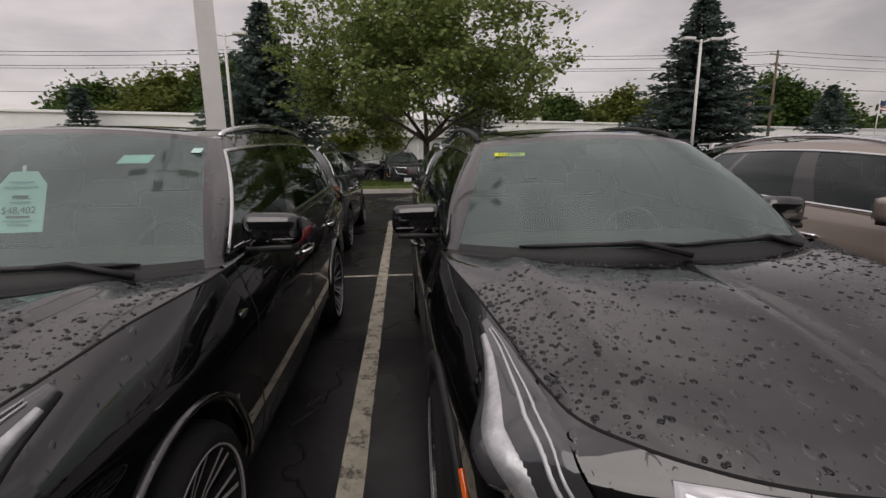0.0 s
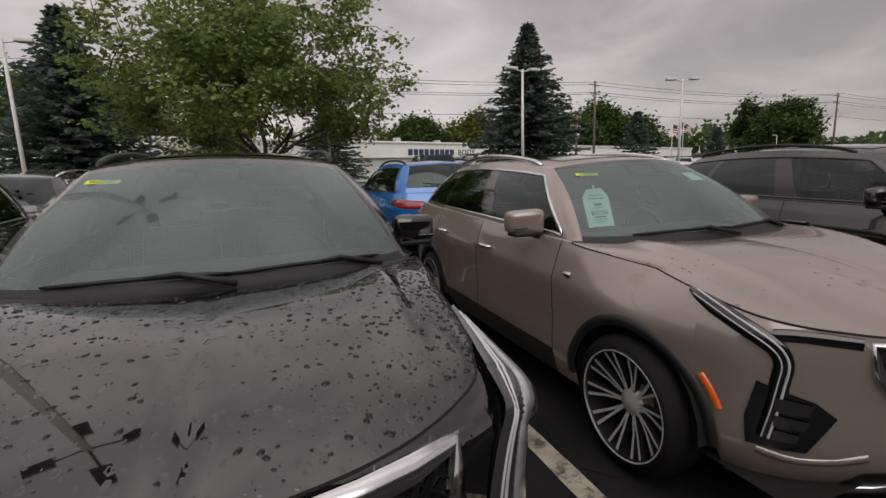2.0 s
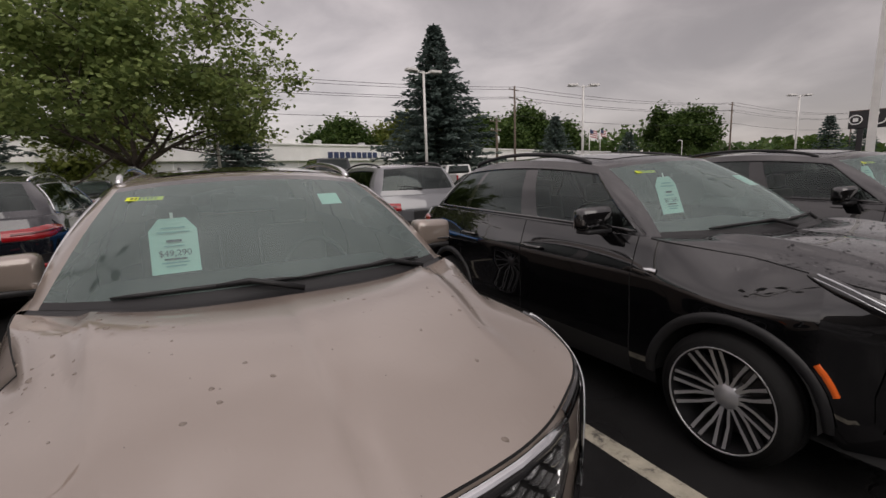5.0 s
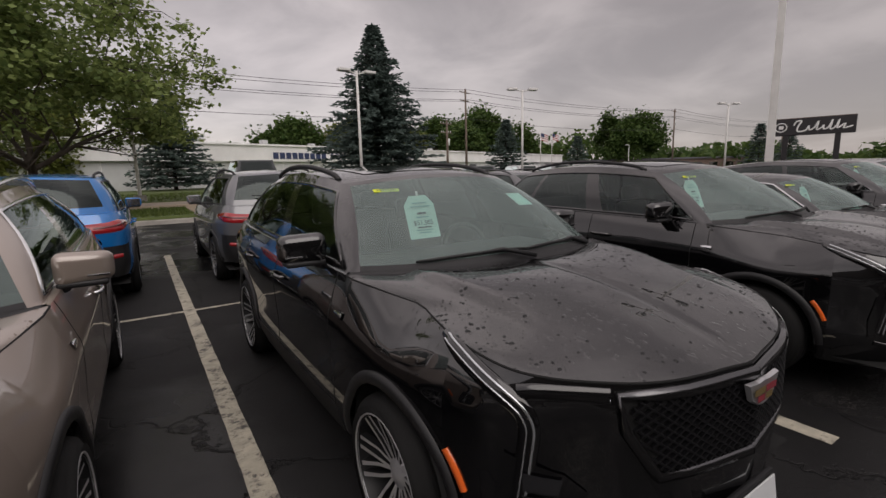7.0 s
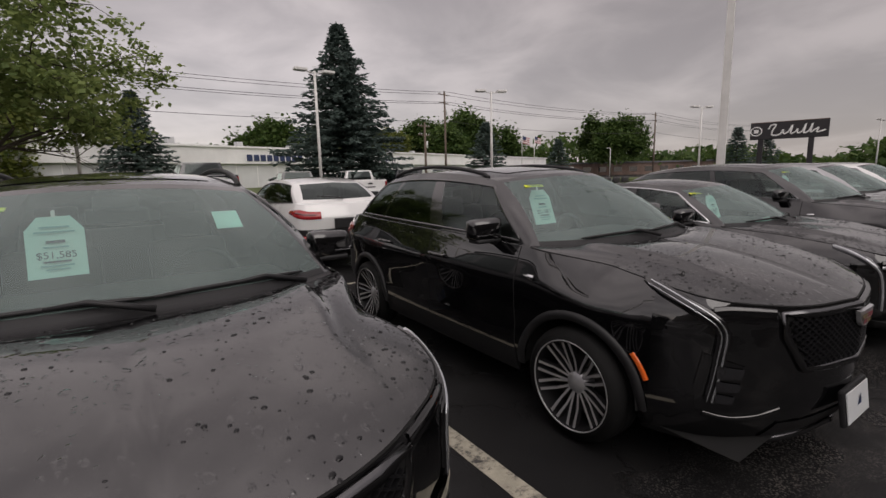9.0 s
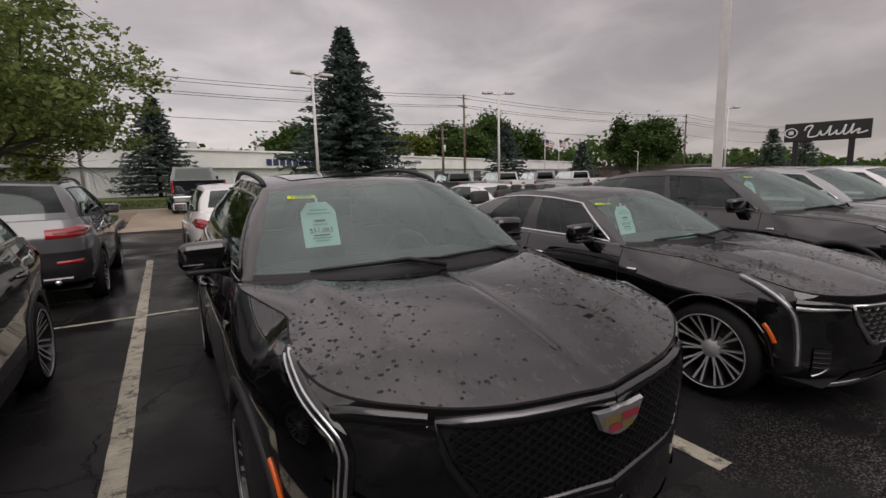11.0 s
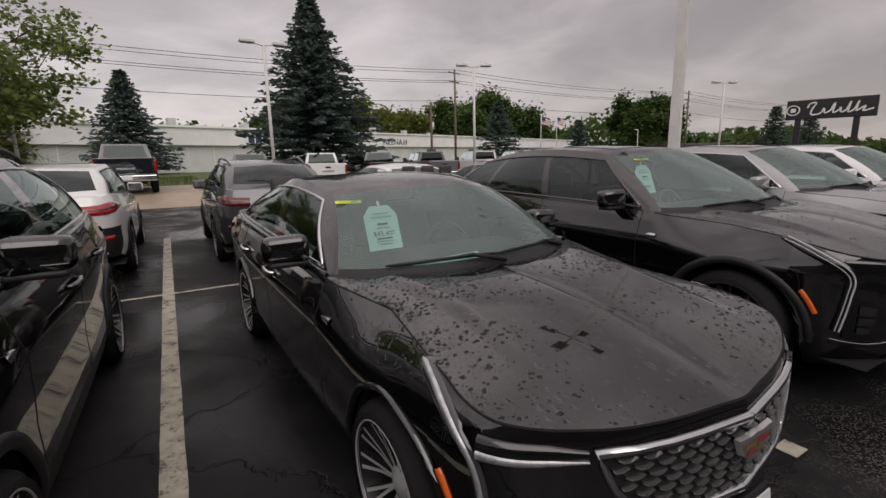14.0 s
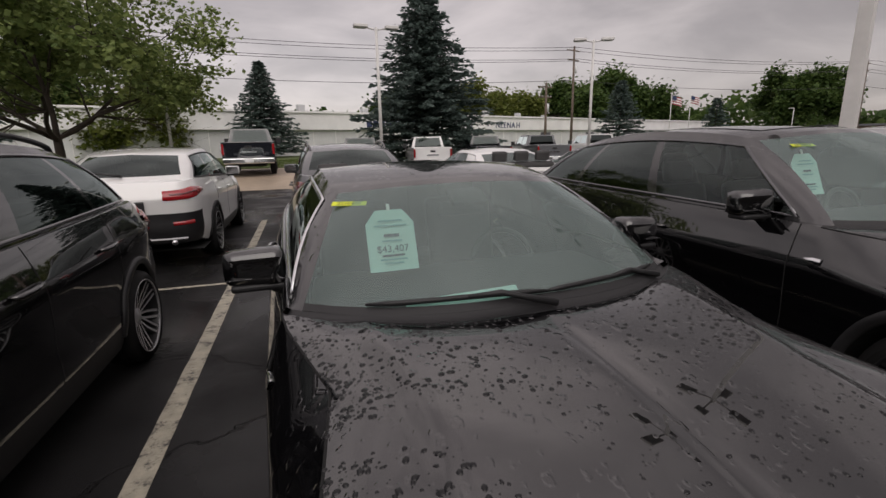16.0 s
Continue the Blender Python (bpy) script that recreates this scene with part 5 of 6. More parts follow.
# ---- white building ----
def build_hall():
    h = thing("white_hall", "long low white metal commercial building with navy letters", "building", m=pose(*HALL))
    x0, x1, D = -60, 97, 30
    xm, Wd = (x0 + x1) / 2, x1 - x0
    box_part("wall", (xm, D / 2, 1.6), (Wd, D, 3.2), M_WALLGREY, h, 0.02)
    box_part("fascia", (xm, D / 2 - 0.3, 4.1), (Wd + 0.4, D + 0.6, 2.0), M_WALLWHITE, h, 0.05)
    box_part("parapet_cap", (xm, D / 2 - 0.3, 5.2), (Wd + 0.9, D + 1.1, 0.24), M_WALLWHITE, h, 0.04)
    box_part("roof", (xm, D / 2 + 1, 5.4), (Wd - 2, D - 2, 0.3), M_ROOFDARK, h, 0.05)
    for k in range(52):
        box_part("wall_rib", (x0 + 1.5 + 3 * k, -0.02, 1.6), (0.10, 0.06, 3.1), M_WALLWHITE, h, 0.01)
    for k in range(5):
        box_part("door", (36 + 13 * k, -0.05, 1.35), (2.6, 0.08, 2.7), M_ROOFDARK, h, 0.01)
    for k in range(9):
        box_part("roof_vent", (-40 + 11.0 * k, 5 + (k % 3) * 3, 6.0), (0.9, 0.9, 1.1), M_WALLGREY, h, 0.05)
    return h


HALL = (20.6, 65.7, 0.4, 0, 0, 20)
hall = build_hall()


def text_ob(name, body, size, material, parent, m, extrude=0.0, align="LEFT", width=1.0):
    cu = bpy.data.curves.new(name, "FONT")
    cu.body, cu.size, cu.extrude, cu.align_x, cu.align_y = body, size, extrude, align, "BOTTOM_BASELINE"
    cu.space_character = width
    ob = new(name + "_curve", cu)
    dg = bpy.context.evaluated_depsgraph_get()
    me = bpy.data.meshes.new_from_object(ob.evaluated_get(dg))
    bpy.data.objects.remove(ob)
    me.materials.clear()
    me.materials.append(material)
    t = new(name, me)
    if parent is not None:
        t.parent = parent
    t.matrix_local = m
    return t


# ---- lamp poles ----
def lamp_pole(x, y, height, heads, label, arm=0.75, radius=0.075, turn=0, square=False, base=True):
    p = thing("street_lamp", label, "street lamp", "car park lamps", pose(x, y, 0, 0, 0, turn))
    if base:
        bm = bmesh.new()
        bmesh.ops.create_cone(bm, cap_ends=True, segments=20, radius1=0.30, radius2=0.29, depth=0.75, matrix=Matrix.Translation((0, 0, 0.375)))
        part("base", bm, M_KERB, p, "round concrete foot")
    bm = bmesh.new()
    bmesh.ops.create_cone(bm, cap_ends=True, segments=4 if square else 16, radius1=radius * 1.25, radius2=radius * 0.85, depth=height, matrix=Matrix.Translation((0, 0, height / 2)) @ Matrix.Rotation(radians(45), 4, "Z"))
    part("pole", bm, M_WHITEPOLE, p, smooth=not square)
    for k in range(heads):
        a = 2 * math.pi * k / heads
        d = Vector((math.cos(a), math.sin(a), 0))
        tube("arm", [(0, 0, height - 0.12), tuple(d * arm * 0.6 + Vector((0, 0, height - 0.04)))], 0.035, M_WHITEPOLE, p, 8)
        bm = bmesh.new()
        box_bm(bm, d * (arm * 0.6 + 0.32) + Vector((0, 0, height + 0.02)), (0.66, 0.42, 0.14), 0.03, Matrix.Rotation(a, 4, "Z"))
        head = part("lamp_head", bm, M_WHITEPOLE, p)
        bm = bmesh.new()
        box_bm(bm, d * (arm * 0.6 + 0.34) + Vector((0, 0, height - 0.055)), (0.50, 0.32, 0.03), 0.01, Matrix.Rotation(a, 4, "Z"))
        part("lamp_lens", bm, M_LAMPLENS, p)
    return p


lamp_pole(-1.87, 7.2, 9.2, 4, "tall square white lamp pole with four heads beside parked cars", 1.1, 0.125, 20, True, False)
lamp_pole(20.88, 7.27, 9.2, 4, "tall square white lamp pole with four heads beside parked cars", 1.1, 0.125, 20, True, False)
lamp_pole(-8.4, 27.0, 7.5, 2, "white twin-headed lamp pole behind the cars", turn=4)
lamp_pole(15.85, 25.6, 7.1, 2, "white twin-headed lamp pole before a blue spruce", turn=4)
lamp_pole(28.2, 25.7, 7.05, 2, "white twin-headed lamp pole on the far drive", turn=-20)
lamp_pole(50.7, 22.8, 7.0, 2, "white twin-headed lamp pole far along the lot", turn=-20)
lamp_pole(5.2, 30.0, 5.6, 1, "slim grey lamp pole under the locust tree", turn=170)
lamp_pole(96.8, 65.2, 6.4, 1, "slim white post far off", turn=180, base=False)
lamp_pole(80, 17, 6.6, 2, "white twin-headed lamp pole far along the road", turn=0)


# ---- utility poles and cables ----
def utility_pole(x, y, h, turn, label):
    p = thing("utility_pole", label, "utility pole", "utility poles", pose(x, y, 0, 0, 0, turn))
    tube("pole", [(0, 0, -0.1), (0.05, 0, h * 0.5), (0, 0, h)], [0.20, 0.17, 0.13], M_WOODPOLE, p, 8)
    for z, w in ((h - 0.5, 2.6), (h - 1.7, 2.4)):
        box_part("crossarm", (0, 0.15, z), (w, 0.12, 0.14), M_WOODPOLE, p, 0.02)
        for k in (-1, -0.5, 0.5, 1):
            bm = bmesh.new()
            bmesh.ops.create_cone(bm, cap_ends=True, segments=8, radius1=0.05, radius2=0.03, depth=0.2, matrix=Matrix.Translation((k * w * 0.45, 0.15, z + 0.16)))
            part("insulator", bm, M_WALLGREY, p)
    tube("transformer", [(0.3, 0, h - 3.4), (0.3, 0, h - 2.5)], 0.22, M_WALLGREY, p, 10)
    return p


utility_pole(48.3, 59.8, 13.9, 20, "weathered wooden utility pole with two crossarms")
utility_pole(106.0, 60.5, 14.0, 10, "weathered wooden utility pole with two crossarms far off")
utility_pole(-10.0, 59.5, 13.9, 20, "weathered wooden utility pole behind the trees")
utility_pole(41.6, 55.1, 8.6, 20, "short wooden pole carrying a street light arm")
post = tube("wooden_post", [(-3.3, 63.0, -0.1), (-3.3, 63.0, 4.5), (-3.25, 63.0, 8.8)], [0.22, 0.19, 0.15], M_WOODPOLE, None, 8)
tagged(post, "short weathered wooden post standing on the lawn", "post")
utility_pole(165, 62, 14, 0, "weathered wooden utility pole far along the road")


def cable(a, b, sag, r=0.03):
    pts = [tuple(Vector(a).lerp(Vector(b), t) - Vector((0, 0, sag * 4 * t * (1 - t)))) for t in np.linspace(0, 1, 15)]
    ob = tube("cable", pts, r, M_CABLE, None, 4)
    tagged(ob, "thin dark overhead power cable", "cable", "overhead cables")


for dz, dy in ((13.6, -1.0), (13.6, 1.0), (12.2, -0.8), (12.2, 0.8), (9.6, 0.0)):
    cable((-70, 59 + dy, dz), (-10, 59.5 + dy, dz), 0.7)
    cable((-10, 59.5 + dy, dz), (48.3, 59.8 + dy, dz), 0.8)
    cable((48.3, 59.8 + dy, dz), (106, 60.5 + dy, dz + 0.1), 0.9)
    cable((106, 60.5 + dy, dz + 0.1), (165, 62 + dy, dz), 0.9)


# ---- trees ----
def spruce(x, y, h, r, seed, label, fine=1.0, skirt=0.9):
    rnd = random.Random(seed)
    t = thing("spruce_tree", label, "tree", "spruces", pose(x, y, 0, 0, 0, rnd.uniform(0, 360)))
    tube("trunk", [(0, 0, -0.1), (0.03, 0.02, h * 0.5), (0, 0, h * 0.97)], [0.022 * h, 0.013 * h, 0.004 * h], M_BARK, t, 8)
    vs, fs, bv, bf = [], [], [], []
    z = skirt
    while z < h - 0.15:
        f = (z - skirt) / (h - skirt)
        rad = r * ((1 - f) ** 1.05) * (1.0 if f > 0.06 else 0.8) + 0.10
        n = max(5, int((7 + 11 * (1 - f)) * min(1, fine + 0.2)))
        a0 = rnd.uniform(0, 6.28)
        for k in range(n):
            a = a0 + 2 * math.pi * k / n + rnd.uniform(-0.25, 0.25)
            ln = rad * rnd.choice((rnd.uniform(0.55, 0.85), rnd.uniform(0.85, 1.15)))
            droop = rnd.uniform(0.05, 0.22) * (1 - f) + 0.02
            d, side = Vector((math.cos(a), math.sin(a), 0)), Vector((-math.sin(a), math.cos(a), 0))
            m = max(3, int(ln / (0.24 / fine)))
            prev = None
            for i in range(1, m + 1):
                u = i / m
                p = d * (ln * u) + Vector((0, 0, z + 0.10 * ln * u - droop * ln * u * u + 0.12 * ln * max(0, u - 0.75)))
                # a fan of needle sprays on each side of the twig
                w = (0.14 + 0.28 * (1 - u)) * (0.25 + 0.75 * (1 - f)) * min(1.0, 0.5 + 0.2 * r)
                for sg in (-1, 1, -0.45, 0.45, 0):
                    q = p + side * (sg * w * rnd.uniform(0.4, 1.3)) + d * rnd.uniform(-0.10, 0.14) + Vector((0, 0, rnd.uniform(-0.10, 0.05) - 0.05 * abs(sg)))
                    s1 = rnd.uniform(0.13, 0.24) / fine ** 0.5
                    o = len(vs)
                    e1 = (d * rnd.uniform(0.6, 1) + side * sg * rnd.uniform(0.2, 1.1) + Vector((0, 0, rnd.uniform(-0.5, 0.25)))).normalized() * s1 * 1.7
                    e2 = (side * rnd.uniform(0.5, 1) + Vector((0, 0, rnd.uniform(-0.7, 0.7)))).normalized() * s1 * 0.55
                    vs += [tuple(q - e2 * 0.6), tuple(q + e1 * 0.5 - e2), tuple(q + e1), tuple(q + e1 * 0.5 + e2), tuple(q + e2 * 0.6)]
                    fs.append((o, o + 1, o + 2, o + 3, o + 4))
            bvs, bfs = tube_data([(0, 0, z), tuple(d * ln * 0.85 + Vector((0, 0, z + 0.08 * ln - droop * ln * 0.7)))], [0.02 + 0.012 * (1 - f), 0.008], 3, False)
            o = len(bv)
            bv += bvs
            bf += [tuple(i + o for i in g) for g in bfs]
        z += (0.18 + 0.20 * (1 - f)) / fine ** 0.7
    tagged(raw_mesh("bough", bv, bf, M_BARK, t), kind="stuff")
    tagged(raw_mesh("crown", vs, fs, M_NEEDLE, t), kind="stuff")
    return t


def limb(rnd, p, d, length, r, depth, segs, tips):
    """One limb, bending as it goes, then its children."""
    pts, rad = [p], [r]
    n = 4
    for i in range(n):
        d = (d + Vector((rnd.uniform(-1, 1), rnd.uniform(-1, 1), rnd.uniform(-0.5, 0.6))) * 0.16).normalized()
        p = p + d * (length / n)
        pts.append(p)
        rad.append(r * (1 - 0.45 * (i + 1) / n))
    segs.append((pts, rad))
    if depth == 0:
        tips.append((p, d))
        tips.append((pts[2], d))
        return
    for k in range(3 if depth > 1 else 4):
        a = rnd.uniform(0, 6.28)
        side = d.cross(Vector((math.cos(a), math.sin(a), 0.3))).normalized()
        nd = (d * rnd.uniform(0.45, 0.9) + side * rnd.uniform(0.5, 0.95) + Vector((0, 0, 0.10))).normalized()
        limb(rnd, pts[rnd.choice((2, 3, 4, 4))], nd, length * rnd.uniform(0.62, 0.82), rad[-1] * rnd.uniform(0.6, 0.85), depth - 1, segs, tips)


def leaf_tree(name, x, y, h, spread, trunk_h, seed, label, material, leaf=0.15, per_tip=80, depth=3, stems=4, group="broadleaf trees", clump=0.9, flat=0.7, bole=0.016, reach=0.36, low=0.0, dome=None, fill=0):
    rnd = random.Random(seed)
    t = thing(name, label, "tree", group, pose(x, y, 0))
    segs, tips = [], []
    r0 = bole * h
    lean = Vector((rnd.uniform(-0.05, 0.05), rnd.uniform(-0.05, 0.05), 1)).normalized()
    segs.append(([Vector((0, 0, -0.1)), Vector((0, 0, 0.25)), lean * trunk_h * 0.6, lean * trunk_h], [r0 * 1.5, r0 * 1.15, r0, r0 * 0.9]))
    for k in range(stems):
        a = 2 * math.pi * k / stems + rnd.uniform(-0.4, 0.4)
        out = rnd.uniform(0.5, 0.95) * spread
        d = Vector((math.cos(a) * out, math.sin(a) * out, rnd.uniform(0.55, 1.0))).normalized()
        limb(rnd, lean * trunk_h * rnd.uniform(0.85, 1.0), d, (h - trunk_h) * reach * rnd.uniform(0.9, 1.15), r0 * 0.62, depth, segs, tips)
    limb(rnd, lean * trunk_h, Vector((0.05, 0.0, 1)), (h - trunk_h) * 0.36, r0 * 0.7, depth, segs, tips)
    if dome:
        rx, zc, rz = dome
        inside = lambda p: (p.x ** 2 + p.y ** 2) / rx ** 2 + ((p.z - zc) / rz) ** 2 < 1
        tips = [t_ for t_ in tips if inside(t_[0])]
        segs = segs[:1] + [s_ for s_ in segs[1:] if inside(s_[0][-1]) or s_[0][0].z < trunk_h * 1.3]
        joints = [p_ for pts_, _ in segs[1:] for p_ in pts_]
        # twigs that fill the dome between the limbs, in uneven clumps
        while fill:
            a_, u_, w_ = rnd.uniform(0, 6.28), rnd.uniform(-0.62, 0.97), rnd.random() ** 0.33
            f_ = math.sqrt(1 - u_ * u_) * w_
            p = Vector((rx * f_ * math.cos(a_), rx * f_ * math.sin(a_), zc + rz * u_ * w_))
            if p.z < low + 0.5 * noise.noise(p * 0.4) or w_ < 0.45 or noise.noise(p * 0.42 + Vector((seed, 0, 0))) < 0.0:
                continue
            q = min(joints, key=lambda j_: (j_ - p).length_squared)
            mid = q.lerp(p, 0.55) + Vector((0, 0, 0.12 * (p - q).length))
            segs.append(([q, mid, p], [0.022, 0.016, 0.007]))
            tips.append((p, (p - mid).normalized()))
            joints.append(p)
            fill -= 1
    bv, bf = [], []
    for pts, rad in segs:
        v, f = tube_data(pts, rad, 6, False)
        o = len(bv)
        bv += v
        bf += [tuple(i + o for i in g) for g in f]
    raw_mesh("trunk", bv, bf, M_BARK, t, True)
    vs, fs = [], []
    for p, d in tips:
        if p.z < low:
            continue
        for _ in range(per_tip):
            g = Vector((rnd.gauss(0, 1), rnd.gauss(0, 1), rnd.gauss(0, flat))) * clump * 0.45
            q = p + g - Vector((0, 0, 0.18 * rnd.random()))
            s = leaf * rnd.uniform(0.6, 1.25)
            a = Vector((rnd.uniform(-1, 1), rnd.uniform(-1, 1), rnd.uniform(-0.8, 0.4))).normalized() * s
            b = a.cross(Vector((rnd.uniform(-1, 1), rnd.uniform(-1, 1), 1.2))).normalized() * s * 0.45
            o = len(vs)
            vs += [tuple(q), tuple(q + a * 0.5 + b), tuple(q + a), tuple(q + a * 0.5 - b)]
            fs.append((o, o + 1, o + 2, o + 3))
    tagged(raw_mesh("crown", vs, fs, material, t), kind="stuff")
    return t


leaf_tree("locust_tree", 1.6, 26.4, 11.5, 1.9, 2.2, 11, "broad honey locust with forked dark trunk and airy green crown", M_LEAF, 0.23, 58, 3, 6, clump=0.86, flat=0.42, reach=0.42, low=3.3, dome=(7.7, 6.1, 5.0), fill=300)
spruce(19.8, 31.6, 11.7, 5.2, 2, "tall dense blue spruce beside the car park")
spruce(-8.2, 33.2, 10.9, 5.4, 3, "tall dark blue spruce at the edge of the lot")
spruce(8.4, 55.0, 10.2, 4.6, 4, "young blue spruce on the lawn before the hall", 0.8, 1.1)
spruce(54.8, 58.0, 9.6, 4.6, 5, "blue spruce before the white hall", 0.7)
spruce(73.0, 59.2, 7.7, 3.0, 6, "small dark spruce near flag poles", 0.6)
spruce(87.3, 35.3, 8.0, 2.6, 7, "slim spruce beside the dark road sign", 0.6)
spruce(100, 36, 8.0, 3.0, 8, "spruce behind the dark road sign", 0.6)
spruce(-27, 45, 7.5, 2.6, 9, "small dark spruce at the lot's edge", 0.6)
leaf_tree("far_tree", 133.6, 91.3, 19.5, 0.8, 4, 21, "tall rounded green tree far off", M_LEAFFAR, 0.9, 46, 3, 5, clump=2.2, flat=0.9)
leaf_tree("far_tree", 108, 128, 25, 1.1, 4, 22, "large dark green tree mass behind the hall", M_LEAFFAR, 1.1, 50, 3, 6, clump=3.0, flat=0.9)
leaf_tree("far_tree", 90, 125, 22, 1.1, 4, 23, "large dark green tree behind the hall", M_LEAFFAR, 1.1, 50, 3, 6, clump=3.0, flat=0.9)
leaf_tree("far_tree", 52, 112, 17, 1.1, 3, 24, "yellowish green tree behind the hall", M_LEAFYEL, 0.9, 45, 3, 5, clump=2.4, flat=0.9)
leaf_tree("far_tree", 66, 118, 17, 1.2, 3, 25, "yellowish green tree behind the hall roof", M_LEAFYEL, 0.9, 45, 3, 5, clump=2.4, flat=0.9)
leaf_tree("far_tree", 36, 112, 16, 1.1, 3, 26, "green tree behind the hall roof", M_LEAFFAR, 0.9, 45, 3, 5, clump=2.4, flat=0.9)
leaf_tree("far_tree", -26, 62, 13, 1.1, 3, 27, "yellow-green tree at the lot's far edge", M_LEAFYEL, 0.5, 60, 3, 5, clump=1.8, flat=0.9)
leaf_tree("far_tree", -16, 58, 13.5, 1.1, 3, 28, "dark green tree at the lot's far edge", M_LEAFFAR, 0.5, 60, 3, 5, clump=1.8, flat=0.9)
leaf_tree("far_tree", -4, 60, 11, 1.1, 3, 29, "yellow-green tree behind the locust", M_LEAFYEL, 0.5, 60, 3, 5, clump=1.8, flat=0.9)
leaf_tree("far_tree", -38, 66, 12, 1.1, 3, 30, "green tree at the lot's far edge", M_LEAFFAR, 0.5, 60, 3, 5, clump=1.8, flat=0.9)


def far_wood():
    """Low tree line on the horizon, many clumps of leaves."""
    rnd = random.Random(9)
    vs, fs = [], []
    for _ in range(900):
        a = rnd.uniform(-1.2, 1.45)
        dist = rnd.uniform(170, 230)
        x, y = 6 + math.sin(a) * dist, math.cos(a) * dist
        h = rnd.uniform(6, 11) * (1.0 + 0.4 * math.sin(a * 9) + 0.3 * math.sin(a * 23))
        for _ in range(26):
            p = Vector((x + rnd.gauss(0, 3.2), y + rnd.gauss(0, 3.2), max(0.3, h * rnd.random() ** 0.6)))
            s = rnd.uniform(0.7, 1.6)
            e1 = Vector((rnd.uniform(-1, 1), rnd.uniform(-1, 1), rnd.uniform(-1, 1))).normalized() * s
            e2 = e1.cross(Vector((rnd.uniform(-1, 1), rnd.uniform(-1, 1), 1))).normalized() * s * 0.7
            o = len(vs)
            vs += [tuple(p - e1), tuple(p + e2), tuple(p + e1), tuple(p - e2)]
            fs.append((o, o + 1, o + 2, o + 3))
    tagged(raw_mesh("far_wood", vs, fs, M_LEAFFAR), "distant line of green trees on the horizon", "woods", kind="stuff")


far_wood()


# ---- road sign ----
def road_sign():
    s = thing("road_sign", "large dark dealer sign with white script on two dark posts", "sign", m=pose(71.6, 23.2, 0, 0, 0, -72))
    box_part("sign_panel", (0, 0, 5.75), (7.4, 0.6, 2.0), M_SIGN, s, 0.06)
    box_part("sign_border", (0, -0.31, 6.72), (7.2, 0.03, 0.06), M_BROWNWALL, s)
    for x in (-2.6, 2.2):
        box_part("post", (x, 0, 2.4), (0.55, 0.45, 4.8), M_SIGN, s, 0.04)
    # round emblem and a script-like flourish as plain shapes
    ring = [(-3.1 + 0.55 * math.cos(a), -0.34, 5.72 + 0.5 * math.sin(a)) for a in np.linspace(0, 2 * math.pi, 25)]
    raw_mesh("emblem", *tube_data(ring, 0.06, 5), M_SIGNWHITE, s)
    box_part("emblem_field", (-3.1, -0.33, 5.72), (0.45, 0.03, 0.4), M_SIGNWHITE, s, 0.01)
    wave = [(-1.9, 5.9), (-1.7, 6.3), (-1.2, 6.35), (-1.5, 5.7), (-1.5, 5.2), (-0.8, 5.25), (-0.5, 5.75), (-0.4, 5.3), (0.0, 5.5), (0.35, 6.25), (0.25, 5.3), (0.7, 5.5), (0.85, 5.75), (0.9, 5.3), (1.3, 5.5), (1.6, 6.3), (1.45, 5.3), (1.9, 5.5), (2.2, 6.3), (2.05, 5.35), (2.45, 5.6), (2.75, 5.75), (2.6, 5.3), (3.1, 5.4), (3.4, 5.5)]
    pts = [(p[0], -0.34, p[1]) for p in curve_pts(wave, 5)]
    raw_mesh("script_mark", *tube_data(pts, 0.085, 5), M_SIGNWHITE, s)


road_sign()
far_b = thing("far_building", "low brown brick building far along the road", "building", m=pose(150, 95, 0, 0, 0, -35))
box_part("wall", (0, 0, 1.9), (60, 14, 3.8), M_BROWNWALL, far_b, 0.05)
box_part("roof", (0, 0, 4.0), (61, 15, 0.5), M_ROOFDARK, far_b, 0.05)
for k in range(12):
    box_part("window", (-27 + 5 * k, -7.02, 1.9), (2.6, 0.08, 1.6), M_GLOSSBLACK, far_b)


# ---- flags ----
def flag(x, y, h, label):
    f = thing("flag_pole", label, "flag pole", "flag poles", pose(x, y, 0))
    tube("pole", [(0, 0, 0), (0, 0, h)], 0.07, M_WHITEPOLE, f, 8)
    for k in range(7):
        vs, fs = [], []
        for i in range(7):
            u = i / 6
            yy = 0.15 * math.sin(u * 7)
            for z in (0, 1):
                vs.append((0.08 + u * 2.2, yy, h - 0.3 - u * 0.5 - (k + z) * 0.19))
        fs = [(2 * i, 2 * i + 1, 2 * i + 3, 2 * i + 2) for i in range(6)]
        raw_mesh("stripe", vs, fs, M_BADGERED if k % 2 == 0 else M_SIGNWHITE, f)
    raw_mesh("canton", [(0.09, -0.03, h - 0.29), (0.95, -0.1, h - 0.5), (0.95, -0.1, h - 1.15), (0.09, -0.03, h - 0.95)], [(0, 1, 2, 3)], M_NAVY, f)


flag(72.1, 67.6, 8.9, "white pole with a striped red and white flag")
flag(86.2, 78.0, 10.0, "tall white pole with a striped red and white flag")


# unseen dark wall added behind the walk; closes the lot, darkens nose reflections
M_UNSEENWALL = mat("dark_unseen_wall", (0.055, 0.048, 0.043), 0.5, var=0.2, vscale=0.6)
back_wall = box_part("unseen_south_wall", (10, -14, 3.9), (150, 0.4, 7.8), M_UNSEENWALL, None, 0.02)
tagged(back_wall, "plain dark unseen wall added to close the lot and darken reflections", "wall", kind="structure")


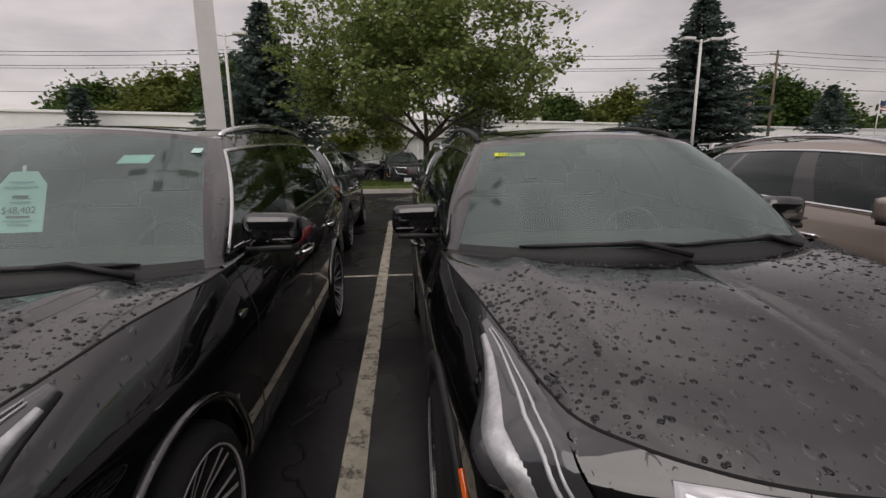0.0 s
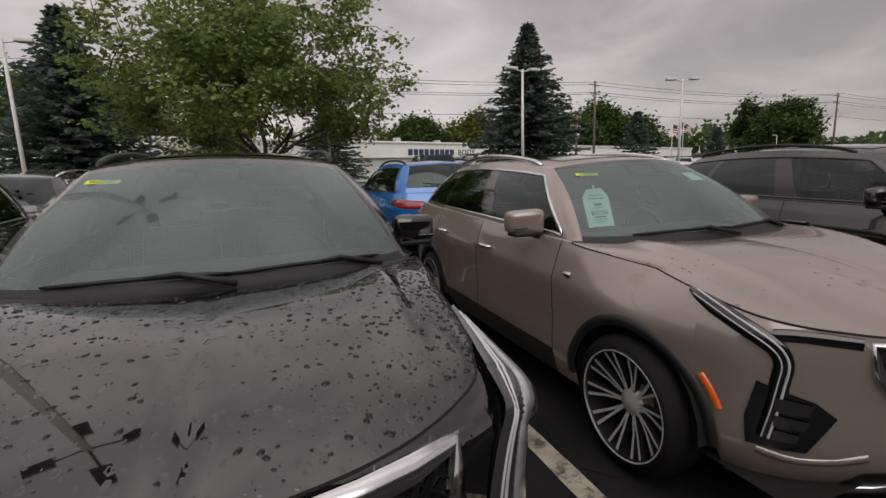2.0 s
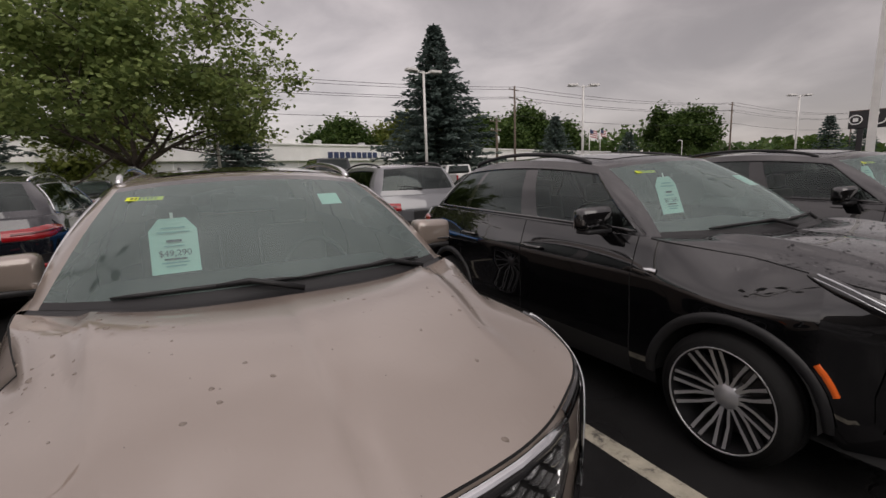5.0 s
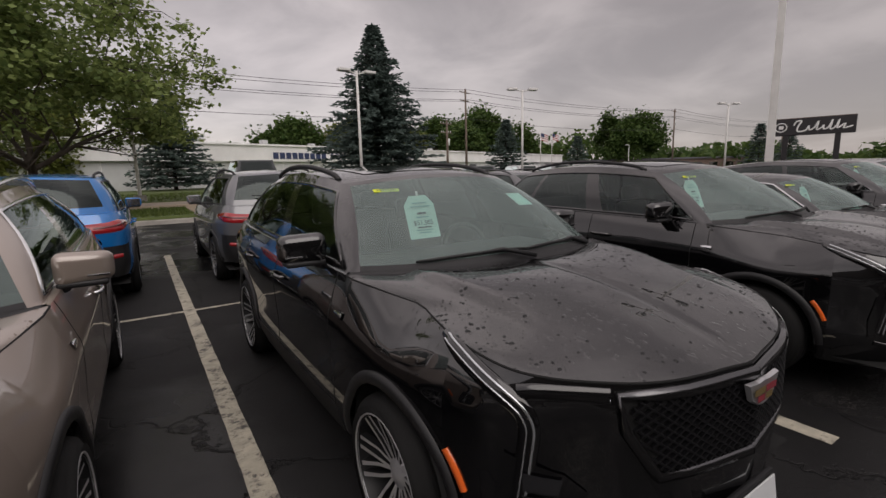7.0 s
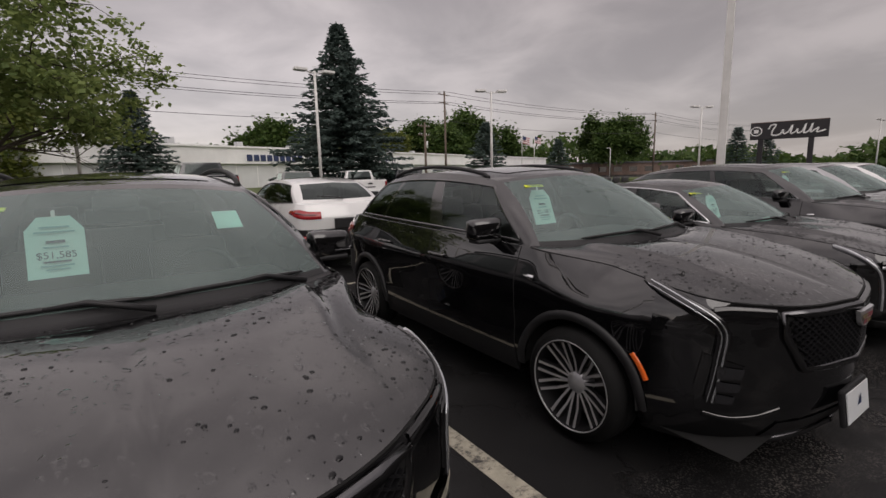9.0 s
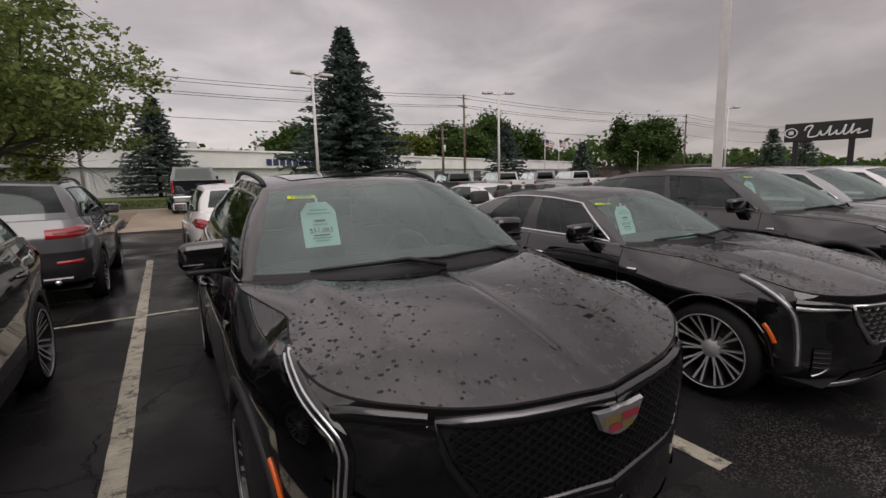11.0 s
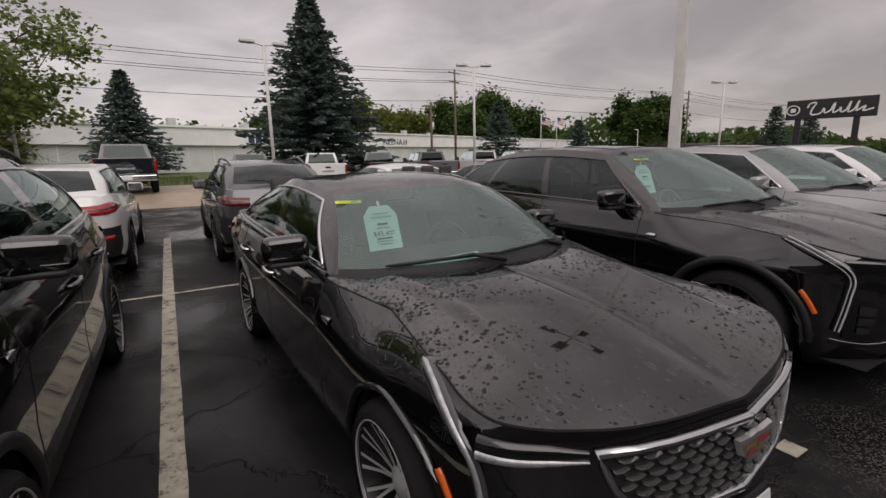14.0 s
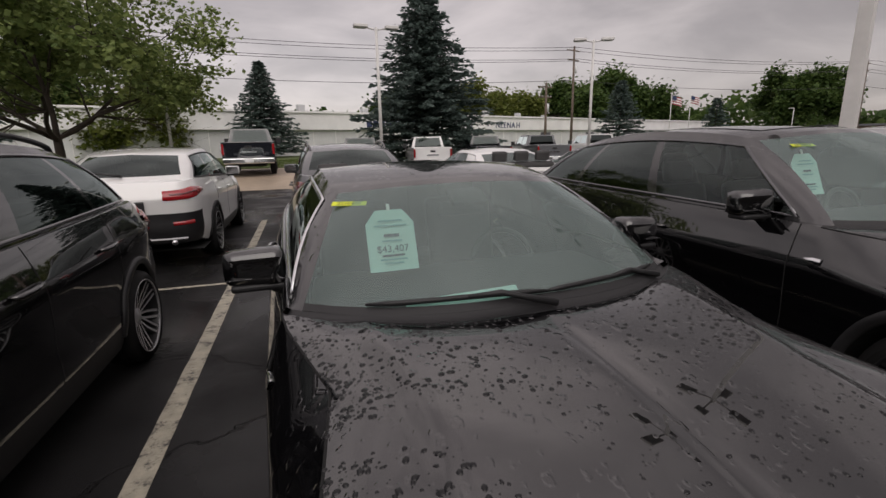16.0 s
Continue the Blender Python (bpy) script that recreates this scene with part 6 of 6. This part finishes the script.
def cone(x, y, z):
    c = thing("traffic_cone", "small orange traffic cone behind parked cars", "traffic cone", m=pose(x, y, z))
    bm = bmesh.new()
    bmesh.ops.create_cone(bm, cap_ends=True, segments=20, radius1=0.13, radius2=0.03, depth=0.68, matrix=Matrix.Translation((0, 0, 0.36)))
    part("body", bm, M_ORANGE, c, smooth=True)
    box_part("foot", (0, 0, 0.015), (0.34, 0.34, 0.03), M_ORANGE, c, 0.01)
    bm = bmesh.new()
    bmesh.ops.create_cone(bm, cap_ends=False, segments=20, radius1=0.094, radius2=0.074, depth=0.14, matrix=Matrix.Translation((0, 0, 0.46)))
    part("reflective_band", bm, M_SIGNWHITE, c, smooth=True)


cone(-8.2, 20.3, 0.26)


# ---- cars of the front row ----
P_BLACK = paint("black_paint_wet", (0.003, 0.003, 0.0035), 0.0, 1.0, seed=0.0)
P_BLACK2 = paint("black_paint_beaded", (0.003, 0.003, 0.0035), 0.0, 0.9, seed=3.1)
P_TAN = paint("tan_metallic_paint", (0.30, 0.25, 0.215), 0.35, 0.25, 0.36, seed=1.0)
P_BLUE = paint("bright_blue_paint", (0.012, 0.17, 0.50), 0.2, 0.5, seed=2.0)
P_GREY = paint("grey_metallic_paint", (0.16, 0.165, 0.175), 0.4, 0.5, 0.34, seed=4.0)
P_DGREY = paint("dark_grey_paint", (0.07, 0.073, 0.078), 0.3, 0.5, seed=5.0)
P_WHITE = paint("white_paint", (0.74, 0.74, 0.73), 0.0, 0.3, seed=6.0)
P_SILVER = paint("silver_paint", (0.34, 0.345, 0.35), 0.5, 0.5, 0.34, seed=7.0)
P_NAVY = paint("black_blue_paint", (0.010, 0.012, 0.017), 0.1, 0.8, seed=8.0)

XT_S = dict(nose_z=0.90, k_z=0.995, ya=1.37, yc=1.11, ywt=1.83, cowl_z=1.08, zc=1.10, nose_full=0.98, wheel=0.335, arch=0.388, L=4.50, axle_f=0.90, axle_r=3.58, yd=4.05, yrb=4.32, ydt=3.65, yrt=3.88, door3=3.36, door2=2.46, zwt=1.53)
XT_T = dict(XT_S, nose_z=0.835, k_z=0.94, cowl_z=1.045, zc=1.06, zwt=1.50, H=1.565, zrt=1.50, axle_f=0.87)
XT_M = dict(so_n=(0.012, 0.14, 0.14), sweep=0.80, nose_full=1.0, L=4.62, W=0.94, H=1.63, axle_f=0.90, axle_r=3.52, wheel=0.345, arch=0.395, nose_z=0.90, k_z=0.99, cowl_z=1.06, zc=1.075, belt_r=1.15, tail_z=1.13, zwt=1.555, zrt=1.56, ya=1.38, yc=1.12, ywt=1.85,
            yd=4.18, yrb=4.44, ydt=3.86, yrt=4.04, door1=1.46, door2=2.50, door3=3.34, so_f=0.12)
XT_L = dict(so_n=(0.012, 0.13, 0.13), sweep=0.80, nose_full=1.0, L=5.05, W=0.98, H=1.68, axle_f=0.98, axle_r=3.76, wheel=0.352, arch=0.405, nose_z=0.94, k_z=1.01, cowl_z=1.06, zc=1.09, belt_r=1.16, tail_z=1.18, zwt=1.60, zrt=1.63, ya=1.50, yc=1.25, ywt=2.08,
            yd=4.72, yrb=4.9, ydt=4.5, yrt=4.66, door1=1.58, door2=2.68, door3=3.62, xr=0.64, so_f=0.13)
SEDAN = dict(sweep=0.85, nose_full=1.05, L=4.76, W=0.905, H=1.42, axle_f=0.775, axle_r=3.55, wheel=0.322, arch=0.362, sill=0.22, nose_z=0.76, k_z=0.85, cowl_z=0.955, zc=0.965, belt_r=1.02, tail_z=1.02, zwt=1.355, zrt=1.345, ya=1.53, yc=1.28, ywt=1.98,
             yd=4.12, yrb=4.10, ydt=3.30, yrt=3.36, door1=1.50, door2=2.56, door3=3.42, xr=0.575, deck=1.0, k_y=0.50, crown=0.045)
EV = dict(L=5.0, W=0.985, H=1.62, axle_f=0.86, axle_r=3.95, wheel=0.365, arch=0.42, nose_z=0.85, k_z=0.98, cowl_z=1.06, zc=1.075, belt_r=1.12, tail_z=1.10, zwt=1.55, zrt=1.50, ya=1.48, yc=1.20, ywt=2.05,
          yd=4.6, yrb=4.85, ydt=4.0, yrt=4.2, door1=1.58, door2=2.7, door3=3.68)
SMALL = dict(L=4.41, W=0.905, H=1.66, axle_f=0.88, axle_r=3.52, wheel=0.345, arch=0.39, nose_z=0.95, k_z=1.02, cowl_z=1.08, zc=1.09, belt_r=1.15, tail_z=1.14, zwt=1.58, zrt=1.60, ya=1.36, yc=1.14, ywt=1.95,
             yd=4.08, yrb=4.28, ydt=3.88, yrt=4.02, door1=1.42, door2=2.42, door3=3.24)
SLOPE = dict(L=4.60, W=0.87, H=1.56, axle_f=0.90, axle_r=3.60, wheel=0.35, arch=0.39, nose_z=0.88, k_z=0.96, cowl_z=1.03, zc=1.04, belt_r=1.14, tail_z=1.12, zwt=1.50, zrt=1.47, ya=1.42, yc=1.18, ywt=2.05,
             yd=4.28, yrb=4.45, ydt=3.75, yrt=3.95, door1=1.46, door2=2.48, door3=3.38)


def stand(x, nose, spec, turn=0.0):
    """The pose of a front-row car by the middle of its nose."""
    return pose(x, nose, 0, 0, 0, turn) @ Matrix.Translation((0, spec.get("L", 4.6) / 2, 0))


def stand_rear(x, tail_y, spec, turn=0.0):
    return pose(x, tail_y, 0, 0, 0, 180 + turn) @ Matrix.Translation((0, -spec.get("L", 4.6) / 2, 0))


CARS = {}
CARS["A"] = build_car("suv", "large black three-row SUV with chrome trim, wet", stand(-1.29, 1.66, XT_L, 0.0), P_BLACK, XT_L, face="old", grille_trim=M_CHROME, cladding=False, rails=M_CHROME, drops=1700, bead=M_BEAD, rims=M_SILVERWHEEL)
CARS["B"] = build_car("suv", "black SUV with rain-beaded hood and chrome grille", stand(1.29, 1.97, XT_M, 0.0), P_BLACK2, XT_M, face="old", trim=M_DARKCHROME, rails=M_BLACKTRIM, cladding=True, drops=2700, bead=M_BEAD, rims=M_SILVERWHEEL)
CARS["C"] = build_car("suv", "tan metallic compact SUV with chrome grille and price tag", stand(3.92, 1.99, XT_T, 0.0), P_TAN, XT_T, grille="wings", drops=160, bead=M_BEADTAN, rims=M_SILVERWHEEL)
CARS["D"] = build_car("suv", "black compact sport SUV with dark grille and price tag", stand(6.75, 1.60, XT_S, 0.0), P_BLACK, XT_S, style="sport", trim=M_GLOSSBLACK, grille_trim=M_DARKCHROME, rails=M_BLACKTRIM, led=M_LENS, drops=900, bead=M_BEAD)
CARS["E"] = build_car("suv", "black compact SUV with dark mesh grille and white plate", stand(9.67, 1.46, XT_S, -0.6), P_BLACK2, dict(XT_S, axle_f=0.99, axle_r=3.66), style="sport", trim=M_GLOSSBLACK, grille_trim=M_DARKCHROME, rails=M_BLACKTRIM, led=M_LENS, drops=1300, bead=M_BEAD)
CARS["F"] = build_car("sedan", "black four-door sedan with chrome trim and price tag", stand(12.57, 1.52, SEDAN, 1.6), P_BLACK, SEDAN, face="sedan", cladding=False, rails=False, grille="wings", privacy=False, drops=3000, bead=M_BEAD, rims=M_SILVERWHEEL)
CARS["G"] = build_car("crossover", "long low black electric crossover with dark wheels", stand(15.20, 1.60, EV), P_BLACK2, EV, rims=M_ALLOYDARK, style="split", grille="mesh", trim=M_DARKCHROME, rails=False, grille_trim=M_GLOSSBLACK, drops=500, bead=M_BEAD)
CARS["H"] = build_car("crossover", "silver crossover with chrome window line", stand(17.95, 1.8, EV), P_SILVER, EV, grille="wings", rails=False, plate=False)
CARS["I"] = build_car("crossover", "white crossover with dark glass roof", stand(20.7, 1.9, EV), P_WHITE, EV, grille="mesh", rails=False, plate=False)
CARS["J"] = build_car("sedan", "grey sedan at the end of the row", stand(23.5, 1.9, SEDAN), P_DGREY, SEDAN, face="sedan", cladding=False, rails=False, grille="wings", plate=False)
CARS["Z"] = build_car("suv", "dark SUV with silver roof rails", stand(-4.4, 2.4, XT_L), P_NAVY, XT_L, face="old", cladding=False, rails=M_CHROME, plate=False)

# ---- cars of the back row, tails towards the front row ----
REAR = dict(group="back row cars", face="none", badge=False, plate=False)
build_car("suv", "black SUV with chrome trim, tail towards the front row", stand_rear(-1.5, 7.75, SMALL), P_NAVY, XT_M, **REAR)
build_car("suv", "black SUV with red tail lamps and dark rear glass", stand_rear(1.42, 7.75, SMALL), P_NAVY, XT_M, **REAR)
build_car("small_suv", "bright blue small SUV with black lower trim", stand_rear(4.12, 7.75, SMALL), P_BLUE, SMALL, trim=M_BLACKTRIM, rails=M_BLACKTRIM, **REAR)
build_car("small_suv", "grey metallic small SUV with yellow sticker on rear glass", stand_rear(6.88, 7.75, SMALL), P_GREY, SMALL, rails=M_BLACKTRIM, trim=M_BLACKTRIM, **REAR)
build_car("hatchback", "white crossover coupe with red tail lamps", stand_rear(9.72, 7.75, SLOPE), P_WHITE, SLOPE, trim=M_BLACKTRIM, rails=False, **REAR)
build_car("small_suv", "dark grey small SUV with smoked tail lamps", stand_rear(12.50, 7.75, SLOPE), P_DGREY, SLOPE, rails=M_DARKCHROME, trim=M_BLACKTRIM, tail_mat=M_REDDARK, **REAR)
build_car("sedan", "white fastback sedan in the back row", stand_rear(15.4, 7.9, SEDAN), P_WHITE, SEDAN, cladding=False, rails=False, **REAR)
build_car("sedan", "grey sedan in the back row", stand_rear(18.1, 7.9, SEDAN), P_GREY, SEDAN, cladding=False, rails=False, **REAR)
# far dark SUVs past the drive
build_car("suv", "dark SUV parked under the locust tree", pose(0.2, 24.0, 0, 0, 0, 8), P_NAVY, SMALL, group="far parked cars", detail=False, grille="wings")
build_car("suv", "black SUV parked beside the drive", pose(-2.6, 23.6, 0, 0, 0, 120), P_NAVY, SMALL, group="far parked cars", detail=False, face="none", badge=False, plate=False)


# ---- pickup trucks ----
def pickup(m, body, label, open_bed=True):
    t = thing("pickup_truck", label, "pickup truck", "parked pickup trucks", m)
    # tail towards -y
    Lb, W2 = 1.95, 0.98
    for sx in (-1, 1):
        bm = bmesh.new()
        box_bm(bm, (sx * (W2 - 0.06), Lb / 2 - 2.9, 0.98), (0.12, Lb, 0.72), 0.03)
        part("bed_side", bm, body, t)
        bm = bmesh.new()
        box_bm(bm, (sx * (W2 - 0.045), -2.93, 1.05), (0.09, 0.10, 0.42), 0.02)
        part("tail_lamp", bm, M_RED, t)
    box_part("bed_floor", (0, Lb / 2 - 2.9, 0.70), (1.8, Lb, 0.10), M_BLACKTRIM, t)
    bm = bmesh.new()
    box_bm(bm, (0, -2.90, 1.03), (1.72, 0.08, 0.62), 0.025)
    tg = part("tailgate", bm, body, t)
    box_part("tailgate_handle", (0, -2.95, 1.14), (0.26, 0.03, 0.09), M_BLACKTRIM, tg, 0.01)
    box_part("tailgate_emblem", (0, -2.945, 0.95), (0.6, 0.012, 0.07), M_CHROME, tg)
    box_part("rear_bumper", (0, -3.0, 0.60), (1.9, 0.18, 0.22), M_CHROME, t, 0.04)
    box_part("licence_plate", (0, -3.095, 0.62), (0.32, 0.012, 0.15), M_PLATE, t)
    # cab
    def loop(z, w, yb, yf, n=6):
        return [(-w, yb, z), (w, yb, z), (w, yf, z), (-w, yf, z)]
    vs = loop(0.42, W2, -0.95, 2.85) + loop(1.28, W2, -0.95, 2.85)
    raw_mesh("body", vs, [(0, 1, 5, 4), (1, 2, 6, 5), (2, 3, 7, 6), (3, 0, 4, 7), (4, 5, 6, 7)], body, t)
    vs = loop(1.28, W2 - 0.06, -0.93, 1.55) + loop(1.90, W2 - 0.24, -0.88, 0.75)
    cab = raw_mesh("cab", vs, [(0, 1, 5, 4), (1, 2, 6, 5), (2, 3, 7, 6), (3, 0, 4, 7), (4, 5, 6, 7)], body, t)
    raw_mesh("rear_window", [(-0.74, -0.932, 1.36), (0.74, -0.932, 1.36), (0.64, -0.893, 1.84), (-0.64, -0.893, 1.84)], [(0, 1, 2, 3)], M_PRIVACY, t)
    for sx in (-1, 1):
        for y0, y1 in ((-0.7, 0.1), (0.2, 1.15)):
            f = lambda y, z: (sx * (W2 - 0.052 - (z - 1.28) * 0.29), y * (1 - 0.18 * (z - 1.3)), z)
            raw_mesh("side_window", [f(y0, 1.36), f(y1, 1.36), f(y1 * 0.85, 1.82), f(y0 * 0.95, 1.82)], [(0, 1, 2, 3)], M_PRIVACY, t)
        box_part("side_mirror", (sx * (W2 + 0.14), 1.15, 1.42), (0.24, 0.10, 0.26), M_BLACKTRIM, t, 0.03)
        for y in (-1.85, 1.95):
            make_wheel(t, sx * (W2 - 0.12), y, 0.40, M_ALLOY, "truck")
            box_part("wheel_well", (sx * (W2 - 0.07), y, 0.66), (0.16, 0.98, 0.36), M_GAP, t, 0.12)
    box_part("chassis", (0, -0.2, 0.48), (1.2, 5.2, 0.22), M_GAP, t, 0.02)
    return t


TK = [(9.75, 24.4, 2, 0.40, P_NAVY, "black pickup truck with chrome bumper on the concrete drive"), (15.0, 27.5, -8, 0, P_NAVY, "black pickup truck with dark tailgate in a far row"), (18.7, 27.5, -8, 0, P_WHITE, "white pickup truck parked in a far row"),
      (22.1, 27.5, -8, 0, P_NAVY, "dark pickup truck parked in a far row"), (25.7, 27.5, -8, 0, P_GREY, "grey pickup truck parked in a far row"), (29.8, 27.5, -8, 0, P_WHITE, "white pickup truck in a far row"), (33.4, 27.5, -8, 0, P_SILVER, "silver pickup truck in a far row"),
      (37.2, 27.5, -8, 0, P_WHITE, "white pickup truck far along the row")]
for x, y, a, z, pm, lb in TK:
    pickup(pose(x, y, z, 0, 0, a), pm, lb)


# ---- tags and stickers inside the windshields ----
def tag(carkey, x, y_in, z_in, price, label, yellow_x, number, w=0.20, h=0.265, shape="cut"):
    """Paper hung behind a windshield; y_in counts from the nose."""
    car, c, GH = CARS[carkey]

    def on_glass(px, s):
        f = min(8, abs(px) / GH[8, 4][0] * 8)
        i = int(min(7, f))
        t = f - i
        j = 1 + s * (GH.shape[1] - 3)
        jj = int(min(GH.shape[1] - 3, j))
        u = j - jj
        a = GH[i, jj] * (1 - u) + GH[i, jj + 1] * u
        b = GH[i + 1, jj] * (1 - u) + GH[i + 1, jj + 1] * u
        p = a * (1 - t) + b * t
        return Vector((px, p[1] - c.L / 2, p[2]))
    up = Vector((0, 0.36, 0.93)).normalized()
    right = Vector((1, 0, 0))
    base = Matrix.Translation((x, y_in - c.L / 2, z_in)) @ Matrix((right, up, right.cross(up))).transposed().to_4x4()
    t = None
    if price:
        t = thing("price_tag", label, "price tag", "windshield price tags", car.matrix_world @ base)
        pts = [(-w / 2, -h / 2), (w / 2, -h / 2), (w / 2, h * 0.28), (w * 0.28, h / 2), (-w * 0.28, h / 2), (-w / 2, h * 0.28)]
        vs = [(a, b, 0.006 * math.sin(a * 12)) for a, b in pts] + [(a, b, -0.0015 + 0.006 * math.sin(a * 12)) for a, b in pts]
        n = len(pts)
        raw_mesh("paper", vs, [tuple(range(n)), tuple(range(2 * n - 1, n - 1, -1))] + [(i, (i + 1) % n, (i + 1) % n + n, i + n) for i in range(n)], M_TAG, t)
        text_ob("price", price, 0.042, M_INK, t, Matrix.Translation((0, -h * 0.20, 0.008)), 0, "CENTER")
        for z, wd, hh, mt in ((0.30, 0.5, 0.007, M_INKPALE), (0.22, 0.68, 0.007, M_INKPALE), (0.05, 0.32, 0.012, M_INK), (-0.03, 0.42, 0.007, M_INKPALE), (-0.27, 0.46, 0.008, M_INK), (-0.33, 0.56, 0.006, M_INKPALE), (-0.39, 0.4, 0.006, M_INKPALE)):
            raw_mesh("print_line", [(-w * wd / 2, h * z, 0.008), (w * wd / 2, h * z, 0.008), (w * wd / 2, h * z + hh, 0.008), (-w * wd / 2, h * z + hh, 0.008)], [(0, 1, 2, 3)], mt, t)
        box_part("hook", (0, h / 2 + 0.012, 0), (0.014, 0.03, 0.004), M_SIGNWHITE, t, 0.001)
    if yellow_x is not None:
        q0, qu, qr = on_glass(yellow_x, 0.88), on_glass(yellow_x, 0.95), on_glass(yellow_x + 0.05, 0.88)
        up = (qu - q0).normalized()
        right = (qr - q0)
        right.z = 0
        right.normalize()
        nrm = right.cross(up).normalized()
        up = nrm.cross(right).normalized()
        s = thing("stock_sticker", "bright yellow stock number sticker on windshield glass", "sticker", "yellow stickers", car.matrix_world @ (Matrix.Translation(q0 - nrm * 0.02) @ Matrix((right, up, nrm)).transposed().to_4x4()))
        box_part("sticker_paper", (0, 0, 0), (0.15, 0.032, 0.001), M_YELLOW, s)
        if number:
            text_ob("number", number, 0.03, M_INK, s, Matrix.Translation((0, -0.011, 0.002)), 0, "CENTER")
        else:
            for k in range(7):
                raw_mesh("print_bar", [(-0.055 + k * 0.016, -0.009, 0.002), (-0.047 + k * 0.016, -0.009, 0.002), (-0.045 + k * 0.016, 0.009, 0.002), (-0.053 + k * 0.016, 0.009, 0.002)], [(0, 1, 2, 3)], M_INK, s)


tag("A", -0.035, 1.86, 1.29, "$48,402", "pale green price tag behind black SUV windshield", None, "")
tag("B", 0, 1.8, 1.2, "", "", -0.48, "")
tag("C", -0.365, 1.76, 1.19, "$49,290", "pale green price tag behind tan SUV windshield", -0.46, "")
tag("D", -0.225, 1.73, 1.28, "$51,585", "pale green price tag behind black SUV windshield", -0.44, "")
tag("E", -0.35, 1.77, 1.285, "$51,883", "pale green price tag behind black SUV windshield", -0.45, "")
tag("F", -0.375, 1.82, 1.118, "$43,407", "pale green price tag behind sedan windshield", -0.53, "2510485", 0.205, 0.262)
tag("G", -0.40, 1.95, 1.28, " ", "pale green price tag behind black crossover windshield", -0.46, "")


# ---- letters on the hall ----
def hall_letters():
    x0, z0, sz = HALL_TEXT
    # the company's name as plain letter-sized blocks
    for k in range(9):
        bm = bmesh.new()
        box_bm(bm, (x0 + 0.42 + k * 0.99, -0.66, z0 + 0.42), (0.78, 0.10, 0.84), 0.05)
        part("letter_block", bm, M_NAVY, hall)
    for word, x, size in (("BODY", x0 + 9.6, 1.22), ("SHOP", x0 + 15.4, 1.22), ("•", x0 + 21.6, 1.2), ("NEENAH", x0 + 23.4, 1.3)):
        for ch in word:
            ob = text_ob("letter", ch, size, M_NAVY, hall, pose(x, -0.62, z0, 90, 0, 0), 0.05)
            x += ob.dimensions.x + 0.24


HALL_TEXT = (-0.3, 3.45, 1.0)
hall_letters()


# ---- small things ----
def sheet(carkey, name, x, s, w, h, material, label, lift=0.0, turn=0.0):
    """A paper that stands behind the windshield."""
    car, c, GH = CARS[carkey]
    i = min(7, int(abs(x) / GH[8, 4][0] * 8))
    j = 1 + s * (GH.shape[1] - 3)
    jj = int(j)
    p = GH[i, jj] * (1 - (j - jj)) + GH[i, jj + 1] * (j - jj)
    up = Vector(GH[i, jj + 1] - GH[i, jj])
    up.x = 0
    up.normalize()
    right = Vector((1, 0.0, 0))
    nrm = right.cross(up).normalized()
    m = Matrix.Translation(Vector((x, p[1] - c.L / 2, p[2])) - nrm * 0.035) @ Matrix((right, up, nrm)).transposed().to_4x4() @ Matrix.Rotation(radians(turn), 4, "Z")
    ob = box_part(name, (0, 0, 0), (w, h, 0.0015), material)
    ob.matrix_world = car.matrix_world @ m
    return tagged(ob, label, "paper")


sheet("F", "paper_sheet", -0.22, 0.07, 0.42, 0.05, M_TAG, "folded pale papers lying on the sedan's dashboard", turn=2)
sheet("A", "window_sticker", 0.42, 0.80, 0.13, 0.075, M_TAG, "small pale printed sticker on windshield glass")
sheet("A", "window_sticker", 0.62, 0.92, 0.045, 0.045, M_TAG, "tiny pale sticker high on windshield glass")
sheet("C", "window_sticker", 0.35, 0.78, 0.10, 0.11, M_TAG, "pale window sticker seen through windshield glass")
sheet("D", "window_sticker", 0.42, 0.66, 0.11, 0.15, M_TAG, "pale window sticker seen through windshield glass")
